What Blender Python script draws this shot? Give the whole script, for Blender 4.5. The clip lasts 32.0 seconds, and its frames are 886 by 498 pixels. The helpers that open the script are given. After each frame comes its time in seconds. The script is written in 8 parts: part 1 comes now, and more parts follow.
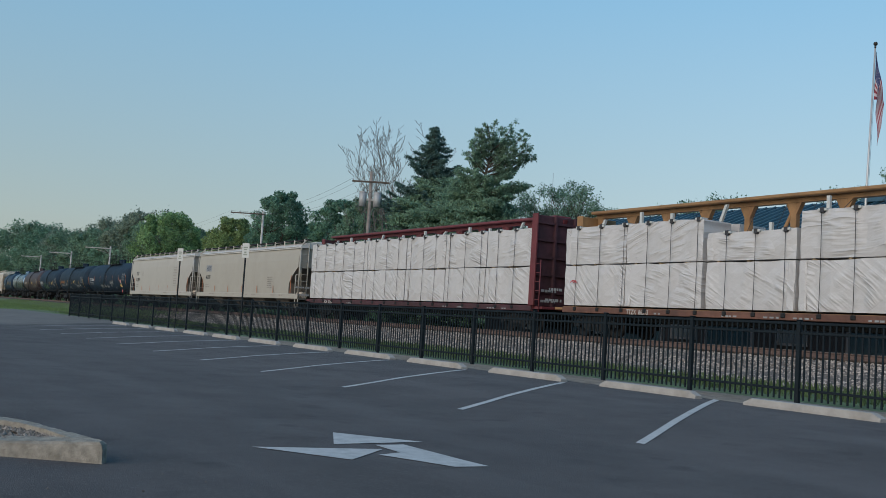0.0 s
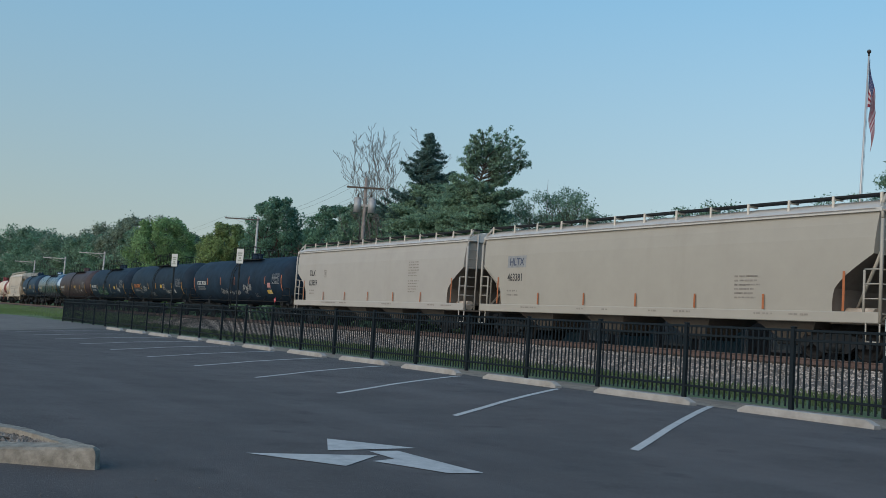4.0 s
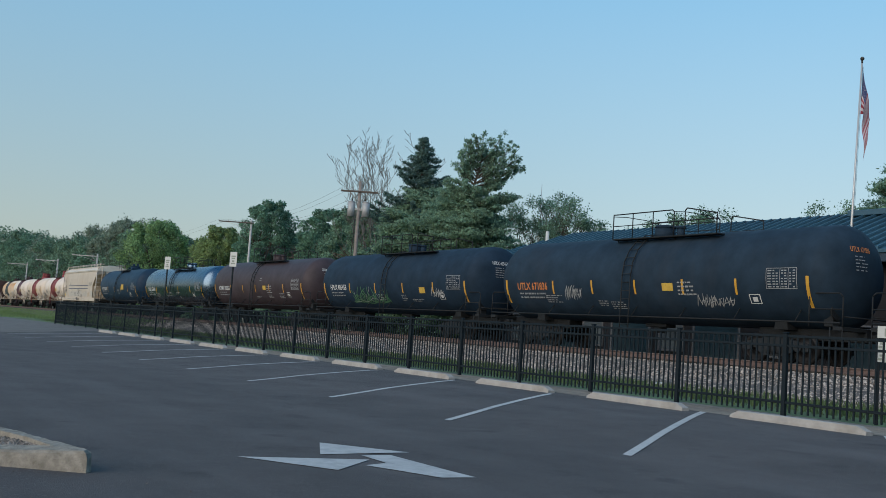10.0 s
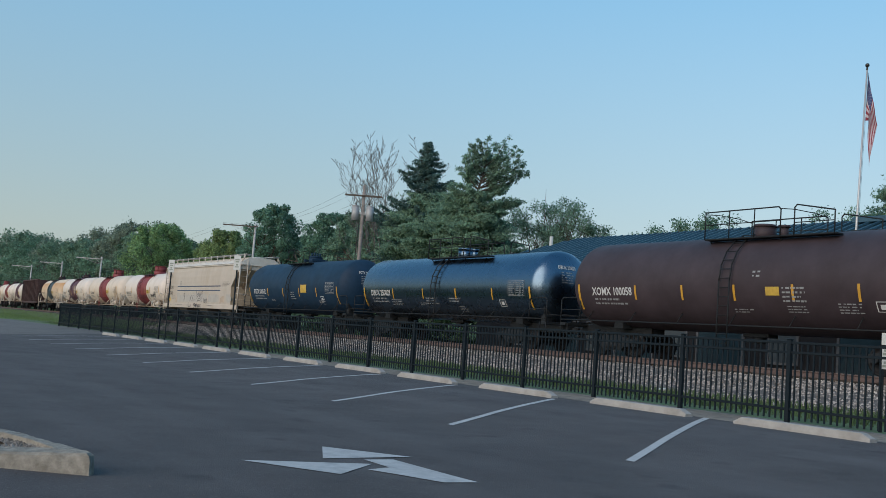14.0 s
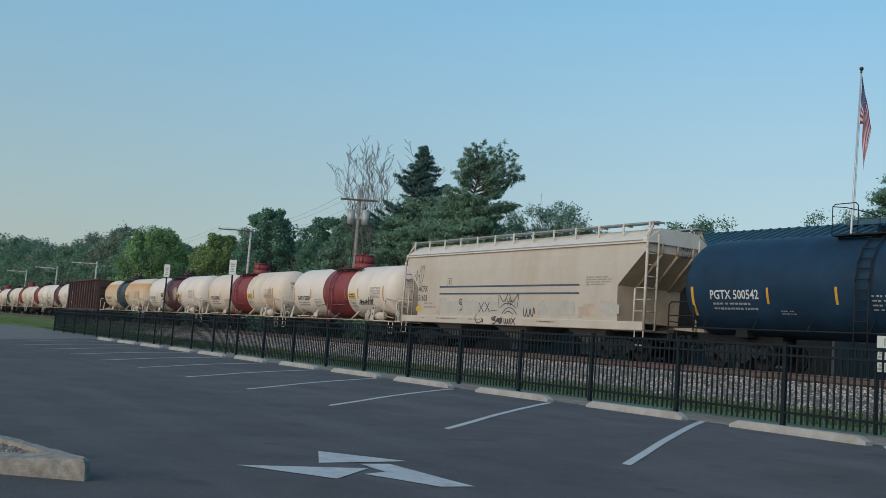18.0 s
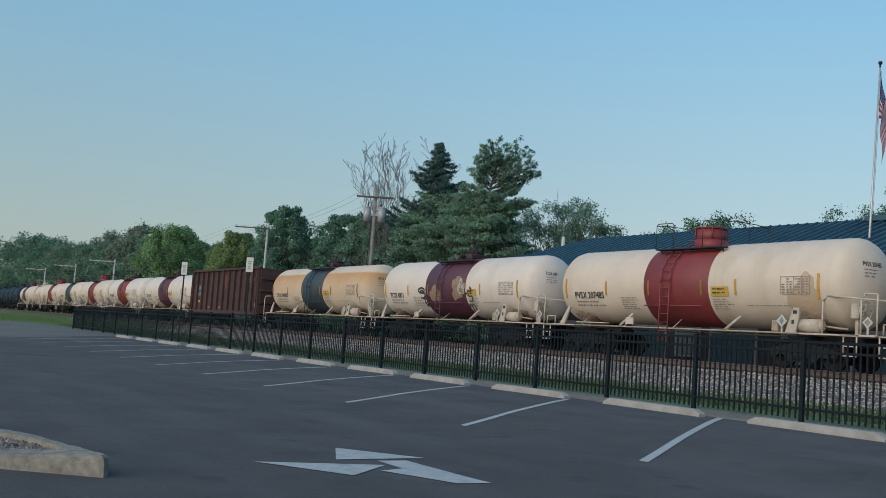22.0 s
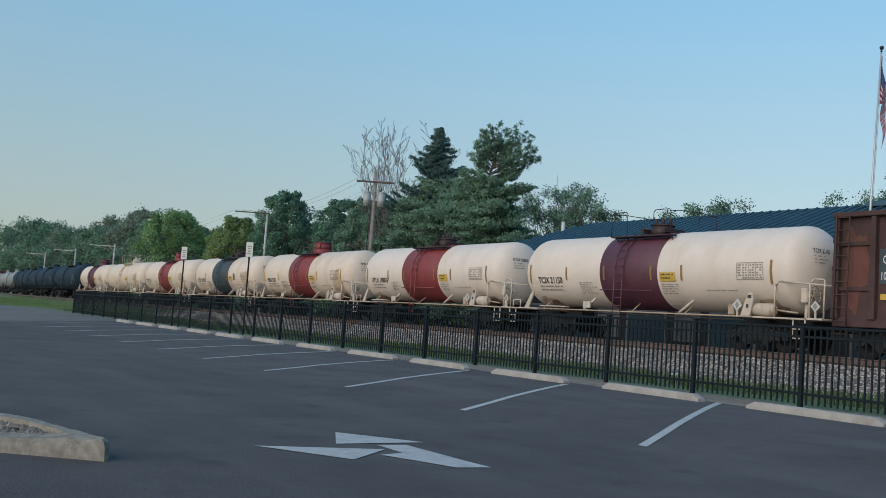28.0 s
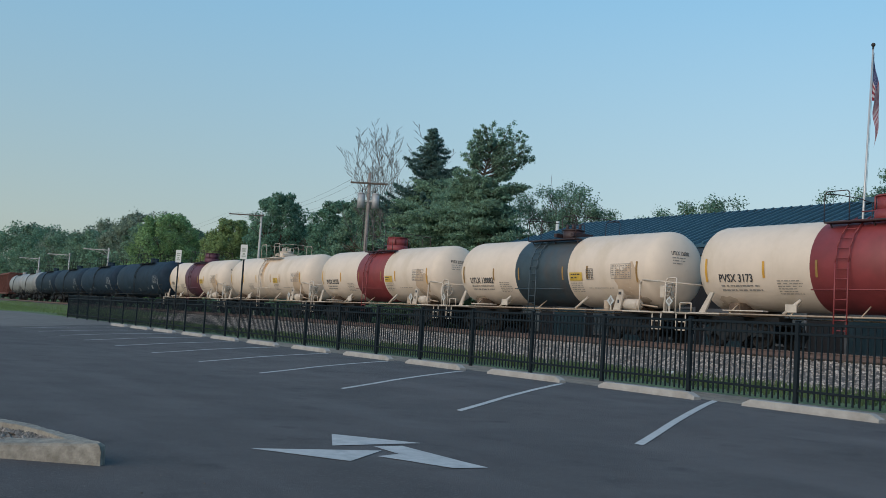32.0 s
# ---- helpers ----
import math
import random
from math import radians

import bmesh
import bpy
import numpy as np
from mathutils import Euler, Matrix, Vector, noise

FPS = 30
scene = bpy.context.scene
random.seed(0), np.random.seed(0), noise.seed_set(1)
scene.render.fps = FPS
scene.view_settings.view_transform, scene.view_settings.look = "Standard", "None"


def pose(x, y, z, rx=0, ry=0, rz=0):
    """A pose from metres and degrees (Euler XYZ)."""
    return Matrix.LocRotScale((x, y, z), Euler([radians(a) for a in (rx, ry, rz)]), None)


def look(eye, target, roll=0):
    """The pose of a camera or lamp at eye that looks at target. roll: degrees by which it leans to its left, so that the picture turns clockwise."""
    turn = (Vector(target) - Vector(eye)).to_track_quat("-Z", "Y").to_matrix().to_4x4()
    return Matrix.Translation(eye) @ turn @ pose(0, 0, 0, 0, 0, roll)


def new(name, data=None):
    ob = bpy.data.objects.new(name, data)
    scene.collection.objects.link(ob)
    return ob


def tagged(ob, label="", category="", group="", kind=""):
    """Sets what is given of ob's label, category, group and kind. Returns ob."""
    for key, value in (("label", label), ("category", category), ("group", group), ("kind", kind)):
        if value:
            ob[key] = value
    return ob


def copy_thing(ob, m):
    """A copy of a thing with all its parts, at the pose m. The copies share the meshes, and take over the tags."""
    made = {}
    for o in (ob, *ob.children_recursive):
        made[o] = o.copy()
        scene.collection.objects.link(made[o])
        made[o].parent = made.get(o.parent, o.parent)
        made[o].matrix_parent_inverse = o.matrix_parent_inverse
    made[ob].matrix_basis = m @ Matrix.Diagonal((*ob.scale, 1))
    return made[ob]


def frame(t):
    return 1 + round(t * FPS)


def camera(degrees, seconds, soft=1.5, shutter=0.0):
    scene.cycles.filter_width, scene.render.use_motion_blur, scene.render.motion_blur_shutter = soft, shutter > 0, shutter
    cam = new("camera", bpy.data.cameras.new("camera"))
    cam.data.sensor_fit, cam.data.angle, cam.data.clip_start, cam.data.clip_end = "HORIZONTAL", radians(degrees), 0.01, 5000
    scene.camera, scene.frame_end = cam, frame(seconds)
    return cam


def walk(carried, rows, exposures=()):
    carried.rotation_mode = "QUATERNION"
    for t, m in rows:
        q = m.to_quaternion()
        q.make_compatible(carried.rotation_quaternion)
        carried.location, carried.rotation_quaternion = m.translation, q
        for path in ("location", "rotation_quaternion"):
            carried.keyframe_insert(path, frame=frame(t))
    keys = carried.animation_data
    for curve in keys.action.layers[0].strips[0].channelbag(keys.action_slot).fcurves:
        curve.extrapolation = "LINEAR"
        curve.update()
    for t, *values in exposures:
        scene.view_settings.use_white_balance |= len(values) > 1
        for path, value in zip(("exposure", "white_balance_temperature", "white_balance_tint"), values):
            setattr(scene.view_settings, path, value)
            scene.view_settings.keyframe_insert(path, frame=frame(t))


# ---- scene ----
EYE = (0.0, 0.0, 0.987)
PATH = [
    (0, 57.033, 4.261, 3.581),
    (0.5, 56.983, 4.333, 3.606),
    (1, 56.919, 4.400, 3.584),
    (1.5, 56.859, 4.469, 3.552),
    (2, 56.828, 4.536, 3.565),
    (2.5, 56.787, 4.576, 3.613),
    (3, 56.761, 4.606, 3.641),
    (3.5, 56.753, 4.628, 3.719),
    (5.5, 56.673, 4.655, 3.502),
    (6, 56.621, 4.662, 3.480),
    (6.5, 56.580, 4.680, 3.468),
    (7, 56.554, 4.741, 3.484),
    (7.5, 56.528, 4.860, 3.513),
    (8, 56.506, 4.902, 3.596),
    (8.5, 56.476, 4.875, 3.721),
    (9, 56.449, 4.858, 3.921),
    (9.5, 56.417, 4.867, 3.990),
    (10, 56.399, 4.900, 3.963),
    (10.5, 56.401, 4.918, 4.022),
    (11, 56.413, 4.939, 4.153),
    (11.5, 56.447, 4.970, 4.263),
    (12, 56.504, 5.010, 4.339),
    (12.5, 56.576, 5.065, 4.329),
    (13, 56.636, 5.087, 4.348),
    (13.5, 56.656, 5.113, 4.346),
    (14, 56.636, 5.144, 4.283),
    (14.5, 56.568, 5.227, 4.200),
    (16.5, 56.252, 5.447, 4.129),
    (17, 56.256, 5.446, 4.140),
    (17.5, 56.299, 5.427, 4.146),
    (18, 56.405, 5.392, 4.125),
    (18.5, 56.550, 5.335, 4.089),
    (19, 56.704, 5.265, 4.066),
    (19.5, 56.910, 5.213, 4.036),
    (20, 57.064, 5.173, 4.010),
    (20.5, 57.157, 5.154, 3.998),
    (21, 57.201, 5.150, 3.998),
    (21.5, 57.258, 5.149, 4.003),
    (22, 57.325, 5.146, 4.025),
    (22.5, 57.352, 5.113, 4.023),
    (23, 57.355, 5.017, 4.039),
    (23.5, 57.354, 4.948, 4.089),
    (24, 57.357, 4.881, 4.143),
    (24.5, 57.381, 4.774, 4.182),
    (25, 57.421, 4.671, 4.177),
    (25.5, 57.412, 4.621, 4.226),
    (27.5, 57.326, 4.299, 4.111),
    (28, 57.253, 4.283, 4.082),
    (28.5, 57.158, 4.274, 4.012),
    (29, 57.085, 4.264, 3.911),
    (29.5, 57.044, 4.227, 3.857),
    (30, 57.025, 4.198, 3.779),
    (30.5, 57.003, 4.200, 3.666),
    (31, 56.980, 4.239, 3.586),
    (31.5, 56.971, 4.289, 3.557),
    (32, 56.948, 4.341, 3.520),
]


def aim(yaw, pitch, roll):
    a, b = radians(yaw), radians(pitch)
    way = Vector((-math.sin(a) * math.cos(b), math.cos(a) * math.cos(b), math.sin(b)))
    return look(EYE, Vector(EYE) + way * 20, roll)


cam = camera(48, 32.0, soft=0.3)
walk(cam, [(t, aim(a, b, c)) for t, a, b, c in PATH], [(0.0, 0.74, 6680, 8.0), (6.0, 0.76, 6680, 7.0), (9.0, 0.84, 6680, 7.0), (13.0, 0.87, 6680, 8.5), (17.0, 0.78, 6680, 6.0), (20.0, 0.72, 6680, 5.0), (25.0, 0.77, 6680, 6.5), (28.0, 0.82, 6680, 7.0), (32.0, 0.81, 6680, 7.0)])

# ---- light: clear sky after the sun has gone low behind the viewer ----
SUN_AZ = radians(165)      # clockwise from +y
SUN_EL = radians(20)
world = bpy.data.worlds.new("sky")
scene.world = world
world.use_nodes = True
wn = world.node_tree.nodes
sky = wn.new("ShaderNodeTexSky")
sky.sky_type = 'NISHITA'
sky.sun_disc = False
sky.sun_elevation = SUN_EL
sky.sun_rotation = SUN_AZ
sky.air_density, sky.dust_density, sky.ozone_density = 1.0, 0.0, 2.2
haze = wn.new("ShaderNodeGamma")      # evening haze evens out the brightness of the sky
haze.inputs[1].default_value = 0.40
world.node_tree.links.new(sky.outputs[0], haze.inputs[0])
tone = wn.new("ShaderNodeHueSaturation")
tone.inputs["Hue"].default_value = 0.497
tone.inputs["Saturation"].default_value = 2.1
world.node_tree.links.new(haze.outputs[0], tone.inputs["Color"])
wtc, wsep, wmr, wmx = (wn.new("ShaderNode" + k) for k in ("TexCoord", "SeparateXYZ", "MapRange", "Mix"))
world.node_tree.links.new(wtc.outputs["Generated"], wsep.inputs[0])
world.node_tree.links.new(wsep.outputs[2], wmr.inputs[0])
wmr.inputs[1].default_value, wmr.inputs[2].default_value, wmr.inputs[3].default_value, wmr.inputs[4].default_value = 0.02, 0.40, 0.80, 0.0
wmx.data_type = 'RGBA'                # grey haze all round, low over the horizon
world.node_tree.links.new(wmr.outputs[0], wmx.inputs[0])
world.node_tree.links.new(tone.outputs[0], wmx.inputs[6])
waz, wlow = wn.new("ShaderNodeMapRange"), wn.new("ShaderNodeMix")      # the haze thins out towards the west
waz.interpolation_type = 'SMOOTHSTEP'
waz.inputs[1].default_value, waz.inputs[2].default_value = -0.55, -1.0
world.node_tree.links.new(wsep.outputs[0], waz.inputs[0])
wlow.data_type = 'RGBA'
world.node_tree.links.new(waz.outputs[0], wlow.inputs[0])
wlow.inputs[6].default_value, wlow.inputs[7].default_value = (0.92, 1.06, 1.17, 1), (0.62, 0.70, 0.73, 1)
world.node_tree.links.new(wlow.outputs[2], wmx.inputs[7])
world.node_tree.links.new(wmx.outputs[2], wn["Background"].inputs[0])
wn["Background"].inputs[1].default_value = 0.26
sun_data = bpy.data.lights.new("sun", 'SUN')
sun_data.energy, sun_data.angle, sun_data.color = 1.75, radians(70), (1.0, 0.83, 0.69)
sun = new("sun", sun_data)
sd = Vector((math.sin(SUN_AZ) * math.cos(SUN_EL), math.cos(SUN_AZ) * math.cos(SUN_EL), math.sin(SUN_EL)))
sun.matrix_world = look(sd * 100, (0, 0, 0))


# ---- materials ----
def mat(name, color, rough=0.7, metal=0.0, var=0.12, scale=3.0, stain=0.0, stain_color=(0.08, 0.06, 0.05), stain_scale=0.6,
        bump=0.0, bump_scale=40.0, streak=False, island=0.0, rand=0.0, spec=0.5):
    m = bpy.data.materials.new(name)
    m.use_nodes = True
    nt = m.node_tree
    n, ln = nt.nodes, nt.links
    b = n["Principled BSDF"]
    b.inputs["Roughness"].default_value, b.inputs["Metallic"].default_value = rough, metal
    b.inputs["Specular IOR Level"].default_value = spec
    tc = n.new("ShaderNodeTexCoord")
    src = tc.outputs["Object"]

    def tex(sc, det, stretch=None):
        t = n.new("ShaderNodeTexNoise")
        t.inputs["Scale"].default_value, t.inputs["Detail"].default_value, t.inputs["Roughness"].default_value = sc, det, 0.62
        if stretch:
            mp = n.new("ShaderNodeMapping")
            mp.inputs["Scale"].default_value = stretch
            ln.new(src, mp.inputs[0])
            ln.new(mp.outputs[0], t.inputs[0])
        else:
            ln.new(src, t.inputs[0])
        return t.outputs[0]

    def ramp(sock, a, c):
        r = n.new("ShaderNodeMapRange")
        r.inputs[1].default_value, r.inputs[2].default_value = a, c
        ln.new(sock, r.inputs[0])
        return r.outputs[0]

    def mix(f, a, c, mode='MIX'):
        x = n.new("ShaderNodeMix")
        x.data_type, x.blend_type = 'RGBA', mode
        for sock, i in ((f, 0), (a, 6), (c, 7)):
            if hasattr(sock, "is_linked"):
                ln.new(sock, x.inputs[i])
            else:
                x.inputs[i].default_value = sock if i == 0 else (*sock, 1)
        return x.outputs[2]

    lo = tuple(c * (1 - var) for c in color)
    hi = tuple(min(1, c * (1 + var)) for c in color)
    col = mix(ramp(tex(scale, 8), 0.32, 0.68), lo, hi)
    col = mix(ramp(tex(scale * 0.13, 3), 0.35, 0.65), col, mix(1.0, col, (1 - var * 0.7,) * 3, 'MULTIPLY'))
    if stain:
        st = ramp(tex(stain_scale, 7, (1.6, 1.6, 0.28) if streak else None), 0.62 - 0.22 * stain, 0.80 - 0.1 * stain)
        s2 = n.new("ShaderNodeMath")
        s2.operation = 'MULTIPLY'
        ln.new(st, s2.inputs[0])
        s2.inputs[1].default_value = min(1, 0.35 + stain * 0.6)
        col = mix(s2.outputs[0], col, stain_color)
    if rand or island:
        if island:
            g = n.new("ShaderNodeNewGeometry")
            rs = g.outputs["Random Per Island"]
        else:
            g = n.new("ShaderNodeObjectInfo")
            rs = g.outputs["Random"]
        k = max(rand, island)
        rr = n.new("ShaderNodeMapRange")
        rr.inputs[3].default_value, rr.inputs[4].default_value = 1 - k, 1 + k
        ln.new(rs, rr.inputs[0])
        hs = n.new("ShaderNodeHueSaturation")
        ln.new(rr.outputs[0], hs.inputs["Value"])
        ln.new(col, hs.inputs["Color"])
        col = hs.outputs[0]
    ln.new(col, b.inputs["Base Color"])
    rg = n.new("ShaderNodeMapRange")
    rg.inputs[3].default_value, rg.inputs[4].default_value = max(0.03, rough - 0.1), min(1, rough + 0.1)
    ln.new(tex(scale * 2.3, 4), rg.inputs[0])
    ln.new(rg.outputs[0], b.inputs["Roughness"])
    if bump:
        bp = n.new("ShaderNodeBump")
        bp.inputs["Strength"].default_value, bp.inputs["Distance"].default_value = bump, 0.02
        ln.new(tex(bump_scale, 6), bp.inputs["Height"])
        ln.new(bp.outputs[0], b.inputs["Normal"])
    return m


def leaf_mat(name, color, var=0.45):
    m = mat(name, color, 0.65, 0, 0.2, 0.5, island=var, spec=0.25)
    nt = m.node_tree
    b = nt.nodes["Principled BSDF"]
    tr = nt.nodes.new("ShaderNodeBsdfTranslucent")
    sh = nt.nodes.new("ShaderNodeMixShader")
    sh.inputs[0].default_value = 0.5
    nt.links.new(b.inputs["Base Color"].links[0].from_socket, tr.inputs[0])
    nt.links.new(b.outputs[0], sh.inputs[1])
    nt.links.new(tr.outputs[0], sh.inputs[2])
    nt.links.new(sh.outputs[0], nt.nodes["Material Output"].inputs[0])
    return m


ASPHALT = mat("asphalt", (0.088, 0.080, 0.081), 0.88, 0, 0.2, 0.9, 0.5, (0.058, 0.053, 0.055), 0.3, 0.55, 95, spec=0.3)


def weathered_paving(m, tone):
    """Adds wheel-worn streaks along the aisle, oil spots and pale grit."""
    nt = m.node_tree
    n, ln = nt.nodes, nt.links
    b = n["Principled BSDF"]
    tc, mp = n.new("ShaderNodeTexCoord"), n.new("ShaderNodeMapping")
    mp.inputs["Scale"].default_value = (0.10, 0.9, 1.0)
    ln.new(tc.outputs["Object"], mp.inputs[0])

    def layer(src, scale, lo, hi, color, amount):
        t = n.new("ShaderNodeTexNoise")
        t.inputs["Scale"].default_value, t.inputs["Detail"].default_value = scale, 6
        ln.new(src, t.inputs[0])
        r = n.new("ShaderNodeMapRange")
        r.inputs[1].default_value, r.inputs[2].default_value, r.inputs[3].default_value, r.inputs[4].default_value = lo, hi, 0.0, amount
        ln.new(t.outputs[0], r.inputs[0])
        x = n.new("ShaderNodeMix")
        x.data_type = 'RGBA'
        ln.new(r.outputs[0], x.inputs[0])
        ln.new(b.inputs["Base Color"].links[0].from_socket, x.inputs[6])
        x.inputs[7].default_value = (*color, 1)
        ln.new(x.outputs[2], b.inputs["Base Color"])

    obj = tc.outputs["Object"]
    layer(mp.outputs[0], 1.0, 0.5, 0.72, tuple(c * 1.35 for c in tone), 0.7)
    layer(obj, 1.7, 0.60, 0.74, tuple(c * 0.5 for c in tone), 0.7)
    layer(obj, 38.0, 0.56, 0.70, tuple(c * 1.7 for c in tone), 0.5)


weathered_paving(ASPHALT, (0.082, 0.075, 0.077))
OLD_PAVING = mat("old_paving", (0.135, 0.122, 0.114), 0.9, 0, 0.2, 1.2, 0.3, (0.08, 0.075, 0.07), 0.4, 0.3, 90)
PAINT_WHITE = mat("road_paint", (0.44, 0.43, 0.425), 0.7, 0, 0.12, 9, 0.45, (0.2, 0.2, 0.21), 4.0, 0.2, 150)
CONCRETE = mat("concrete", (0.325, 0.316, 0.30), 0.9, 0, 0.15, 5, 0.35, (0.22, 0.2, 0.17), 1.8, 0.4, 60)
OLD_CONCRETE = mat("old_kerb_concrete", (0.27, 0.25, 0.215), 0.95, 0, 0.3, 14, 0.6, (0.13, 0.11, 0.085), 6.0, 0.55, 80)
GRASS_GROUND = mat("turf", (0.10, 0.15, 0.06), 0.95, 0, 0.4, 0.8, 0.4, (0.09, 0.08, 0.05), 0.5, 0.6, 18)
GRASS_BLADE = leaf_mat("grass_blades", (0.16, 0.235, 0.09), 0.4)
VERGE_BLADE = leaf_mat("verge_grass_blades", (0.115, 0.165, 0.07), 0.4)
BALLAST = mat("ballast_bed", (0.12, 0.107, 0.098), 0.95, 0, 0.45, 7, 0.3, (0.07, 0.06, 0.055), 1.2, 1.0, 14)
STONE = mat("ballast_stone", (0.305, 0.273, 0.25), 0.92, 0, 0.15, 4, island=0.55)
GRAVEL = mat("island_gravel", (0.20, 0.178, 0.16), 0.92, 0, 0.2, 6, island=0.5)
TIE = mat("timber_tie", (0.075, 0.058, 0.045), 0.95, 0, 0.3, 3, rand=0.3, bump=0.5)
RAIL_RUST = mat("rusty_rail", (0.125, 0.088, 0.08), 0.8, 0.2, 0.25, 5, bump=0.3)
RAIL_TOP = mat("polished_rail_head", (0.45, 0.43, 0.42), 0.3, 1.0, 0.1, 5)
FENCE = mat("fence_black", (0.006, 0.012, 0.017), 0.65, 0.0, 0.2, 6, spec=0.2)
GALV = mat("galvanised_steel", (0.33, 0.34, 0.34), 0.55, 0.6, 0.15, 6)
SIGN_WHITE = mat("sign_white", (0.44, 0.46, 0.45), 0.5, 0, 0.06, 3)
SIGN_INK = mat("sign_ink", (0.20, 0.23, 0.20), 0.6, 0, 0.05, 3)
BLACK_STEEL = mat("truck_steel", (0.006, 0.009, 0.012), 0.8, 0.1, 0.35, 4, 0.3, (0.018, 0.016, 0.016), 1.5, 0.4, 20)
WHEEL = mat("wheel_steel", (0.016, 0.015, 0.016), 0.65, 0.5, 0.3, 4)
TANK_BLACK = mat("tank_black", (0.018, 0.034, 0.056), 0.6, 0, 0.25, 1.2, 0.35, (0.026, 0.036, 0.05), 0.5, streak=True, spec=0.06)
TANK_BLACK_B = mat("tank_black_dusty", (0.020, 0.036, 0.056), 0.6, 0, 0.25, 1.2, 0.45, (0.030, 0.038, 0.05), 0.5, streak=True, spec=0.06)
TANK_NAVY = mat("tank_navy_black", (0.014, 0.036, 0.068), 0.5, 0, 0.2, 1.2, 0.3, (0.024, 0.036, 0.056), 0.5, streak=True, spec=0.12)
TANK_GLOSS = mat("tank_gloss_black", (0.12, 0.175, 0.235), 0.28, 1.0, 0.06, 1.0, spec=0.5)
TANK_BROWN = mat("tank_brown", (0.047, 0.035, 0.041), 0.55, 0, 0.22, 1.2, 0.5, (0.04, 0.027, 0.03), 0.5, streak=True, spec=0.25)
TANK_GREY = mat("tank_grey", (0.22, 0.23, 0.24), 0.5, 0, 0.2, 1.2, 0.4, (0.1, 0.09, 0.08), 0.5, streak=True)
CREAM = mat("tank_white", (0.63, 0.55, 0.485), 0.55, 0, 0.05, 1.2, 0.22, (0.47, 0.39, 0.28), 0.45, streak=True)
CREAM_B = mat("tank_cream", (0.61, 0.51, 0.42), 0.55, 0, 0.06, 1.2, 0.35, (0.44, 0.34, 0.22), 0.45, streak=True)
def rust_run_mat(name, base, rust, lo, hi):
    """Cream paint with a belt of rust wash that runs down from the shoulder of the tank."""
    m = mat(name, base, 0.6, 0, 0.06, 1.2, 0.3, (0.44, 0.30, 0.16), 0.4, streak=True)
    nt = m.node_tree
    n, ln = nt.nodes, nt.links
    b = n["Principled BSDF"]
    src = b.inputs["Base Color"].links[0].from_socket
    tc, sep, nz, ad, r1, r2, mu, mx = (n.new("ShaderNode" + k) for k in ("TexCoord", "SeparateXYZ", "TexNoise", "Math", "MapRange", "MapRange", "Math", "Mix"))
    ln.new(tc.outputs["Object"], sep.inputs[0])
    nz.inputs["Scale"].default_value, nz.inputs["Detail"].default_value = 0.55, 5
    ln.new(tc.outputs["Object"], nz.inputs[0])
    ad.operation = 'MULTIPLY_ADD'
    ln.new(nz.outputs[0], ad.inputs[0])
    ad.inputs[1].default_value = 0.9
    ln.new(sep.outputs[2], ad.inputs[2])
    r2.inputs[1].default_value, r2.inputs[2].default_value = lo + 0.3, hi + 0.35
    ln.new(sep.outputs[2], r1.inputs[0])
    r1.inputs[1].default_value, r1.inputs[2].default_value = hi + 0.05, hi - 0.06
    ln.new(ad.outputs[0], r2.inputs[0])
    mu.operation = 'MULTIPLY'
    ln.new(r1.outputs[0], mu.inputs[0])
    ln.new(r2.outputs[0], mu.inputs[1])
    mx.data_type = 'RGBA'
    ln.new(mu.outputs[0], mx.inputs[0])
    ln.new(src, mx.inputs[6])
    mx.inputs[7].default_value = (*rust, 1)
    ln.new(mx.outputs[2], b.inputs["Base Color"])
    return m


CREAM_RUST = rust_run_mat("tank_rust_stained", (0.61, 0.50, 0.39), (0.47, 0.26, 0.11), 2.1, 3.45)
WHITE_FRAME = mat("frame_off_white", (0.50, 0.435, 0.365), 0.65, 0, 0.15, 3, 0.5, (0.25, 0.16, 0.10), 2.0)
BAND_RED = mat("band_red", (0.20, 0.033, 0.036), 0.55, 0, 0.15, 1.5, 0.35, (0.11, 0.025, 0.022), 0.6, streak=True)
BAND_MAROON = mat("band_maroon", (0.09, 0.028, 0.046), 0.55, 0, 0.2, 1.5, 0.4, (0.06, 0.025, 0.022), 0.6, streak=True)
BAND_DARK = mat("band_charcoal", (0.032, 0.052, 0.066), 0.55, 0, 0.2, 1.5, 0.4, (0.08, 0.045, 0.03), 0.6, streak=True)
HOP_GREY = mat("hopper_putty", (0.335, 0.318, 0.28), 0.6, 0, 0.04, 1.0, 0.22, (0.28, 0.26, 0.22), 0.4, streak=True)
HOP_PALE = mat("hopper_pale_grey", (0.36, 0.345, 0.32), 0.6, 0, 0.04, 1.0, 0.2, (0.31, 0.29, 0.255), 0.4, streak=True)
HOP_WHITE = mat("hopper_cream", (0.45, 0.395, 0.335), 0.6, 0, 0.06, 1.0, 0.5, (0.36, 0.28, 0.20), 0.45, streak=True)
HOP_ROOF = mat("hopper_roof", (0.50, 0.49, 0.47), 0.6, 0, 0.08, 2.0, 0.3, (0.3, 0.27, 0.23), 0.6)
# hopper undersides: shade painted in as a darker grey, with rusty streaks
SLOPE_SHADED = mat("slope_sheet", (0.15, 0.135, 0.12), 0.75, 0, 0.15, 2.0, 0.5, (0.12, 0.08, 0.06), 0.8, streak=True)
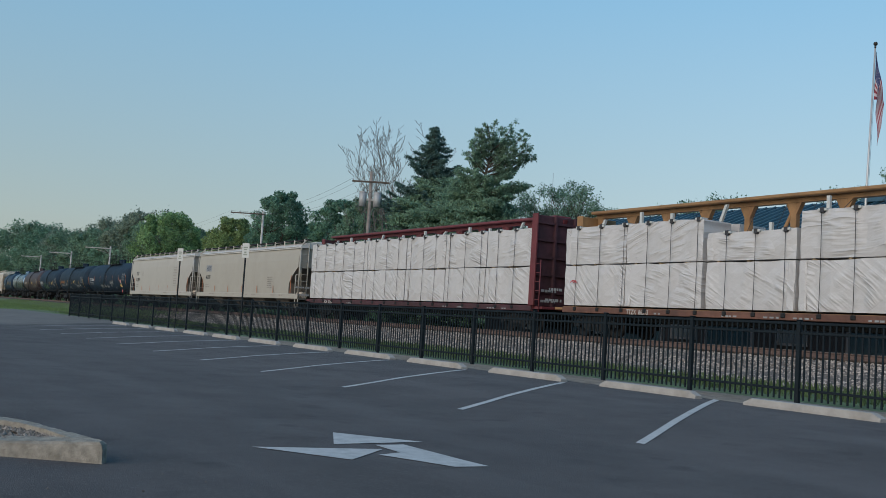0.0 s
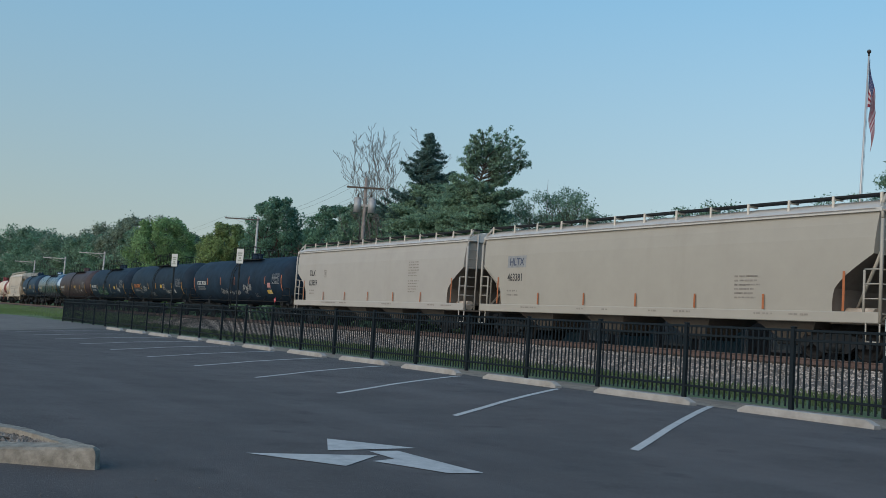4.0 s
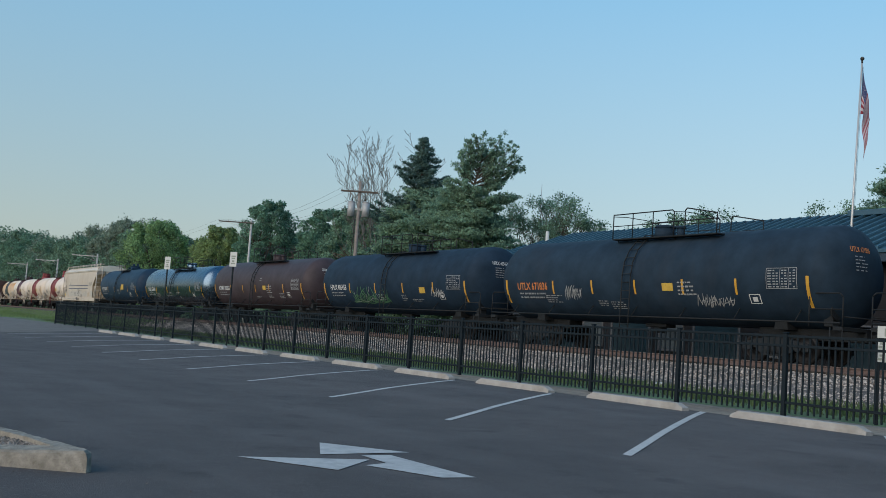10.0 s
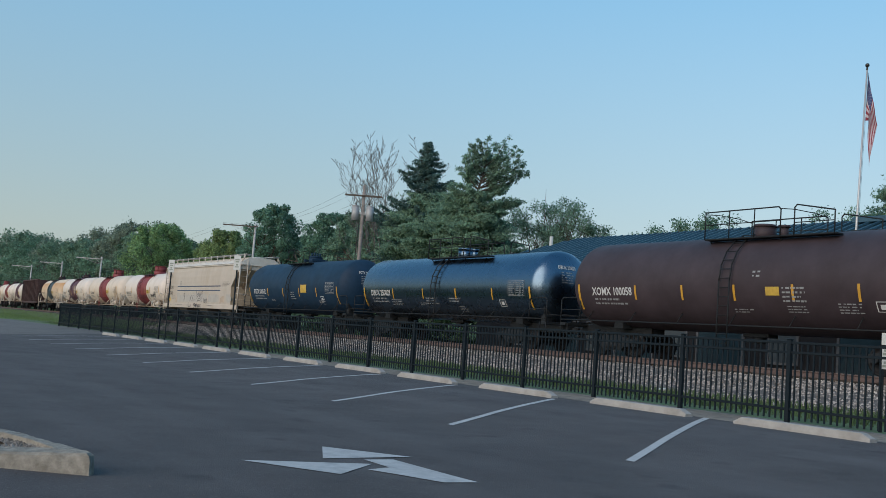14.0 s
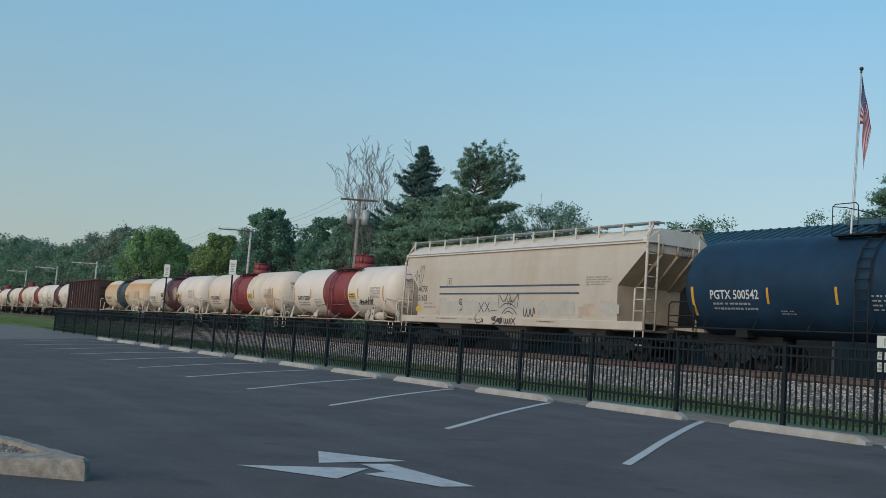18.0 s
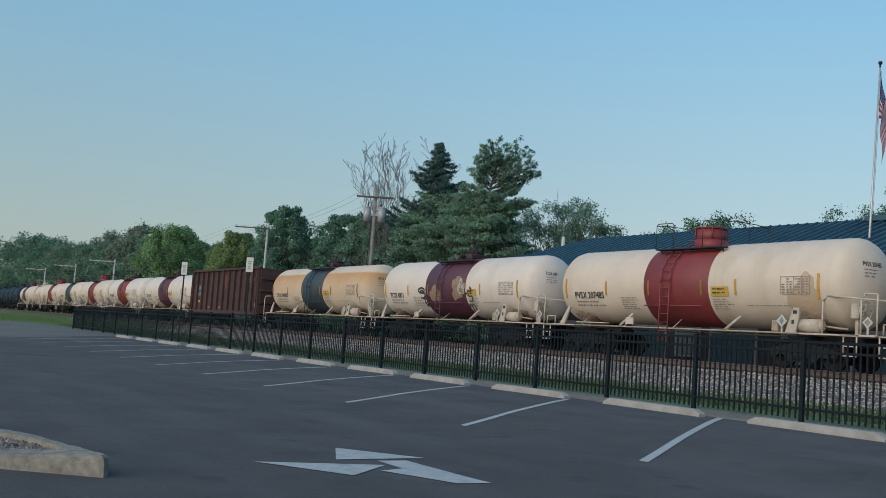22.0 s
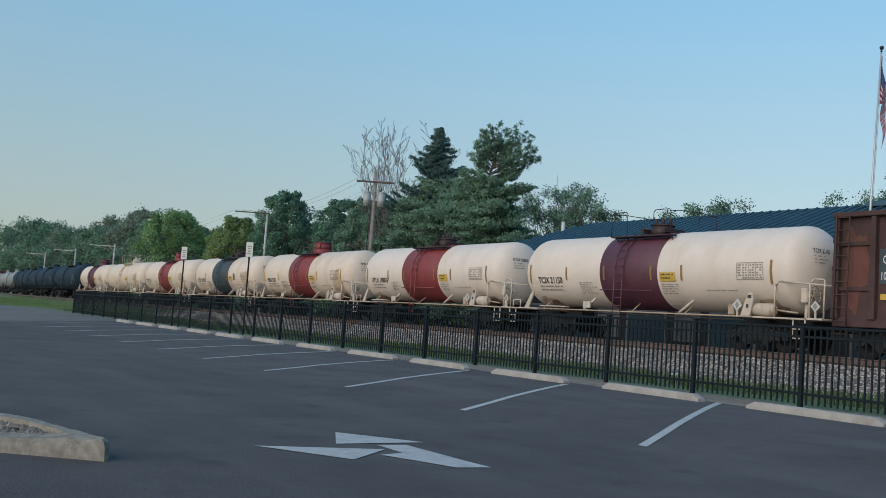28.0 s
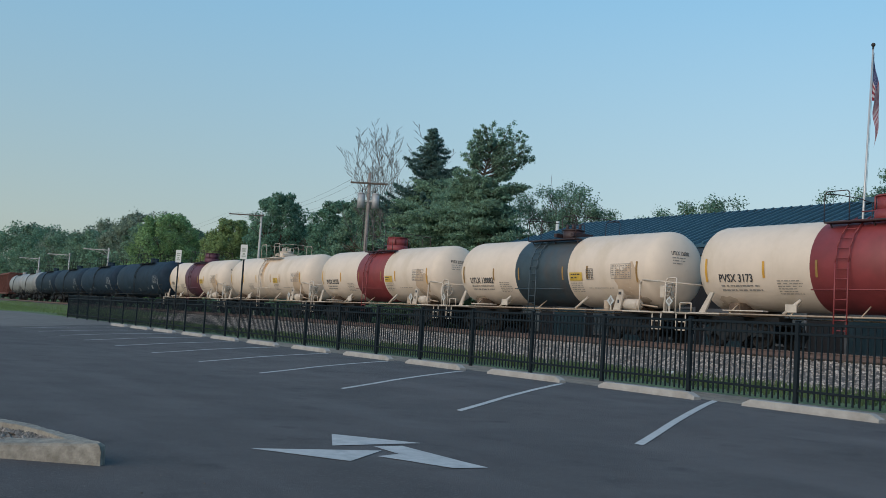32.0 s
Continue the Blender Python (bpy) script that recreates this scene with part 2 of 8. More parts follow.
CB_RED = mat("flatcar_red", (0.13, 0.024, 0.03), 0.6, 0, 0.2, 2, 0.4, (0.07, 0.03, 0.028), 1.0, streak=True)
CB_YELLOW = mat("flatcar_ochre", (0.26, 0.145, 0.062), 0.65, 0, 0.2, 2, 0.5, (0.16, 0.075, 0.04), 1.0, streak=True)
GOND_BROWN = mat("gondola_brown", (0.062, 0.031, 0.030), 0.8, 0, 0.3, 2, 0.5, (0.028, 0.022, 0.02), 0.8, streak=True)
GOND_RUST = mat("gondola_rust_red", (0.13, 0.045, 0.035), 0.8, 0, 0.25, 2, 0.5, (0.06, 0.035, 0.03), 0.8, streak=True)
STRAP = mat("black_strap", (0.03, 0.03, 0.035), 0.6, 0, 0.2, 5)
TIMBER = mat("raw_timber", (0.42, 0.32, 0.2), 0.8, 0, 0.2, 6)
YELLOW = mat("reflector_yellow", (0.52, 0.28, 0.035), 0.45, 0, 0.12, 5)
YELLOW_SIGN = mat("placard_yellow", (0.52, 0.34, 0.06), 0.5, 0, 0.15, 7)
ORANGE_STRIP = mat("reflector_orange", (0.36, 0.115, 0.04), 0.5, 0, 0.15, 5)
LETTER_WHITE = mat("lettering_white", (0.50, 0.51, 0.51), 0.6, 0, 0.08, 5)
LETTER_BLACK = mat("lettering_black", (0.035, 0.035, 0.04), 0.6, 0, 0.1, 5)
LETTER_ORANGE = mat("lettering_orange", (0.5, 0.17, 0.04), 0.6, 0, 0.1, 5)
STRIP_OCHRE = mat("reflector_faded_ochre", (0.26, 0.15, 0.045), 0.5, 0, 0.2, 5)
RAIL_DARK = mat("dark_rail_paint", (0.035, 0.018, 0.02), 0.6, 0, 0.2, 4)
STENCIL_GREY = mat("stencil_grey", (0.26, 0.27, 0.28), 0.6, 0, 0.15, 8)
STENCIL_DARK = mat("stencil_dark", (0.24, 0.22, 0.2), 0.6, 0, 0.15, 8)
STENCIL_RED = mat("stencil_red", (0.45, 0.22, 0.21), 0.6, 0, 0.15, 8)
STRIPE_BLUE = mat("stripe_navy", (0.05, 0.07, 0.12), 0.6, 0, 0.1, 5)
PLACARD_RED = mat("placard_red", (0.42, 0.03, 0.035), 0.6, 0, 0.15, 6)
SPRAY_WHITE = mat("spray_white", (0.30, 0.31, 0.31), 0.7, 0, 0.2, 5)
SPRAY_GREEN = mat("spray_green", (0.05, 0.14, 0.07), 0.7, 0, 0.3, 3)
SPRAY_BLACK = mat("spray_black", (0.05, 0.045, 0.05), 0.7, 0, 0.2, 5)
SPRAY_TAN = mat("spray_tan", (0.26, 0.17, 0.12), 0.75, 0, 0.25, 3)
PATCH_GREY = mat("paint_patch_grey", (0.40, 0.375, 0.34), 0.65, 0, 0.1, 3)
PATCH_TAN = mat("paint_patch_tan", (0.44, 0.35, 0.27), 0.65, 0, 0.15, 3)
WOOD_POLE = mat("weathered_pole", (0.24, 0.212, 0.195), 0.9, 0, 0.25, 3, 0.4, (0.1, 0.08, 0.065), 1.5, 0.5, 25, streak=True)
TRANSFORMER = mat("transformer_grey", (0.34, 0.35, 0.36), 0.5, 0.2, 0.1, 4, 0.3, (0.2, 0.15, 0.12), 2, streak=True)
WIRE = mat("wire", (0.03, 0.03, 0.032), 0.6, 0.3, 0.1, 3)
ROOF_BLUE = mat("blue_metal_roof", (0.030, 0.082, 0.122), 0.4, 0.15, 0.12, 1.5, 0.2, (0.015, 0.035, 0.05), 0.5)
# near black: the shade below the eaves is put into the wall colour
WALL_EAVE_SHADE = mat("station_wall_shaded", (0.018, 0.017, 0.019), 0.85, 0, 0.12, 3, bump=0.3)
FASCIA = mat("fascia_blue", (0.02, 0.04, 0.065), 0.5, 0.1, 0.1, 3)
HOUSE_WHITE = mat("white_siding", (0.7, 0.7, 0.68), 0.7, 0, 0.06, 3)
HOUSE_ROOF = mat("brown_shingles", (0.09, 0.05, 0.042), 0.9, 0, 0.25, 4)
FLAG_RED = mat("flag_red", (0.22, 0.02, 0.04), 0.8, 0, 0.15, 4)
FLAG_WHITE = mat("flag_white", (0.45, 0.40, 0.43), 0.8, 0, 0.08, 4)
FLAG_BLUE = mat("flag_blue", (0.03, 0.045, 0.13), 0.8, 0, 0.15, 4)
POLE_WHITE = mat("flagpole_white", (0.45, 0.45, 0.45), 0.35, 0.3, 0.08, 3)
BRONZE = mat("finial_dark", (0.05, 0.045, 0.04), 0.4, 0.6, 0.1, 4)
BARK = mat("bark", (0.085, 0.068, 0.055), 0.95, 0, 0.3, 4, bump=0.6, bump_scale=12)
TWIG = mat("bare_twigs", (0.12, 0.115, 0.11), 0.9, 0, 0.25, 4)
LEAF_DARK = leaf_mat("leaf_dark", (0.125, 0.245, 0.17))
LEAF_MID = leaf_mat("leaf_mid", (0.15, 0.255, 0.175))
LEAF_LIGHT = leaf_mat("leaf_spring", (0.20, 0.33, 0.15))
LEAF_OLIVE = leaf_mat("leaf_olive", (0.20, 0.285, 0.12))
# for the far trees: distance haze mixed into the leaf colour
LEAF_HAZE = leaf_mat("leaf_haze", (0.17, 0.23, 0.175))
NEEDLE = leaf_mat("pine_needles", (0.205, 0.33, 0.235), 0.4)
NEEDLE_DARK = leaf_mat("spruce_needles", (0.09, 0.17, 0.155), 0.4)
NEEDLE_SOFT = leaf_mat("soft_pine_needles", (0.175, 0.29, 0.20), 0.4)


def wrap_mat(name, tilt, swing, seed):
    """White building wrap with long uneven creases that run across it at a slant, taut in places and slack in others."""
    m = mat(name, (0.47, 0.465, 0.47), 0.5, 0, 0.05, 1.5, 0.25, (0.37, 0.355, 0.36), 1.0)
    nt = m.node_tree
    n, ln = nt.nodes, nt.links

    def math_node(op, a, b=None, c=None):
        x = n.new("ShaderNodeMath")
        x.operation = op
        for i, s in enumerate((a, b, c)):
            if s is None:
                continue
            if hasattr(s, "is_linked"):
                ln.new(s, x.inputs[i])
            else:
                x.inputs[i].default_value = s
        return x.outputs[0]

    def noise_at(vec, scale, detail):
        x = n.new("ShaderNodeTexNoise")
        x.inputs["Scale"].default_value, x.inputs["Detail"].default_value, x.inputs["Roughness"].default_value = scale, detail, 0.55
        ln.new(vec, x.inputs[0])
        return x.outputs[0]

    tc = n.new("ShaderNodeTexCoord")
    sep = n.new("ShaderNodeSeparateXYZ")
    ln.new(tc.outputs["Object"], sep.inputs[0])
    rnd = n.new("ShaderNodeObjectInfo").outputs["Random"]
    slow = n.new("ShaderNodeCombineXYZ")
    ln.new(sep.outputs[0], slow.inputs[0])
    ln.new(math_node('MULTIPLY_ADD', rnd, 37.0, seed), slow.inputs[1])
    ln.new(sep.outputs[2], slow.inputs[2])
    ang = math_node('MULTIPLY_ADD', math_node('SUBTRACT', noise_at(slow.outputs[0], 0.45, 1), 0.5), swing * 0.9, math_node('MULTIPLY_ADD', rnd, swing * 0.6, tilt - swing * 0.3))
    ca, sa = math_node('COSINE', ang), math_node('SINE', ang)
    along = math_node('ADD', math_node('MULTIPLY', sep.outputs[0], ca), math_node('MULTIPLY', sep.outputs[2], sa))
    across = math_node('SUBTRACT', math_node('MULTIPLY', sep.outputs[2], ca), math_node('MULTIPLY', sep.outputs[0], sa))
    cmb = n.new("ShaderNodeCombineXYZ")
    ln.new(math_node('MULTIPLY', along, 0.45), cmb.inputs[0])
    ln.new(math_node('MULTIPLY', across, 3.3), cmb.inputs[1])
    ln.new(math_node('MULTIPLY', rnd, 53.0), cmb.inputs[2])
    fold = math_node('POWER', math_node('SUBTRACT', 1.0, math_node('ABSOLUTE', math_node('MULTIPLY_ADD', noise_at(cmb.outputs[0], 1.0, 2), 3.0, -1.5))), 2.0)
    slack = n.new("ShaderNodeMapRange")
    slack.inputs[1].default_value, slack.inputs[2].default_value, slack.inputs[3].default_value = 0.44, 0.66, 0.06
    ln.new(noise_at(slow.outputs[0], 0.9, 2), slack.inputs[0])
    hgt = math_node('ADD', math_node('MULTIPLY', fold, slack.outputs[0]), math_node('MULTIPLY', noise_at(tc.outputs["Object"], 3.0, 4), 0.35))
    bp = n.new("ShaderNodeBump")
    bp.inputs["Strength"].default_value, bp.inputs["Distance"].default_value = 0.85, 0.075
    ln.new(hgt, bp.inputs["Height"])
    ln.new(bp.outputs[0], n["Principled BSDF"].inputs["Normal"])
    return m


# lower packs crease down to one side, upper ones sag between the straps
WRAPS = [wrap_mat("lumber_wrap", -0.62, 0.5, 3.0), wrap_mat("lumber_wrap", -0.5, 0.7, 11.0), wrap_mat("lumber_wrap", -0.1, 0.6, 5.0), wrap_mat("lumber_wrap", 0.12, 0.7, 19.0)]

# ---- mesh building ----
class MB:
    """Collects vertices and faces of one mesh."""

    def __init__(self):
        self.v, self.f, self.s, self.normals = [], [], [], None

    def add(self, verts, faces, smooth=False):
        k = len(self.v)
        self.v += [tuple(p) for p in verts]
        self.f += [tuple(i + k for i in q) for q in faces]
        self.s += [smooth] * len(faces)
        return self

    def box(self, x0, x1, y0, y1, z0, z1, b=0.0):
        if b <= 0:
            v = [(x, y, z) for z in (z0, z1) for y in (y0, y1) for x in (x0, x1)]
            return self.add(v, [(0, 2, 3, 1), (4, 5, 7, 6), (0, 1, 5, 4), (2, 6, 7, 3), (0, 4, 6, 2), (1, 3, 7, 5)])
        v, idx = [], {}
        for sx in (0, 1):
            for sy in (0, 1):
                for sz in (0, 1):
                    c = ((x0, x1)[sx], (y0, y1)[sy], (z0, z1)[sz])
                    d = (b if not sx else -b, b if not sy else -b, b if not sz else -b)
                    for ax in range(3):
                        p = [c[i] + (0 if i == ax else d[i]) for i in range(3)]
                        idx[sx, sy, sz, ax] = len(v)
                        v.append(p)
        f = []
        for ax in range(3):
            o = [i for i in range(3) if i != ax]
            for s in (0, 1):
                q = []
                for a, c in ((0, 0), (1, 0), (1, 1), (0, 1)):
                    k = [0, 0, 0]
                    k[ax], k[o[0]], k[o[1]] = s, a, c
                    q.append(idx[k[0], k[1], k[2], ax])
                f.append(q)
            for a in (0, 1):
                for c in (0, 1):
                    k0, k1 = [0, 0, 0], [0, 0, 0]
                    k0[ax], k1[ax] = 0, 1
                    k0[o[0]] = k1[o[0]] = a
                    k0[o[1]] = k1[o[1]] = c
                    f.append((idx[(*k0, o[0])], idx[(*k1, o[0])], idx[(*k1, o[1])], idx[(*k0, o[1])]))
        for sx in (0, 1):
            for sy in (0, 1):
                for sz in (0, 1):
                    f.append([idx[sx, sy, sz, a] for a in range(3)])
        return self.add(v, f)

    def rod(self, p, q, r, r2=None, n=8, caps=True):
        p, q = Vector(p), Vector(q)
        r2 = r if r2 is None else r2
        a = (q - p).normalized()
        u = a.orthogonal().normalized()
        w = a.cross(u)
        v = [c + (u * math.cos(2 * math.pi * i / n) + w * math.sin(2 * math.pi * i / n)) * rr for c, rr in ((p, r), (q, r2)) for i in range(n)]
        self.add(v, [(i, (i + 1) % n, n + (i + 1) % n, n + i) for i in range(n)], True)
        if caps:
            k = len(self.v) - 2 * n
            self.f += [tuple(k + i for i in reversed(range(n))), tuple(k + n + i for i in range(n))]
            self.s += [False, False]
        return self

    def pipe(self, pts, r, n=6):
        for a, b in zip(pts, pts[1:]):
            self.rod(a, b, r, n=n)
        return self

    def lathe(self, prof, zc, n=40, yc=0.0):
        """Turns (x, radius) pairs about the x axis at height zc."""
        v, f = [], []
        for x, r in prof:
            v += [(x, yc - r * math.cos(2 * math.pi * i / n), zc + r * math.sin(2 * math.pi * i / n)) for i in range(n)]
        for j in range(len(prof) - 1):
            f += [(j * n + i, j * n + (i + 1) % n, (j + 1) * n + (i + 1) % n, (j + 1) * n + i) for i in range(n)]
        return self.add(v, f, True)

    def prism(self, poly, y0, y1):
        """Extrudes an (x, z) outline along y."""
        n = len(poly)
        v = [(x, y0, z) for x, z in poly] + [(x, y1, z) for x, z in poly]
        f = [tuple(range(n)), tuple(reversed(range(n, 2 * n)))] + [(i, n + i, n + (i + 1) % n, (i + 1) % n) for i in range(n)]
        return self.add(v, f)

    def mesh(self, name):
        me = bpy.data.meshes.new(name)
        me.from_pydata(self.v, [], self.f)
        me.polygons.foreach_set("use_smooth", self.s)
        bm = bmesh.new()
        bm.from_mesh(me)
        bmesh.ops.recalc_face_normals(bm, faces=bm.faces)
        bm.to_mesh(me)
        bm.free()
        return me


def data_part(name, me, parent, loc=(0, 0, 0), label="", rot=None):
    ob = new(name, me)
    ob.parent = parent
    ob.location = loc
    if rot:
        ob.rotation_euler = rot
    return tagged(ob, label=label)


def part(name, mb, material, parent, label="", loc=(0, 0, 0)):
    me = mb.mesh(name)
    me.materials.append(material)
    return data_part(name, me, parent, loc, label)


def thing(name, label, category, group="", kind="", m=None):
    ob = new(name)
    ob.empty_display_size = 0.3
    if m is not None:
        ob.matrix_basis = m
    return tagged(ob, label, category, group, kind)


def solo(name, mb, material, label="", category="", group="", kind="", m=None):
    me = mb.mesh(name)
    me.materials.append(material)
    ob = new(name, me)
    if m is not None:
        ob.matrix_basis = m
    return tagged(ob, label, category, group, kind)


def text_points(body, size, squeeze=0.82):
    """Flat letters of the built-in font as (vertices, faces), starting at 0, 0."""
    cu = bpy.data.curves.new("letters", 'FONT')
    cu.body, cu.size, cu.resolution_u, cu.offset = body, size, 2, size * 0.018
    tmp = new("letters", cu)
    bpy.context.view_layer.update()
    me = bpy.data.meshes.new_from_object(tmp.evaluated_get(bpy.context.evaluated_depsgraph_get()))
    v = [(p.co.x * squeeze, p.co.y) for p in me.vertices]
    f = [tuple(p.vertices) for p in me.polygons]
    bpy.data.objects.remove(tmp)
    bpy.data.meshes.remove(me)
    bpy.data.curves.remove(cu)
    return v, f


LETTERS = {}


def letters(body, size, squeeze=0.82):
    key = (body, size, squeeze)
    if key not in LETTERS:
        LETTERS[key] = text_points(*key)
    return LETTERS[key]


def on_tank(R, zc, lift=0.012):
    return lambda u, v: (u, -(R + lift) * math.cos(v / R), zc + (R + lift) * math.sin(v / R))


def on_head(R, zc, x1, lift=0.018):
    """The rounded right head: u runs across the car from its near side, v up from the middle."""
    def at(u, v):
        return (x1 + 0.52 * R * math.sqrt(max(0.05, 1 - (u * u + v * v) / (R * R))) + lift, u, zc + v)
    return at


def on_side(y, z0=0.0, lift=0.012):
    return lambda u, v: (u, y - lift, z0 + v)


def put_text(parent, surf, body, u, v, size, material, name="lettering", squeeze=0.82, label=""):
    vs, fs = letters(body, size, squeeze)
    mb = MB().add([surf(u + a, v + b) for a, b in vs], fs)
    return part(name, mb, material, parent, label)


def strip_on(mb, surf, u0, u1, v0, v1, n=4, lean=0.0):
    vs = []
    for i in range(n + 1):
        v = v0 + (v1 - v0) * i / n
        d = lean * ((i / n) ** 2)
        vs += [surf(u0 + d, v), surf(u1 + d, v)]
    mb.add(vs, [(2 * i, 2 * i + 1, 2 * i + 3, 2 * i + 2) for i in range(n)])
    return mb


def put_strip(parent, surf, u0, u1, v0, v1, material, name, lean=0.0, label=""):
    return part(name, strip_on(MB(), surf, u0, u1, v0, v1, 4, lean), material, parent, label)


def put_lines(parent, surf, u, v, w, rows, rng, material, pitch=0.13, h=0.06, name="stencil_block"):
    """Small unreadable stencilling as rows of short bars."""
    mb = MB()
    for r in range(rows):
        x = u
        end = u + w * rng.uniform(0.65, 1.0)
        while x < end:
            d = rng.uniform(0.05, 0.17)
            strip_on(mb, surf, x, min(end, x + d), v - r * pitch - h * rng.uniform(0.75, 1.0), v - r * pitch, 1)
            x += d + rng.choice((0.03, 0.03, 0.08))
    return tagged(part(name, mb, material, parent), kind="stuff")


def put_grid(parent, surf, u, v, w, h, rng, material, name="data_panel"):
    """A framed table of test dates."""
    mb = MB()
    t = 0.016
    for a, b, c, d in ((0, w, 0, t), (0, w, h - t, h), (0, t, 0, h), (w - t, w, 0, h), (w * 0.45, w * 0.45 + t, 0, h), (w * 0.72, w * 0.72 + t, 0, h)):
        strip_on(mb, surf, u + a, u + b, v + c, v + d, 4)
    k = int(h / 0.08)
    for i in range(k):
        z = v + 0.045 + i * (h - 0.06) / k
        for a, b in ((0.05, 0.2), (0.22, 0.31), (0.33, 0.42), (0.5, 0.58), (0.6, 0.69), (0.76, 0.84), (0.87, 0.96)):
            if rng.random() < 0.85:
                strip_on(mb, surf, u + w * a, u + w * (a + (b - a) * rng.uniform(0.6, 1)), z, z + 0.034, 1)
    return tagged(part(name, mb, material, parent), kind="stuff")


def put_tag(parent, surf, u, v, w, h, rng, material, strokes=7, thick=0.05, name="spray_scrawl", label="", leafy=False):
    """A sprayed scrawl that spells nothing: cramped angular strokes that lean and overlap, or (leafy) long blades that curve up from one line."""
    mb = MB()

    def ribbon(path):
        vs = []
        for i, (x, y) in enumerate(path):
            (xa, ya), (xb, yb) = path[max(0, i - 1)], path[min(len(path) - 1, i + 1)]
            d = math.hypot(xb - xa, yb - ya) or 1
            k = thick / 2 * (0.45 if i in (0, len(path) - 1) else rng.uniform(0.8, 1.15))
            nx, ny = -(yb - ya) / d * k, (xb - xa) / d * k
            vs += [surf(x + nx, y + ny), surf(x - nx, y - ny)]
        mb.add(vs, [(2 * i, 2 * i + 2, 2 * i + 3, 2 * i + 1) for i in range(len(path) - 1)])

    def bent(corners, steps=5):
        """Rounds a run of corners a little."""
        path = [corners[0]]
        for i in range(1, len(corners)):
            (xa, ya), (xb, yb) = corners[i - 1], corners[i]
            bow = rng.uniform(-0.12, 0.12)
            for k in range(1, steps + 1):
                f = k / steps
                s = bow * math.sin(math.pi * f)
                path.append((xa + (xb - xa) * f - (yb - ya) * s, ya + (yb - ya) * f + (xb - xa) * s))
        return path

    if leafy:
        for k in range(strokes):
            x, tall, lean = u + w * (k + rng.random()) / strokes, h * rng.uniform(0.35, 1.0), rng.uniform(-0.5, 0.9) * h
            ribbon([(x + lean * f * f, v + tall * f * (1.15 - 0.15 * f)) for f in (0, 0.2, 0.4, 0.6, 0.8, 1.0)])
        ribbon(bent([(u + w * f, v + h * rng.uniform(-0.1, 0.2)) for f in (0, 0.15, 0.35, 0.5, 0.7, 0.85, 1.0)]))
        return part(name, mb, material, parent, label)
    cell = w / strokes
    for k in range(strokes):
        c, lean = u + cell * k, rng.uniform(0.1, 0.4)
        tall = rng.uniform(0.55, 1.0)
        n = rng.choice((3, 4, 4, 5))
        run = []
        for i in range(n):
            y = h * (tall * (i % 2) + rng.uniform(-0.12, 0.16))
            run.append((c + cell * (1.25 * i / (n - 1) - 0.15 + rng.uniform(-0.12, 0.12)) + lean * y, v + y))
        ribbon(bent(run))
        if rng.random() < 0.55:
            y = h * rng.uniform(0.25, 0.6)
            ribbon(bent([(c + lean * y - 0.1 * cell, v + y), (c + lean * y + cell * rng.uniform(0.7, 1.3), v + y + h * rng.uniform(-0.1, 0.15))]))
    return part(name, mb, material, parent, label)


MARKS = {
    "cross": (((0, 0), (1, 1)), ((0, 1), (1, 0))),
    "hook": (((0, 1), (0.05, 0.4), (0.3, 0.05), (0.7, 0.1), (1, 0.35)), ((0.8, 0.5), (1, 0.35), (0.95, 0.05))),
    "curl": (((0.9, 0.8), (0.5, 1), (0.1, 0.8), (0.3, 0.55), (0.8, 0.5), (0.9, 0.25), (0.6, 0), (0.3, 0.1)), ((0.3, 0.55), (0.5, 0.75), (0.85, 0.6))),
    "crown": (((0, 0.3), (0, 0.9), (0.25, 0.6), (0.5, 1), (0.7, 0.6), (1, 0.95), (0.95, 0.3)), ((0.05, 0.3), (0.3, 0.5), (0.6, 0.5), (0.9, 0.3)), ((0.15, 0), (0.4, 0.28), (0.7, 0.28), (0.95, 0)), ((0.3, 0.02), (0.5, 0.15), (0.75, 0.0))),
    "star": (((0.5, 1), (0.4, 0.6), (0, 0.5), (0.4, 0.4), (0.5, 0), (0.6, 0.4), (1, 0.5), (0.6, 0.6), (0.5, 1)),),
    "blade": (((0.1, 0), (0.0, 0.5), (0.3, 1), (0.45, 0.5), (0.3, 0.1)), ((0.6, 0), (0.9, 0.5), (0.8, 1), (0.55, 0.8))),
    "wave": (((0, 0.9), (0.05, 0.2), (0.2, 0.1), (0.3, 0.8), (0.35, 0.2), (0.5, 0.1), (0.6, 0.8), (0.68, 0.2), (0.82, 0.15), (0.9, 0.9), (1, 0.3))),
}
MARKS["wave"] = (MARKS["wave"],)


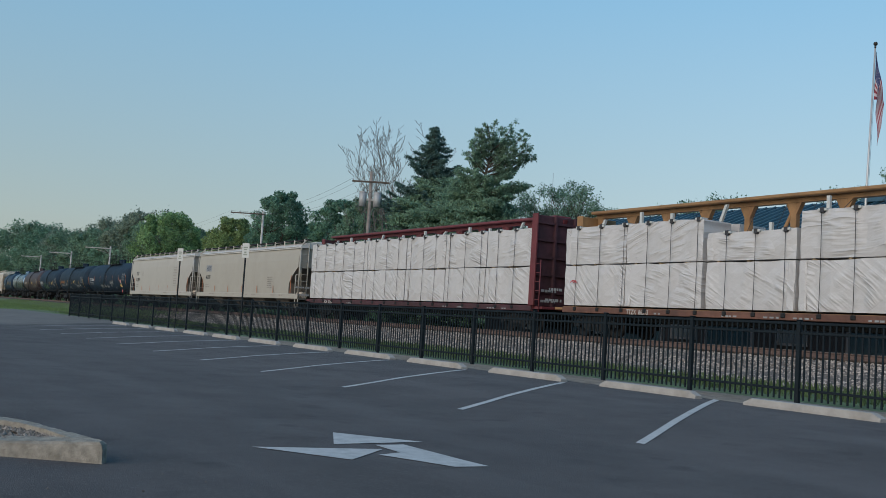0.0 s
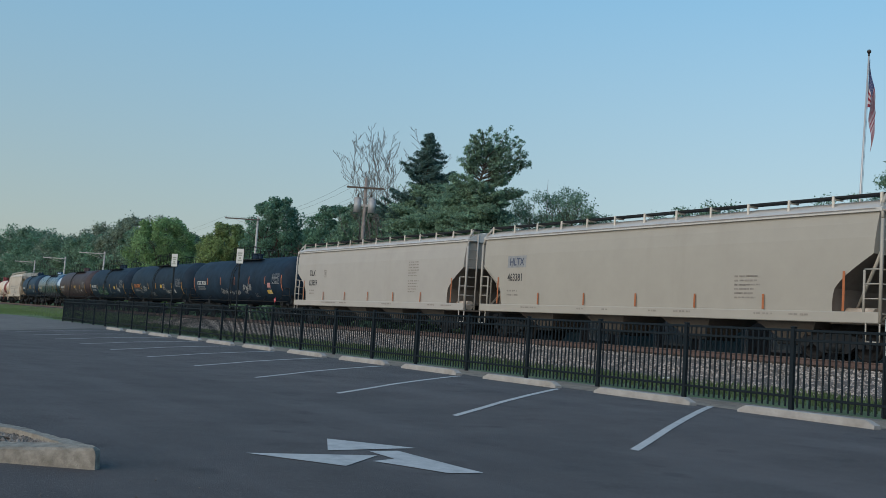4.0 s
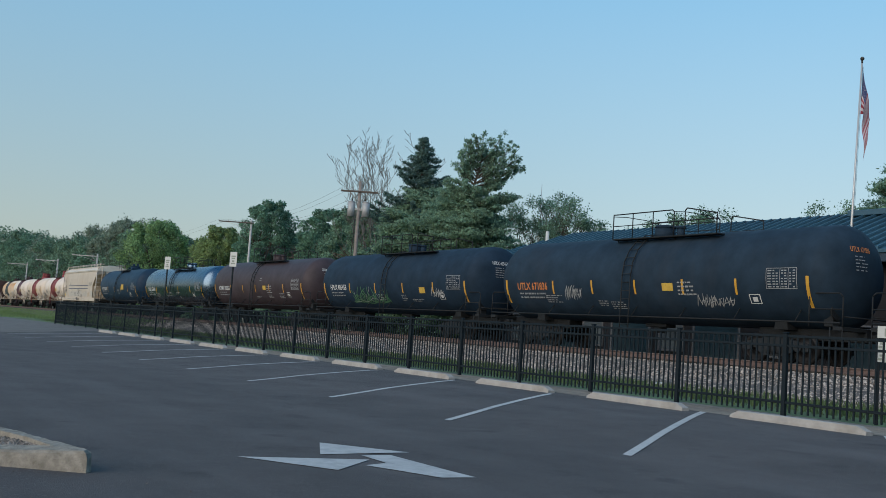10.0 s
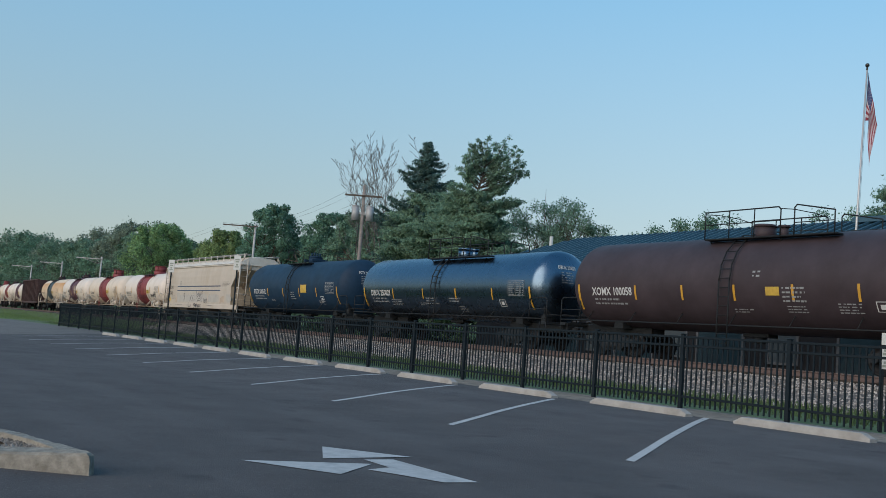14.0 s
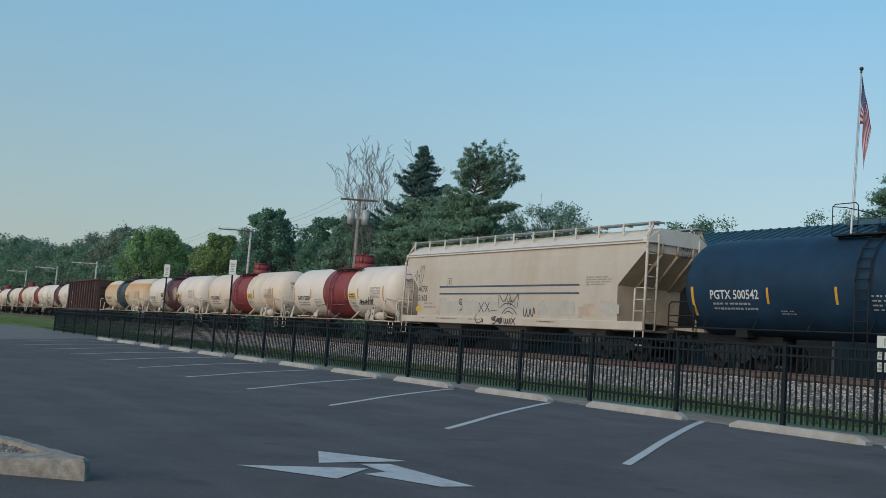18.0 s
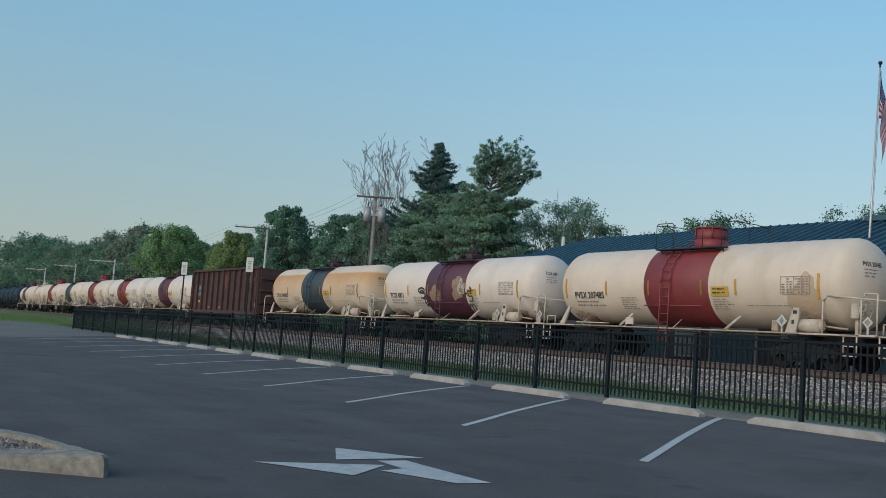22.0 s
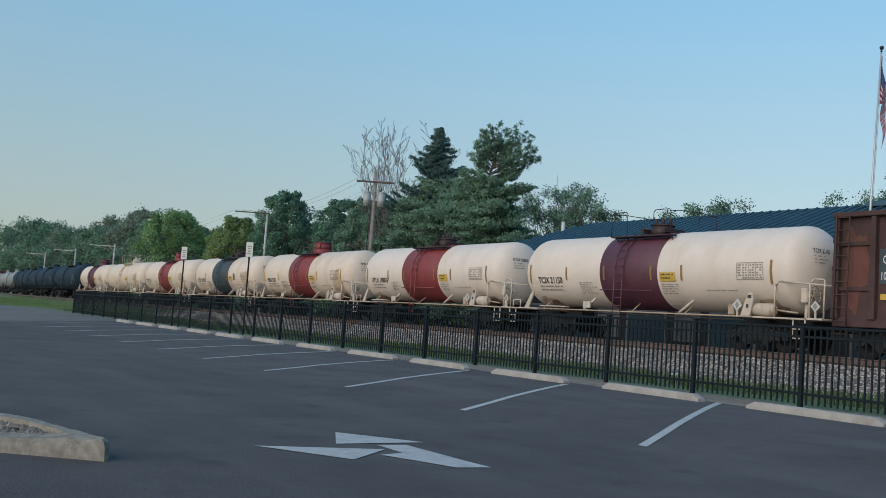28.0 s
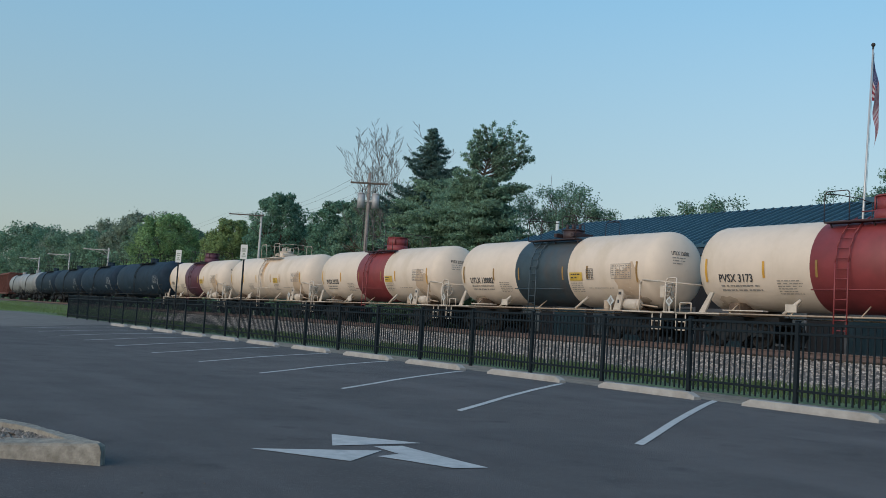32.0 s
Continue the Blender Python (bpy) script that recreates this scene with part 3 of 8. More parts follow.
def put_marks(parent, surf, u, v, w, h, kind, material, thick=0.035, name="spray_mark"):
    """One sprayed sign of a few strokes, rounded where they bend."""
    mb = MB()
    for stroke in MARKS[kind]:
        pts = [Vector((u + a * w, v + c * h)) for a, c in stroke]
        fine = []
        for i in range(len(pts) - 1):
            p0, p1, p2, p3 = pts[max(0, i - 1)], pts[i], pts[i + 1], pts[min(len(pts) - 1, i + 2)]
            for k in range(5):
                f = k / 5
                fine.append(0.5 * (2 * p1 + (p2 - p0) * f + (2 * p0 - 5 * p1 + 4 * p2 - p3) * f * f + (3 * p1 - p0 - 3 * p2 + p3) * f ** 3))
        fine.append(pts[-1])
        vs = []
        for i, p in enumerate(fine):
            d = (fine[min(len(fine) - 1, i + 1)] - fine[max(0, i - 1)]).normalized() * thick / 2
            vs += [surf(p.x - d.y, p.y + d.x), surf(p.x + d.y, p.y - d.x)]
        mb.add(vs, [(2 * i, 2 * i + 2, 2 * i + 3, 2 * i + 1) for i in range(len(fine) - 1)])
    return part(name, mb, material, parent)


def put_blotch(parent, surf, u, v, w, h, rng, material, name="paint_patch"):
    n = 48
    p1, p2, p3 = (rng.uniform(0, 6.28) for _ in range(3))
    wob = [1 + 0.14 * math.sin(3 * 6.283 * i / n + p1) + 0.1 * math.sin(5 * 6.283 * i / n + p2) + 0.06 * math.sin(11 * 6.283 * i / n + p3) - 0.1 for i in range(n)]
    ring = [(u + w / 2 + w / 2 * math.cos(6.283 * i / n) * wob[i], v + h / 2 + h / 2 * math.sin(6.283 * i / n) * wob[i]) for i in range(n)]
    mb = MB()
    vs = [surf(u + w / 2, v + h / 2)]
    for k in (0.35, 0.7, 1.0):
        vs += [surf(u + w / 2 + (a - u - w / 2) * k, v + h / 2 + (b - v - h / 2) * k) for a, b in ring]
    fs = [(0, 1 + i, 1 + (i + 1) % n) for i in range(n)]
    for r in range(2):
        fs += [(1 + r * n + i, 1 + (r + 1) * n + i, 1 + (r + 1) * n + (i + 1) % n, 1 + r * n + (i + 1) % n) for i in range(n)]
    return part(name, mb.add(vs, fs), material, parent)


# ---- ground ----
def gz(y):
    """Height of the lot: it dips towards the aisle."""
    rows = ((6.6, -0.15), (7.6, -0.137), (8.6, -0.098), (9.4, -0.062), (10.6, -0.028), (12.0, 0.0))
    if y <= rows[0][0]:
        return rows[0][1]
    for (a, p), (b, q) in zip(rows, rows[1:]):
        if y <= b:
            return p + (q - p) * (y - a) / (b - a)
    return 0.0


mb = MB()
S = 2500
mb.add([(-S, -S, -0.24), (S, -S, -0.24), (S, 14.0, -0.24), (-S, 14.0, -0.24), (-S, 14.98, -0.012), (S, 14.98, -0.012), (-S, 20.4, 0.03), (S, 20.4, 0.03),
        (-S, S, 0.03), (S, S, 0.03)],
       [(0, 1, 2, 3), (3, 2, 5, 4), (4, 5, 7, 6), (6, 7, 9, 8)])
solo("ground", mb, GRASS_GROUND, "rough green grass beside a railway line", "ground", kind="structure")

mb = MB()
ys = [-45, -20, 0, 4, 6.6, 7.1, 7.6, 8.1, 8.6, 9.0, 9.4, 10.0, 10.6, 12.0, 14.9]
xs = [-82, -60, -40, -20, 0, 45]
v = [(x, y, gz(y)) for y in ys for x in xs]
n = len(xs)
mb.add(v, [(j * n + i, j * n + i + 1, (j + 1) * n + i + 1, (j + 1) * n + i) for j in range(len(ys) - 1) for i in range(n - 1)], True)
k = len(mb.v)
mb.add([(-82, -45, -0.3), (45, -45, -0.3), (45, 14.9, -0.3), (-82, 14.9, -0.3)], [(3, 2, 1, 0)])
solo("pavement", mb, ASPHALT, "dark grey asphalt parking lot with worn patches", "parking lot", kind="structure")
mb = MB()
edge = ((4.0, -40.5), (6.6, -42), (7.6, -42.7), (8.6, -43.4), (9.4, -44), (10.6, -45.6), (12.0, -47.5), (14.88, -51))
v = []
for y, x in edge:
    v += [(x, y, gz(y) + 0.006), (-81.9, y, gz(y) + 0.006)]
mb.add(v, [(2 * i, 2 * i + 2, 2 * i + 3, 2 * i + 1) for i in range(len(edge) - 1)])
solo("road", mb, OLD_PAVING, "pale worn paving at the far end of the lot", "paving", kind="structure")
mb = MB()
v = [(-64, 13.0, 0.004), (45, 13.0, 0.004), (45, 14.86, 0.004), (-64, 14.86, 0.004)]
mb.add(v, [(0, 1, 2, 3)])
solo("trim", mb, mat("fence_strip", (0.25, 0.21, 0.172), 0.95, 0, 0.35, 4, 0.5, (0.07, 0.07, 0.05), 1.2, 0.8, 25), "strip of stone dust and dry litter under the fence", "verge", kind="structure")

# parking lines, painted across the dip
near_x, near_y, pitch = -7.62, 7.54, 3.345
for i in range(-2, 11):
    x0 = near_x - i * pitch
    x1 = -11.42 - i * 3.31
    y1 = 13.0 if i < 1 else 12.5
    mb = MB()
    v = []
    m_ = 14
    for k in range(m_ + 1):
        f = k / m_
        x, y = x0 + (x1 - x0) * f, near_y + (y1 - near_y) * f
        v += [(x - 0.065, y, gz(y) + 0.006), (x + 0.065, y, gz(y) + 0.006)]
    mb.add(v, [(2 * k, 2 * k + 1, 2 * k + 3, 2 * k + 2) for k in range(m_)])
    solo("parking_line", mb, PAINT_WHITE, "worn white painted parking line on asphalt", "road marking", "parking lines")

# direction arrow of three painted pieces
arrow = thing("painted_arrow", "white painted arrow of three pieces on asphalt", "road marking")
za = gz(4) + 0.006
for poly in (((-8.80, 4.56), (-8.0, 4.16), (-8.06, 5.13)),
             ((-7.92, 3.35), (-7.11, 3.87), (-7.64, 4.46)),
             ((-7.91, 4.53), (-7.90, 4.83), (-6.94, 4.84), (-6.60, 4.86), (-6.63, 4.54), (-7.07, 4.36), (-7.33, 4.24), (-7.43, 4.51))):
    part("arrow_piece", MB().add([(x, y, za) for x, y in poly], [tuple(range(len(poly)))]), PAINT_WHITE, arrow)

# wheel stops
sp = [(-1.2, 0.0), (-1.2, 0.05), (-1.05, 0.12), (1.05, 0.12), (1.2, 0.05), (1.2, 0.0)]
mb = MB()
ring = []
for y, s in ((-0.085, 0), (-0.075, 0.6), (-0.05, 1), (0.05, 1), (0.075, 0.6), (0.085, 0)):
    ring.append([(x, y, z * (1 if s == 1 else (0.93 if s else (0.0 if z == 0 else 0.35)))) for x, z in sp])
v = [p for r in ring for p in r]
m_ = len(sp)
f = [(j * m_ + i, j * m_ + i + 1, (j + 1) * m_ + i + 1, (j + 1) * m_ + i) for j in range(5) for i in range(m_ - 1)]
f += [tuple(range(m_)), tuple(5 * m_ + i for i in reversed(range(m_)))]
mb.add(v, f)
for x in (-1.0, 1.0):
    mb.rod((x * 0.85, 0, 0.115), (x * 0.85, 0, 0.124), 0.018, n=8)
stop = solo("wheel_stop", mb, CONCRETE, "weathered pale concrete wheel stop in front of the fence", "wheel stop", "wheel stops", m=pose(-9.43, 12.78, 0.0, 0, 0, -1))
rng = random.Random(5)
for i in range(-3, 12):
    if i:
        copy_thing(stop, pose(-9.43 - i * 3.375 + rng.uniform(-0.05, 0.05), 12.74 + rng.uniform(-0.06, 0.06), 0.0, 0, 0, rng.uniform(-1.5, 1.5)))
solo("broken_slab", MB().box(-0.25, 0.25, -0.12, 0.12, 0, 0.05, 0.015), CONCRETE, "small broken piece of pale concrete by the fence", "rubble", m=pose(-17.9, 13.5, 0.004, 0, 0, 12))

# kerbed island
outer = [(-7.215, 1.935), (-7.28, 1.985), (-7.96, 1.85), (-8.51, 1.73), (-8.90, 1.55), (-9.7, 1.0), (-10.6, 0.1), (-9.1, -0.75), (-7.69, 1.33)]
inner = [(-7.55, 1.75), (-7.60, 1.765), (-7.97, 1.71), (-8.36, 1.62), (-8.68, 1.46), (-9.5, 0.88), (-10.35, 0.05), (-9.35, -0.35), (-8.02, 1.38)]
tops = [0.0, 0.0, 0.0, 0.0, 0.0, -0.01, -0.04, -0.05, -0.045]      # the near side has settled
island = thing("kerbed_island", "kerbed island of worn pale concrete filled with gravel", "traffic island", kind="structure")
rng = random.Random(14)


def kerb_run(line, n):
    """Points along the closed line, n to each side, as (x, y, top)."""
    out = []
    for i in range(len(line)):
        p, q = line[i], line[(i + 1) % len(line)]
        m_ = n if i != 0 else 2
        for k in range(m_):
            f = k / m_
            out.append((p[0] + (q[0] - p[0]) * f, p[1] + (q[1] - p[1]) * f, tops[i] + (tops[(i + 1) % len(line)] - tops[i]) * f))
    return out


run_o, run_i = kerb_run(outer, 10), kerb_run(inner, 10)
mb = MB()
n = len(run_o)
rings = [[] for _ in range(6)]
for (x, y, zt), (xi, yi, zi) in zip(run_o, run_i):
    d = Vector((xi - x, yi - y)).normalized()
    for ring, (f, z) in zip(rings, ((0.0, -0.165), (0.004, zt - 0.05), (0.016, zt - 0.016), (0.045, zt))):
        g = f + (rng.uniform(-0.004, 0.004) if z > -0.1 else 0)
        ring.append((x + d.x * g, y + d.y * g, z + rng.uniform(-0.004, 0.003)))
    rings[4].append((xi, yi, zt + rng.uniform(-0.004, 0.002)))
    rings[5].append((xi, yi, -0.16))
mb.add([p for r in rings for p in r], [(r * n + i, r * n + (i + 1) % n, (r + 1) * n + (i + 1) % n, (r + 1) * n + i) for r in range(5) for i in range(n)])
part("kerb", mb, OLD_CONCRETE, island)
part("gravel_bed", MB().add([(x, y, -0.07) for x, y in inner], [tuple(range(9))]), GRAVEL, island)


def pebbles(spots, size, rng):
    mb = MB()
    for x, y, z in spots:
        s = size * rng.uniform(0.6, 1.4)
        a = rng.uniform(0, 6.28)
        u, w = Vector((math.cos(a), math.sin(a), rng.uniform(-0.3, 0.3))) * s, Vector((-math.sin(a), math.cos(a), rng.uniform(-0.3, 0.3))) * s * rng.uniform(0.6, 0.9)
        c, up = Vector((x, y, z)), Vector((0, 0, s * rng.uniform(0.5, 0.9)))
        k = len(mb.v)
        mb.v += [tuple(c + u), tuple(c + w), tuple(c - u), tuple(c - w), tuple(c + up + u * 0.3), tuple(c - up * 0.7)]
        for q in ((0, 1, 4), (1, 2, 4), (2, 3, 4), (3, 0, 4), (1, 0, 5), (2, 1, 5), (3, 2, 5), (0, 3, 5)):
            mb.f.append(tuple(i + k for i in q))
            mb.s.append(False)
    return mb


def raw_mesh(name, mb, material):
    me = bpy.data.meshes.new(name)
    me.from_pydata(mb.v, [], mb.f)
    if mb.normals is not None:
        me.polygons.foreach_set("use_smooth", [True] * len(mb.f))
        me.normals_split_custom_set_from_vertices(mb.normals.tolist())
    me.materials.append(material)
    return me


rng = random.Random(11)
spots = []
while len(spots) < 900:
    i = rng.randrange(1, 8)
    a, b, c, w1, w2 = Vector(inner[0]), Vector(inner[i]), Vector(inner[i + 1]), rng.random(), rng.random()
    if w1 + w2 > 1:
        w1, w2 = 1 - w1, 1 - w2
    p = a + (b - a) * w1 + (c - a) * w2
    spots.append((p.x, p.y, -0.055))
ob = data_part("gravel", raw_mesh("gravel", pebbles(spots, 0.027, rng), GRAVEL), island)
tagged(ob, kind="stuff")

spots = [(-7.3 + rng.gauss(0, 0.8), 2.0 + rng.uniform(-0.9, 0.5), gz(2) + 0.004) for _ in range(22)]
spots += [(rng.uniform(-30, -4), rng.uniform(12.4, 13.6), 0.006) for _ in range(160)]
ob = new("loose_pebbles", raw_mesh("loose_pebbles", pebbles(spots, 0.008, rng), BALLAST))
tagged(ob, "scattered pebbles and grit on the asphalt", "pebbles", kind="stuff")

solo("paper_litter", MB().box(-0.11, 0.11, -0.07, 0.07, 0.0, 0.03, 0.01), SIGN_WHITE, "crumpled white paper litter on the trackside stones", "litter", m=pose(-18.9, 19.75, 0.08, 12, -8, 30))

# ---- railway ----
TK = 0.02188                 # the track leaves the fence line by a little over one degree
TRACK_TURN = -math.atan(TK)
RAIL_Z = 0.84


def bend(x):
    """Far along, the line curves gently away from the lot."""
    d = max(0.0, -75.0 - x)
    return 0.00028 * d * d if d < 95 else 0.00028 * (95 * 95 + 190 * (d - 95))


def track_y(x):
    return 25.55 - TK * x + bend(x)


def track_pose(x):
    return Matrix.Translation((x, track_y(x), RAIL_Z)) @ Matrix.Rotation(math.atan(track_y(x + 0.5) - track_y(x - 0.5)), 4, 'Z')


track_m = Matrix.Translation((0, 25.55, 0)) @ Matrix.Rotation(TRACK_TURN, 4, 'Z')
mb = MB()
prof = [(-6.4, 0.0), (-5.6, 0.05), (-4.4, 0.18), (-2.6, 0.49), (-1.7, 0.60), (1.7, 0.60), (2.6, 0.52), (5.5, 0.0)]
xs = [-1200, -400, -200, -170] + list(range(-160, 41, 8)) + [100, 400]
v = [(x, y + bend(x), z + (0.02 * math.sin(x * 1.3 + y * 2) if abs(y) > 1.8 else 0)) for x in xs for y, z in prof]
n = len(prof)
mb.add(v, [(j * n + i, (j + 1) * n + i, (j + 1) * n + i + 1, j * n + i + 1) for j in range(len(xs) - 1) for i in range(n - 1)], True)
solo("ballast", mb, BALLAST, "sloped bed of grey crushed stone under the track", "ballast", kind="structure", m=track_m)
rng = random.Random(3)
spots = []
for _ in range(22000):
    x = -6 - 70 * rng.random() ** 1.2
    y = rng.uniform(-5.9, -1.5)
    z = np.interp(y, [p[0] for p in prof], [p[1] for p in prof])
    spots.append((x, y, z))
for _ in range(500):
    spots.append((-8 - 50 * rng.random(), rng.uniform(-6.9, -5.8), 0.03))
ob = new("ballast_stones", raw_mesh("ballast_stones", pebbles(spots, 0.046, rng), STONE))
ob.matrix_basis = track_m
tagged(ob, "loose grey and brown crushed stones on the track shoulder", "stones", kind="stuff")

track = thing("railway_track", "single railway track with rusty rails on timber ties", "railway track", kind="structure", m=track_m)
rail_prof = [(-0.07, 0.0), (0.07, 0.0), (0.07, 0.015), (0.012, 0.035), (0.012, 0.13), (0.035, 0.14), (0.035, 0.172), (-0.035, 0.172), (-0.035, 0.14), (-0.012, 0.13), (-0.012, 0.035), (-0.07, 0.015)]
for yc in (-0.7525, 0.7525):
    mb = MB()
    n = len(rail_prof)
    cuts = [-1200, -170, -158, -146, -134, -122, -110, -98, -86, -75, 400]
    mb.add([(x, yc + a + bend(x), RAIL_Z - 0.172 + b) for x in cuts for a, b in rail_prof], [(j * n + i, j * n + (i + 1) % n, (j + 1) * n + (i + 1) % n, (j + 1) * n + i) for j in range(len(cuts) - 1) for i in range(n)])
    r_ = part("rail", mb, RAIL_RUST, track)
    part("rail_head", MB().box(-74, 400, yc - 0.03, yc + 0.03, RAIL_Z - 0.001, RAIL_Z + 0.002), RAIL_TOP, r_, "shiny running surface")
tie_me = MB().box(-0.115, 0.115, -1.3, 1.3, -0.1, 0.0, 0.012).mesh("tie")
tie_me.materials.append(TIE)
rng = random.Random(8)
for i in range(150):
    data_part("tie", tie_me, track, (-5 - i * 0.53 + rng.uniform(-0.03, 0.03), rng.uniform(-0.04, 0.04), RAIL_Z - 0.172), rot=(0, 0, rng.uniform(-0.02, 0.02)))

# ---- grass blades ----
def blades(name, label, spots, hgt, rng, material=GRASS_BLADE):
    mb = MB()
    for x, y, z in spots:
        a, h = rng.uniform(0, 6.28), hgt * rng.uniform(0.4, 1.3)
        w = h * 0.12
        dx, dy = math.cos(a) * w, math.sin(a) * w
        lx, ly = rng.uniform(-0.4, 0.4) * h, rng.uniform(-0.4, 0.4) * h
        k = len(mb.v)
        mb.v += [(x - dx, y - dy, z), (x + dx, y + dy, z), (x + lx, y + ly, z + h)]
        mb.f.append((k, k + 1, k + 2))
    ob = new(name, raw_mesh(name, mb, material))
    return tagged(ob, label, "grass", kind="stuff")


rng = random.Random(21)
spots = [(-2 - 75 * rng.random() ** 1.4, 15.9 + 4.7 * rng.random() ** 0.8, 0.0) for _ in range(26000)]
spots += [(-26 - 50 * rng.random(), 20.0 + 2.2 * rng.random() ** 1.5, 0.02) for _ in range(8000)]
blades("verge_grass", "patchy green grass between the fence and the track", spots, 0.15, rng, VERGE_BLADE)
spots = [(-82 - 60 * rng.random(), rng.uniform(12, 24), 0.02) for _ in range(16000)]
spots += [(rng.gauss(-92, 2.5), rng.gauss(21.5, 0.6), 0.1) for _ in range(500)]
for _ in range(16000):
    x, d = -72 - 95 * rng.random(), rng.uniform(2.5, 8.0)
    spots.append((x, track_y(x) - d, float(np.interp(-d, [p[0] for p in prof], [p[1] for p in prof])) + 0.03))
lawn_m = MB()
lx = list(range(-71, -260, -9))
ld = (8.2, 6.4, 5.6, 4.4, 3.2, 2.5)
lawn_m.add([(x, track_y(x) - d, float(np.interp(-d, [p[0] for p in prof], [p[1] for p in prof])) + (0.045 if x < -72 else -0.05)) for x in lx for d in ld],
           [(j * 6 + i, j * 6 + i + 1, (j + 1) * 6 + i + 1, (j + 1) * 6 + i) for j in range(len(lx) - 1) for i in range(5)], True)
solo("lawn", lawn_m, GRASS_GROUND, "mown green bank of grass beside the track", "lawn", kind="structure")
blades("far_lawn_grass", "mown green lawn past the end of the fence", spots, 0.13, rng)

# ---- fence ----
FY, PITCH, FX, FH = 14.46, 2.42, -10.9477, 1.39
fence = thing("metal_fence", "black metal picket fence along the edge of the lot", "fence", kind="structure")
post_me = MB().box(-0.038, 0.038, -0.038, 0.038, -0.03, FH + 0.02, 0.006)
post_me.box(-0.045, 0.045, -0.045, 0.045, FH + 0.02, FH + 0.04, 0.008)
post_me = post_me.mesh("post")
post_me.materials.append(FENCE)
pk = MB().box(-0.0155, 0.0155, -0.009, 0.009, 0.06, FH - 0.02, 0).mesh("picket")
pk.materials.append(FENCE)
rails = []
for z in (0.235, 1.2, FH - 0.025):
    r_ = MB().box(0.03, PITCH - 0.03, -0.019, 0.019, z - 0.022, z + 0.022, 0.004).mesh("rail")
    r_.materials.append(FENCE)
    rails.append(r_)
joined = MB()
count = 0
for i in range(-5, 23):
    x = FX - i * PITCH
    data_part("post", post_me, fence, (x, FY, 0))
    if i == 22:
        break
    for r_ in rails:
        data_part("rail", r_, fence, (x - PITCH, FY, 0))
    for k in range(1, 20):
        px = x - PITCH * k / 20
        if -2 <= i < 13 and count < 300:
            data_part("picket", pk, fence, (px, FY, 0))
            count += 1
        else:
            joined.box(px - 0.0155, px + 0.0155, FY - 0.009, FY + 0.009, 0.06, FH - 0.02)
tagged(part("pickets", joined, FENCE, fence), kind="stuff")


# ---- signs ----
def parking_sign(x, y, top):
    s = thing("parking_sign", "small white parking sign on a thin dark post at the fence", "sign", "parking signs", m=pose(x, y, 0, 0, 0, 32))
    part("post", MB().box(-0.03, 0.03, -0.018, 0.018, -0.02, top - 0.45, 0.004), FENCE, s)
    plate = part("plate", MB().box(-0.16, 0.16, -0.026, -0.019, top - 0.56, top, 0.002), SIGN_WHITE, s)
    mb = MB()
    for k, (w, z, h) in enumerate(((0.2, 0.14, 0.05), (0.16, 0.22, 0.05), (0.1, 0.32, 0.07), (0.18, 0.42, 0.04))):
        mb.box(-w / 2, w / 2, -0.0285, -0.0265, top - z - h, top - z)
    part("sign_lettering", mb, SIGN_INK, plate)


parking_sign(-43.5, 14.32, 3.58)
parking_sign(-35.85, 14.32, 3.56)
mile = thing("track_marker", "white railway marker plates stacked on a grey steel post", "sign", m=pose(-9.76, 15.3, 0, 0, 0, 32))
part("post", MB().box(-0.03, 0.03, 0.0, 0.04, -0.02, 1.62, 0.005), FENCE, mile)
for k, ch in enumerate(("1", "", "")):
    z = 1.43 - k * 0.2
    pl = part("plate", MB().box(-0.02, 0.22, -0.008, -0.002, z, z + (0.2 if k == 0 else 0.16), 0.002), SIGN_WHITE, mile)
    if ch:
        put_text(pl, lambda a, b, z=z: (0.06 + a, -0.0095, z + 0.03 + b), ch, 0, 0, 0.19, SIGN_INK, "sign_lettering")
    else:
        mb = MB()
        mb.box(0.0, 0.06, -0.0105, -0.009, z + 0.03, z + 0.07)
        mb.box(0.02, 0.08, -0.0105, -0.009, z + 0.09, z + 0.13)
        mb.box(0.12, 0.145, -0.0105, -0.009, z + 0.02, z + 0.14)
        part("sign_lettering", mb, SIGN_INK, pl)

# ---- station building behind the track ----
station = thing("station_building", "long low building with a blue ribbed metal hip roof", "building", kind="")
RX0, RX1, RY, RZ, EY0, EY1, EZ, EX0, EX1 = -41.4, 14.0, 36.0, 6.95, 30.5, 41.5, 4.85, -44.5, 19.5
part("wall", MB().box(EX0 + 0.8, EX1 - 0.8, EY0 + 0.8, EY1 - 0.8, 0, EZ - 0.15), WALL_EAVE_SHADE, station)
FRAME_DULL = mat("dull_frame_paint", (0.14, 0.14, 0.145), 0.7, 0, 0.15, 3)
TEAL = mat("teal_paint", (0.018, 0.045, 0.058), 0.5, 0, 0.15, 3)
PANE = mat("dull_window_pane", (0.10, 0.12, 0.13), 0.15, 0.0, 0.05, 2, spec=0.8)
yw = EY0 + 0.8
for x in (-36.6, -31.8, -27.0, -20.5, -14.0):
    door = part("door", MB().box(x - 1.1, x + 1.1, yw - 0.05, yw - 0.002, 0.05, 2.15, 0.01), TEAL, station, "teal painted double door")
    part("door_frame", MB().box(x - 1.2, x - 1.105, yw - 0.07, yw - 0.002, 0, 2.3).box(x + 1.105, x + 1.2, yw - 0.07, yw - 0.002, 0, 2.3).box(x - 1.1, x + 1.1, yw - 0.07, yw - 0.002, 2.155, 2.3), FRAME_DULL, door, "dull grey frame")
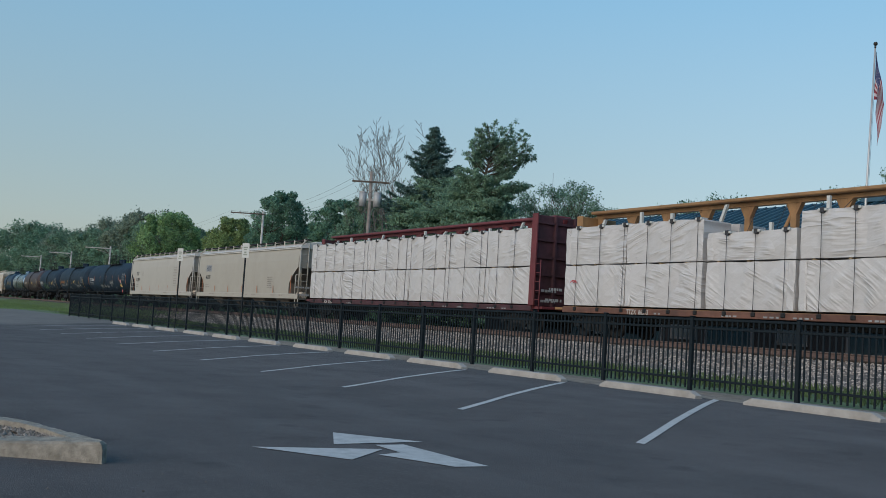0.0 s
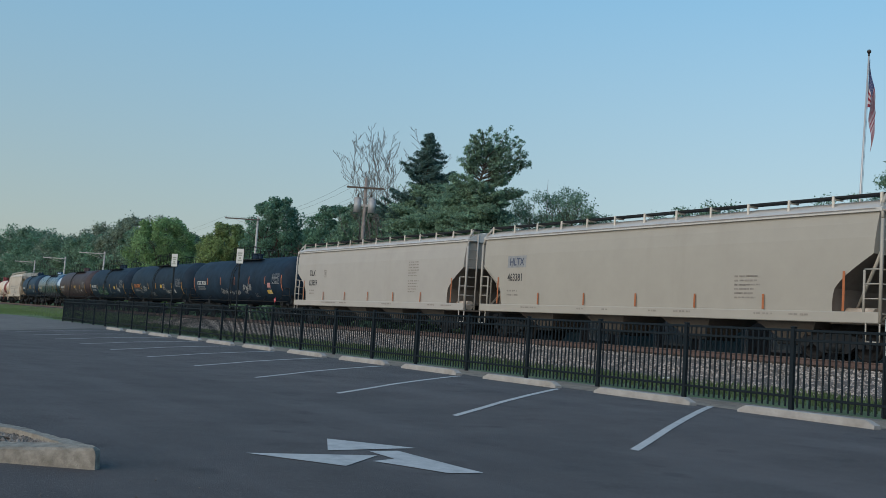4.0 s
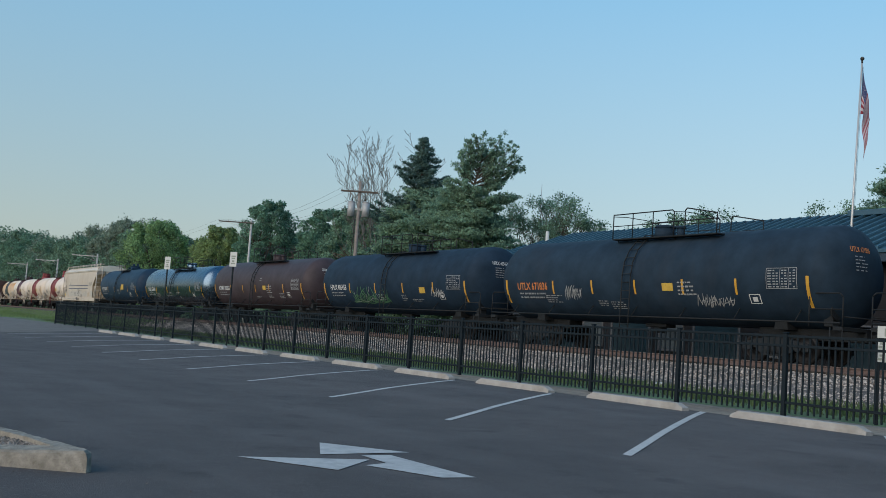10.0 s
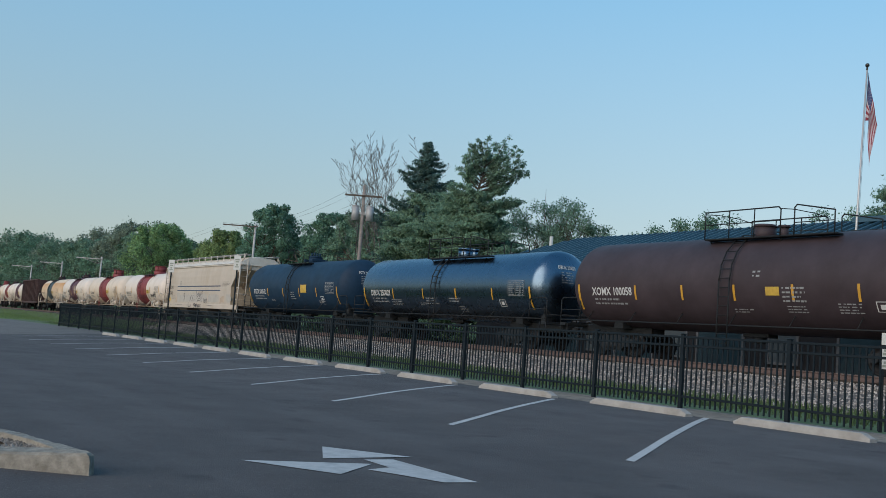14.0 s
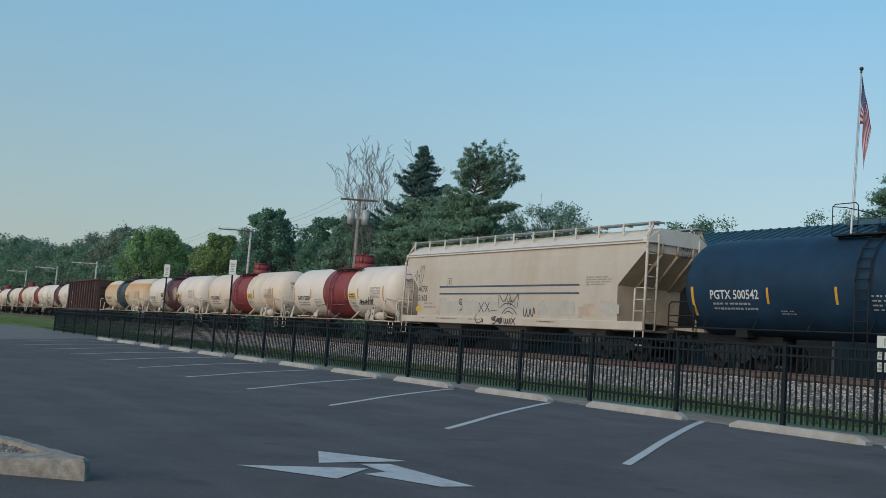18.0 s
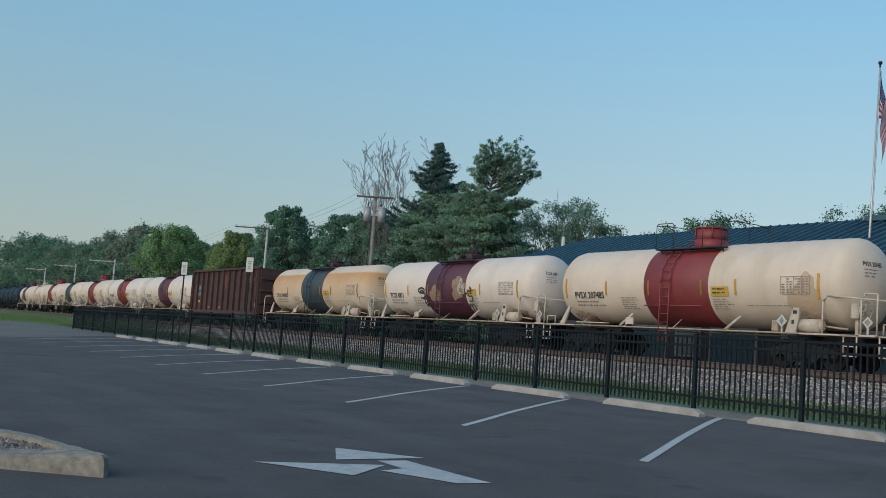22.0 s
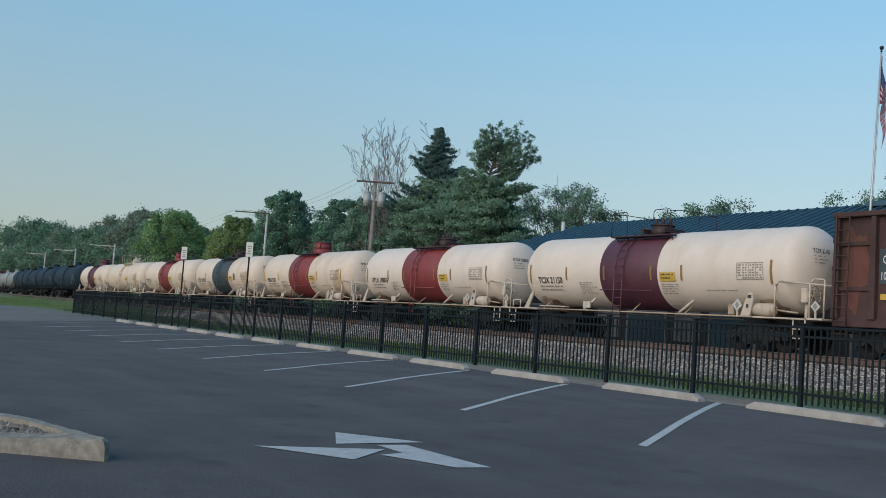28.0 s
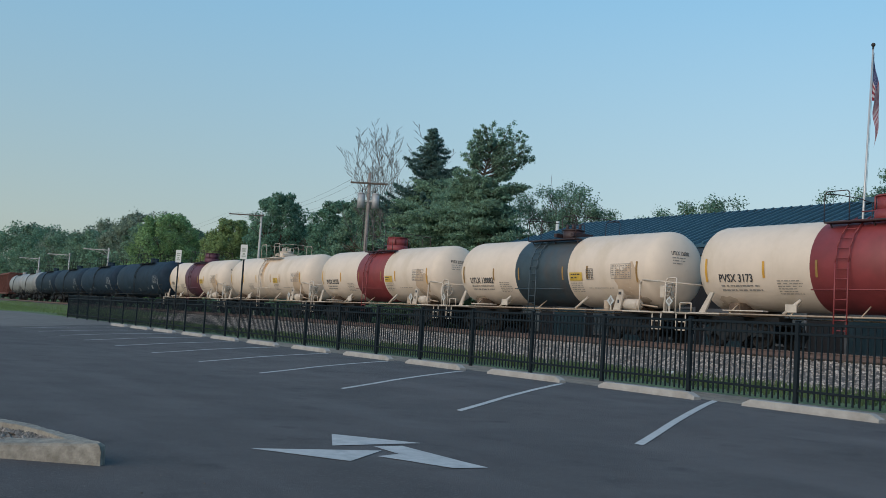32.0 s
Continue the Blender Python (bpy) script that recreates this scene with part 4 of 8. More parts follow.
for x in (-39.5, -34.2, -29.4, -24.0, -17.3, -10.5):
    win = part("window", MB().box(x - 0.6, x + 0.6, yw - 0.03, yw - 0.002, 1.05, 2.25), PANE, station, "dull window")
    part("window_frame", MB().box(x - 0.7, x - 0.605, yw - 0.06, yw - 0.002, 0.95, 2.35).box(x + 0.605, x + 0.7, yw - 0.06, yw - 0.002, 0.95, 2.35).box(x - 0.6, x + 0.6, yw - 0.06, yw - 0.002, 0.95, 1.045).box(x - 0.6, x + 0.6, yw - 0.06, yw - 0.002, 2.255, 2.35), FRAME_DULL, win, "dull grey frame")
roof = MB()
th = 0.12
c = [(RX0, RY, RZ), (RX1, RY, RZ), (EX0, EY0, EZ), (EX1, EY0, EZ), (EX1, EY1, EZ), (EX0, EY1, EZ)]
c += [(x, y, z - th) for x, y, z in c]
roof.add(c, [(0, 2, 3, 1), (1, 3, 4), (1, 4, 5, 0), (0, 5, 2), (6, 7, 9, 8), (7, 10, 9), (7, 6, 11, 10), (6, 8, 11), (2, 8, 9, 3), (3, 9, 10, 4), (4, 10, 11, 5), (5, 11, 8, 2)])
roof_ob = part("roof", roof, ROOF_BLUE, station)
mb = MB()
mb.box(EX0 + 0.02, EX1 - 0.02, EY0 + 0.06, EY0 + 0.1, EZ - 0.42, EZ - 0.14)
mb.box(EX0 + 0.06, EX0 + 0.1, EY0 + 0.1, EY1 - 0.1, EZ - 0.42, EZ - 0.14)
part("fascia", mb, FASCIA, station)
x = EX0 + 0.4
while x < EX1 - 3:
    f = 1.0 if RX0 <= x <= RX1 else (x - EX0) / (RX0 - EX0)
    p, q = Vector((x, EY0, EZ + 0.02)), Vector((x, EY0 + (RY - EY0) * f, EZ + (RZ - EZ) * f + 0.02))
    if x < 2:
        mb = MB()
        d = (q - p)
        mb.add([p + Vector((-0.045, 0, 0)), p + Vector((0.045, 0, 0)), p + Vector((0.03, 0, 0.085)), p + Vector((-0.03, 0, 0.085)),
                q + Vector((-0.045, 0, 0)), q + Vector((0.045, 0, 0)), q + Vector((0.03, 0, 0.085)), q + Vector((-0.03, 0, 0.085))],
               [(0, 1, 5, 4), (1, 2, 6, 5), (2, 3, 7, 6), (3, 0, 4, 7), (0, 3, 2, 1), (4, 5, 6, 7)])
        part("roof_rib", mb, ROOF_BLUE, roof_ob)
    x += 0.48
for k in range(1, 11):
    y = EY0 + k
    f = min(y - EY0, EY1 - y) / 5.5
    p, q = Vector((EX0, y, EZ + 0.03)), Vector((EX0 + (RX0 - EX0) * f, y, EZ + (RZ - EZ) * f + 0.03))
    part("roof_rib", MB().rod(p, q, 0.025, n=4), ROOF_BLUE, roof_ob)
part("ridge_cap", MB().rod((RX0, RY, RZ), (RX1, RY, RZ), 0.07, n=6), FASCIA, roof_ob)
part("ridge_vent", MB().box(-24.2, 6, RY - 0.5, RY + 0.5, RZ - 0.1, RZ + 0.13, 0.02), ROOF_BLUE, roof_ob)
part("vent_pipe", MB().rod((-43.1, 35.6, 5.6), (-43.1, 35.6, 7.15), 0.1, n=10), SIGN_WHITE, roof_ob, "white vent pipe")

# ---- flagpole ----
fp = thing("flagpole", "tall white flagpole with a dark ball on top", "flagpole", m=pose(-22.5, 33.0, 0, 0, 1.95, 0))
part("shaft", MB().rod((0, 0, 0), (0, 0, 12.24), 0.06, 0.03, n=12), POLE_WHITE, fp)
fin = MB().rod((0, 0, 12.24), (0, 0, 12.34), 0.035, n=10)
part("truck_cap", fin, BRONZE, fp)
bl = MB()
for j in range(6):
    a0, a1 = math.pi * j / 6, math.pi * (j + 1) / 6
    bl.rod((0, 0, 12.41 - 0.08 * math.cos(a0)), (0, 0, 12.41 - 0.08 * math.cos(a1)), max(0.002, 0.08 * math.sin(a0)), max(0.002, 0.08 * math.sin(a1)), n=12, caps=False)
part("ball_finial", bl, BRONZE, fp)
part("halyard", MB().rod((0.08, 0.02, 1.5), (0.05, 0.02, 12.1), 0.005, n=4), WIRE, fp)

flag = thing("flag", "limp flag with red and white stripes and a starred blue corner", "flag", m=pose(-22.09, 33.0, 8.68, 0, 0, 56))


def cloth(u, v):
    """u: along the fly, v: down the hoist; the cloth hangs in folds."""
    us = (0.0, 0.3, 0.55, 0.8, 1.0)
    x = (1 - v) * np.interp(u, us, (0.03, 0.16, 0.32, 0.46, 0.26)) + v * np.interp(u, us, (0.03, 0.10, 0.12, 0.14, 0.20))
    z = (1 - v) * np.interp(u, us, (3.5, 2.75, 2.1, 1.45, 0.75)) + v * np.interp(u, us, (1.6, 1.6, 1.1, 0.5, -0.15))
    return (float(x) + 0.02 * math.sin(8 * u + 5 * v), 0.10 * math.sin(10 * u + 3 * v) * (0.2 + u), float(z))


def cloth_piece(name, u0, u1, v0, v1, material, m_, lift=0.0):
    mb = MB()
    nu, nv = 20, 3
    vs = [cloth(u0 + (u1 - u0) * i / nu, v0 + (v1 - v0) * j / nv) for i in range(nu + 1) for j in range(nv + 1)]
    vs = [(x, y - lift, z) for x, y, z in vs]
    w = nv + 1
    mb.add(vs, [(i * w + j, i * w + j + 1, (i + 1) * w + j + 1, (i + 1) * w + j) for i in range(nu) for j in range(nv)], True)
    return part(name, mb, material, m_)


for k in range(13):
    cloth_piece("stripe", 0.0 if k > 6 else 0.42, 1.0, k / 13, (k + 1) / 13, FLAG_RED if k % 2 == 0 else FLAG_WHITE, flag)
canton = cloth_piece("canton", 0.0, 0.42, 0.0, 7 / 13, FLAG_BLUE, flag)
for i in range(8):
    for j in range(5):
        u, v = 0.03 + 0.047 * i, 0.04 + 0.1 * j
        a, b, c_ = Vector(cloth(u, v)), Vector(cloth(u + 0.02, v)), Vector(cloth(u, v + 0.04))
        part("star", MB().add([a + Vector((0, -0.01, 0)), b + Vector((0, -0.01, 0)), c_ + Vector((0, -0.01, 0))], [(0, 1, 2)]), FLAG_WHITE, canton)


# ---- utility poles and wires ----
ARMS = []
CROSSARM = mat("dark_crossarm", (0.10, 0.082, 0.072), 0.9, 0, 0.25, 4)


POLE_PALE = mat("bleached_pole", (0.40, 0.40, 0.39), 0.85, 0, 0.15, 3)


def utility_pole(x, y, top, arm, turn, cans=False, side=0.0, wood=WOOD_POLE, bar=CROSSARM):
    p = thing("utility_pole", "weathered wooden utility pole with a crossarm" + (" and two grey transformers" if cans else ""), "utility pole", "utility poles", m=pose(x, y, 0, 0, 0, turn))
    part("shaft", MB().rod((0, 0, 0), (0, 0, top), 0.17 if cans else 0.15, 0.11, n=12), wood, p)
    za = top - 0.75 if cans else top - 0.35
    part("crossarm", MB().box(-arm + side, arm + side, -0.2, -0.09, za - 0.06, za + 0.06, 0.01), bar, p)
    b = MB()
    for s in (-1, 1):
        b.rod((s * arm * 0.5 + side, -0.16, za - 0.05), (0, -0.13, za - 0.75), 0.02, n=5)
    part("brace", b, wood, p)
    for s in (-0.95, -0.45, 0.55, 0.95):
        part("insulator", MB().rod((s * arm + side, -0.145, za + 0.06), (s * arm + side, -0.145, za + 0.2), 0.04, 0.025, n=8), TRANSFORMER, p)
        ARMS.append(((pose(x, y, 0, 0, 0, turn) @ Vector((s * arm + side, -0.145, za + 0.22)))[:], s))
    if cans:
        for s in (-1, 1):
            c_ = part("transformer", MB().rod((s * 0.5, -0.05, za - 1.75), (s * 0.5, -0.05, za - 0.75), 0.26, n=16), TRANSFORMER, p)
            part("lid", MB().rod((s * 0.5, -0.05, za - 0.75), (s * 0.5, -0.05, za - 0.66), 0.28, 0.18, n=16), TRANSFORMER, c_)
            part("bushing", MB().rod((s * 0.45, -0.1, za - 0.66), (s * 0.45, -0.1, za - 0.38), 0.045, 0.03, n=8), BRONZE, c_)
            part("hanger", MB().box(min(0, s * 0.25), max(0, s * 0.25), -0.1, 0.0, za - 1.3, za - 1.15), GALV, p)
        part("cable_riser", MB().pipe([(-0.2, -0.15, za - 1.9), (-0.26, -0.16, za - 4), (-0.5, -0.2, 0.5)], 0.03, 5), WIRE, p)


utility_pole(-60.6, 33.0, 11.2, 1.3, 57, True)
utility_pole(-101.0, 42.0, 11.9, 1.9, 57, False, -1.6, POLE_PALE, CROSSARM)
utility_pole(-146.9, 38.0, 9.1, 1.9, 57, False, -1.7, POLE_PALE, POLE_PALE)
utility_pole(-171.0, 38.0, 8.98, 1.9, 57, False, -1.7, POLE_PALE, POLE_PALE)
utility_pole(-194.9, 38.0, 8.9, 1.9, 57, False, -1.7, POLE_PALE, POLE_PALE)
spans = MB()
pts = [a for a, s in ARMS]
for k in range(4):
    for j in range(4):
        a, b = Vector(pts[k * 4 + j]), Vector(pts[k * 4 + 4 + j])
        line = [a.lerp(b, i / 8) - Vector((0, 0, 1.0 * (1 - (2 * i / 8 - 1) ** 2))) for i in range(9)]
        spans.pipe(line, 0.007, 4)
solo("overhead_wires", spans, WIRE, "thin dark overhead wires strung between poles", "wires", kind="stuff")
ant = thing("radio_mast", "thin far-off lattice radio mast", "mast", m=pose(-135.5, 110, 0))
part("mast", MB().rod((0, 0, 0), (0, 0, 28.5), 0.22, 0.03, n=5), GALV, ant)

# small house behind the trees
house = thing("gabled_house", "small far-off white house with a brown roof", "house", m=pose(-163.7, 60, 1.6, 0, 0, 62))
part("wall", MB().prism([(-2.6, 0), (2.6, 0), (2.6, 5.2), (0, 9.2), (-2.6, 5.2)], 0, 9), HOUSE_WHITE, house)
mb = MB()
for s in (-1, 1):
    mb.add([(s * 3.0, -0.3, 4.75), (0, -0.3, 9.4), (0, 9.3, 9.4), (s * 3.0, 9.3, 4.75), (s * 3.0, -0.3, 4.6), (0, -0.3, 9.22), (0, 9.3, 9.22), (s * 3.0, 9.3, 4.6)],
           [(0, 1, 2, 3), (4, 5, 6, 7), (0, 1, 5, 4), (2, 3, 7, 6), (0, 3, 7, 4)])
part("roof", mb, HOUSE_ROOF, house)


# ---- trees ----
def quads(centres, size, rs, flat=0.0, thin=0.7, out=None, soft=1.1):
    """Small three-cornered sprays of leaf at the centres (numpy); out: the way each one faces, away from the heart of its clump."""
    n = len(centres)
    a = rs.normal(size=(n, 3))
    a[:, 2] *= 1 - flat
    a /= np.linalg.norm(a, axis=1)[:, None] + 1e-9
    b = rs.normal(size=(n, 3))
    b[:, 2] *= 1 - flat
    b -= a * (a * b).sum(1)[:, None]
    b /= np.linalg.norm(b, axis=1)[:, None] + 1e-9
    face = np.cross(a, b)
    mb = MB()
    if out is not None:
        out = out / (np.linalg.norm(out, axis=1)[:, None] + 1e-9)
        b = np.where((face * out).sum(1)[:, None] < 0, -b, b)
        face = np.cross(a, b)
        soft_n = face + out * soft
        soft_n /= np.linalg.norm(soft_n, axis=1)[:, None] + 1e-9
        mb.normals = np.repeat(soft_n, 3, 0)
    s = size * rs.uniform(0.6, 1.4, (n, 1))
    a, b = a * s, b * s * thin
    v = np.stack([centres - a * 0.8 - b, centres + a * 1.1, centres - a * 0.5 + b], 1).reshape(-1, 3)
    mb.v = v.tolist()
    mb.f = [(3 * i, 3 * i + 1, 3 * i + 2) for i in range(n)]
    return mb


def limb(mb, p, d, length, r, depth, rng, tips, spread=0.6, up=0.15, n=5, taper=0.6, least=0.0):
    elbow = p + d * length * 0.5 + Vector((rng.gauss(0, 0.06), rng.gauss(0, 0.06), 0)) * length
    q = p + d * length
    r = max(r, least)
    mb.rod(p, elbow, r, r * 0.85, n=n, caps=False)
    mb.rod(elbow, q, r * 0.85, r * 0.7, n=n, caps=False)
    if depth == 0:
        tips.append(q)
        return
    for _ in range(rng.choice((2, 2, 3))):
        e = (d + Vector((rng.gauss(0, spread), rng.gauss(0, spread), rng.gauss(up, spread * 0.5)))).normalized()
        limb(mb, p.lerp(q, rng.uniform(0.75, 1.0)), e, length * rng.uniform(0.6, 0.85), r * taper, depth - 1, rng, tips, spread, up, n, taper, least)


def broadleaf(x, y, h, w, leaf, label, seed, clumps=70, per=85, size=0.32, low=0.18, open_=0.0):
    """A crown of billowing clumps of small leaves on the boughs, denser at their outsides, with strays round the outline."""
    rng, rs = random.Random(seed), np.random.RandomState(seed)
    h, w = h * 1.03, w * 1.16
    t = thing("tree", label, "tree", m=pose(x, y, 0, 0, 0, 0))
    mb = MB()
    tips = []
    p = Vector((0, 0, 0))
    top = Vector((rng.uniform(-0.4, 0.4), rng.uniform(-0.4, 0.4), h * 0.42))
    mb.rod(p, top, h * 0.022, h * 0.014, n=8)
    for k in range(6):
        a = 6.28 * k / 6 + rng.random()
        limb(mb, p.lerp(top, rng.uniform(0.55, 1.0)), Vector((math.cos(a) * 0.6, math.sin(a) * 0.6, 0.9)).normalized(), h * 0.2, h * 0.009, 2, rng, tips)
    part("trunk", mb, BARK, t)
    cs, rad, outs = [], [], []
    n = int(clumps * 1.5)
    for k in range(n):
        f = ((k + 0.5) / n) ** 0.9
        a = k * 2.4 + rs.uniform(-0.4, 0.4)
        ring = math.sqrt(max(0.02, 1 - (max(0.0, f - 0.4) / 0.62) ** 2)) * (0.86 + 0.14 * min(1, f / 0.3)) * (1 + 0.10 * math.sin(3 * a + seed))
        sh = ring * (rs.uniform(0.62, 1.0) if rs.uniform() < 0.8 else rs.uniform(0.1, 0.6))
        cs.append((math.cos(a) * w / 2 * sh * 0.9, math.sin(a) * w / 2 * sh * 0.9, h * (low + (0.94 - low) * f)))
        rad.append(rs.uniform(0.05, 0.115) * w * (1.0 if f < 0.85 else 0.7))
        outs.append((math.cos(a) * sh, math.sin(a) * sh, 1.1 * (f - 0.35)))
    cs, rad, outs = np.array(cs), np.array(rad), np.array(outs)
    leaf_size = size * 0.46
    per = int(min(240, max(60, 2.6 * (w * 0.085 / leaf_size) ** 2 * 3.0)))
    d = rs.normal(size=(n, per, 3))
    d /= np.linalg.norm(d, axis=2)[..., None]
    q = d * (rs.uniform(0.0, 1.0, (n, per, 1)) ** 0.33 * rs.uniform(0.85, 1.25, (n, per, 1))) * rad[:, None, None]
    q[..., 2] *= 0.8
    pts = (cs[:, None] + q).reshape(-1, 3)
    out = (d * 0.8 + outs[:, None] * 0.9 + np.array((0, 0, 0.15))).reshape(-1, 3)
    if open_:
        keep = rs.uniform(size=len(pts)) > open_
        pts, out = pts[keep], out[keep]
    data_part("crown", raw_mesh("crown", quads(pts, leaf_size, rs, 0, 0.8, out), leaf), t)
    return t


def bare_tree(x, y, h, label, seed, stems=4, spread=0.42, mat_=TWIG, r=0.11, depth=4, leaf=None, least=0.022, leaf_size=0.2, per=44, puff=1.0):
    rng, rs = random.Random(seed), np.random.RandomState(seed)
    t = thing("bare_tree", label, "tree", m=pose(x, y, 0))
    mb = MB()
    tips = []
    for k in range(stems):
        a = 6.28 * k / stems + rng.random()
        d = Vector((math.cos(a) * 0.2, math.sin(a) * 0.2, 1)).normalized()
        limb(mb, Vector((math.cos(a) * 0.3, math.sin(a) * 0.3, 0)), d, h * 0.345, r, depth, rng, tips, spread, 0.35, 4, 0.66, least)
    part("trunk", mb, mat_, t)
    if leaf is not None:
        c = np.array([p[:] for p in tips])
        mid = c.mean(0) - (0, 0, h * 0.12)
        d = rs.normal(size=(len(c) * per, 3))
        c = np.repeat(c, per, 0)
        out = d * 0.5 + (c - mid) / (h * 0.2) + (0, 0, 0.2)
        c = c + d * (0.10 + leaf_size * 1.5) * puff
        data_part("crown", raw_mesh("crown", quads(c, leaf_size * 0.72, rs, 0, 0.8, out), leaf), t)
    return t


def twiggy_tree(x, y, stems, label, seed, mat_=TWIG):
    """A leafless tree: long stems that sweep up from one root, each (lean x, lean y, height), with twigs that fork twice."""
    rng = random.Random(seed)
    t = thing("bare_tree", label, "tree", m=pose(x, y, 0))
    mb = MB()

    def shoot(p, d, length, r, level):
        n = 7 if level == 0 else 4
        pts = [p]
        for i in range(n):
            d = (d + Vector((rng.gauss(0, 0.07), rng.gauss(0, 0.07), 0.05 if level else 0.03))).normalized()
            pts.append(pts[-1] + d * length / n)
        for i in range(n):
            mb.rod(pts[i], pts[i + 1], max(0.013, r * (1 - 0.8 * i / n)), max(0.012, r * (1 - 0.8 * (i + 1) / n)), n=4, caps=False)
        if level == 3:
            return
        count = (8, 5, 3)[level]
        for k in range(count):
            g = (0.38 if level == 0 else 0.25) + (0.60 if level == 0 else 0.7) * (k + rng.random()) / count
            i = min(n - 1, int(g * n))
            q = pts[i].lerp(pts[i + 1], g * n - i)
            a = rng.uniform(0, 6.283)
            side = Vector((math.cos(a), math.sin(a), rng.uniform(-0.1, 0.3)))
            e = ((pts[i + 1] - pts[i]).normalized() + side * rng.uniform(0.5, 1.0)).normalized()
            shoot(q, e, length * (1 - 0.55 * g) * (0.36 if level == 0 else 0.45) * rng.uniform(0.7, 1.2), r * 0.36 * (1.2 - g * 0.6), level + 1)

    for lx, ly, hh in stems:
        tip = Vector((lx, ly, hh))
        shoot(Vector((lx * 0.12, ly * 0.12, 0)), tip.normalized(), tip.length, 0.07, 0)
    part("trunk", mb, mat_, t)
    return t


def spruce(x, y, h, w, leaf, label, seed, branches=200, size=0.11):
    """A cone of short branches set in a spiral, each a drooping spray of needles with an upturned tip."""
    rng, rs = random.Random(seed), np.random.RandomState(seed)
    t = thing("spruce_tree", label, "tree", m=pose(x, y, 0))
    mb = MB().rod((0, 0, 0), (0, 0, h * 0.98), h * 0.016, 0.03, n=8)
    pts, outs = [], []
    for k in range(branches):
        f = k / (branches - 1)
        z = h * (0.12 + 0.86 * f ** 0.85)
        a = k * 2.4 + rng.uniform(-0.4, 0.4)
        reach = (min(w / 2, 0.60 * (h - z)) + 0.16) * rng.uniform(0.5, 1.15) * (1 + 0.18 * math.sin(z * 1.9 + a))
        d = Vector((math.cos(a), math.sin(a), 0))
        base, elbow, tip = Vector((0, 0, z)), d * reach * 0.7 + Vector((0, 0, z - reach * 0.2)), d * reach + Vector((0, 0, z - reach * 0.06))
        mb.rod(base, elbow, 0.04, 0.022, n=4, caps=False)
        mb.rod(elbow, tip, 0.022, 0.008, n=4, caps=False)
        m_ = max(3, int(reach / 0.17))
        for i in range(m_):
            g = 0.12 + 0.88 * (i + 0.5) / m_
            c = base.lerp(elbow, g / 0.7) if g < 0.7 else elbow.lerp(tip, (g - 0.7) / 0.3)
            s_ = 0.10 + 0.12 * (1 - g) * min(1, reach)
            q = rs.normal(size=(30, 3)) * (s_, s_, s_ * 0.55)
            pts.append(q + c[:] - np.array((0, 0, 0.06)))
            outs.append(q * 3 + np.array((d.x, d.y, 0.5)))
    part("trunk", mb, BARK, t)
    data_part("crown", raw_mesh("crown", quads(np.concatenate(pts), size, rs, 0.1, 0.42, np.concatenate(outs)), leaf), t)
    return t


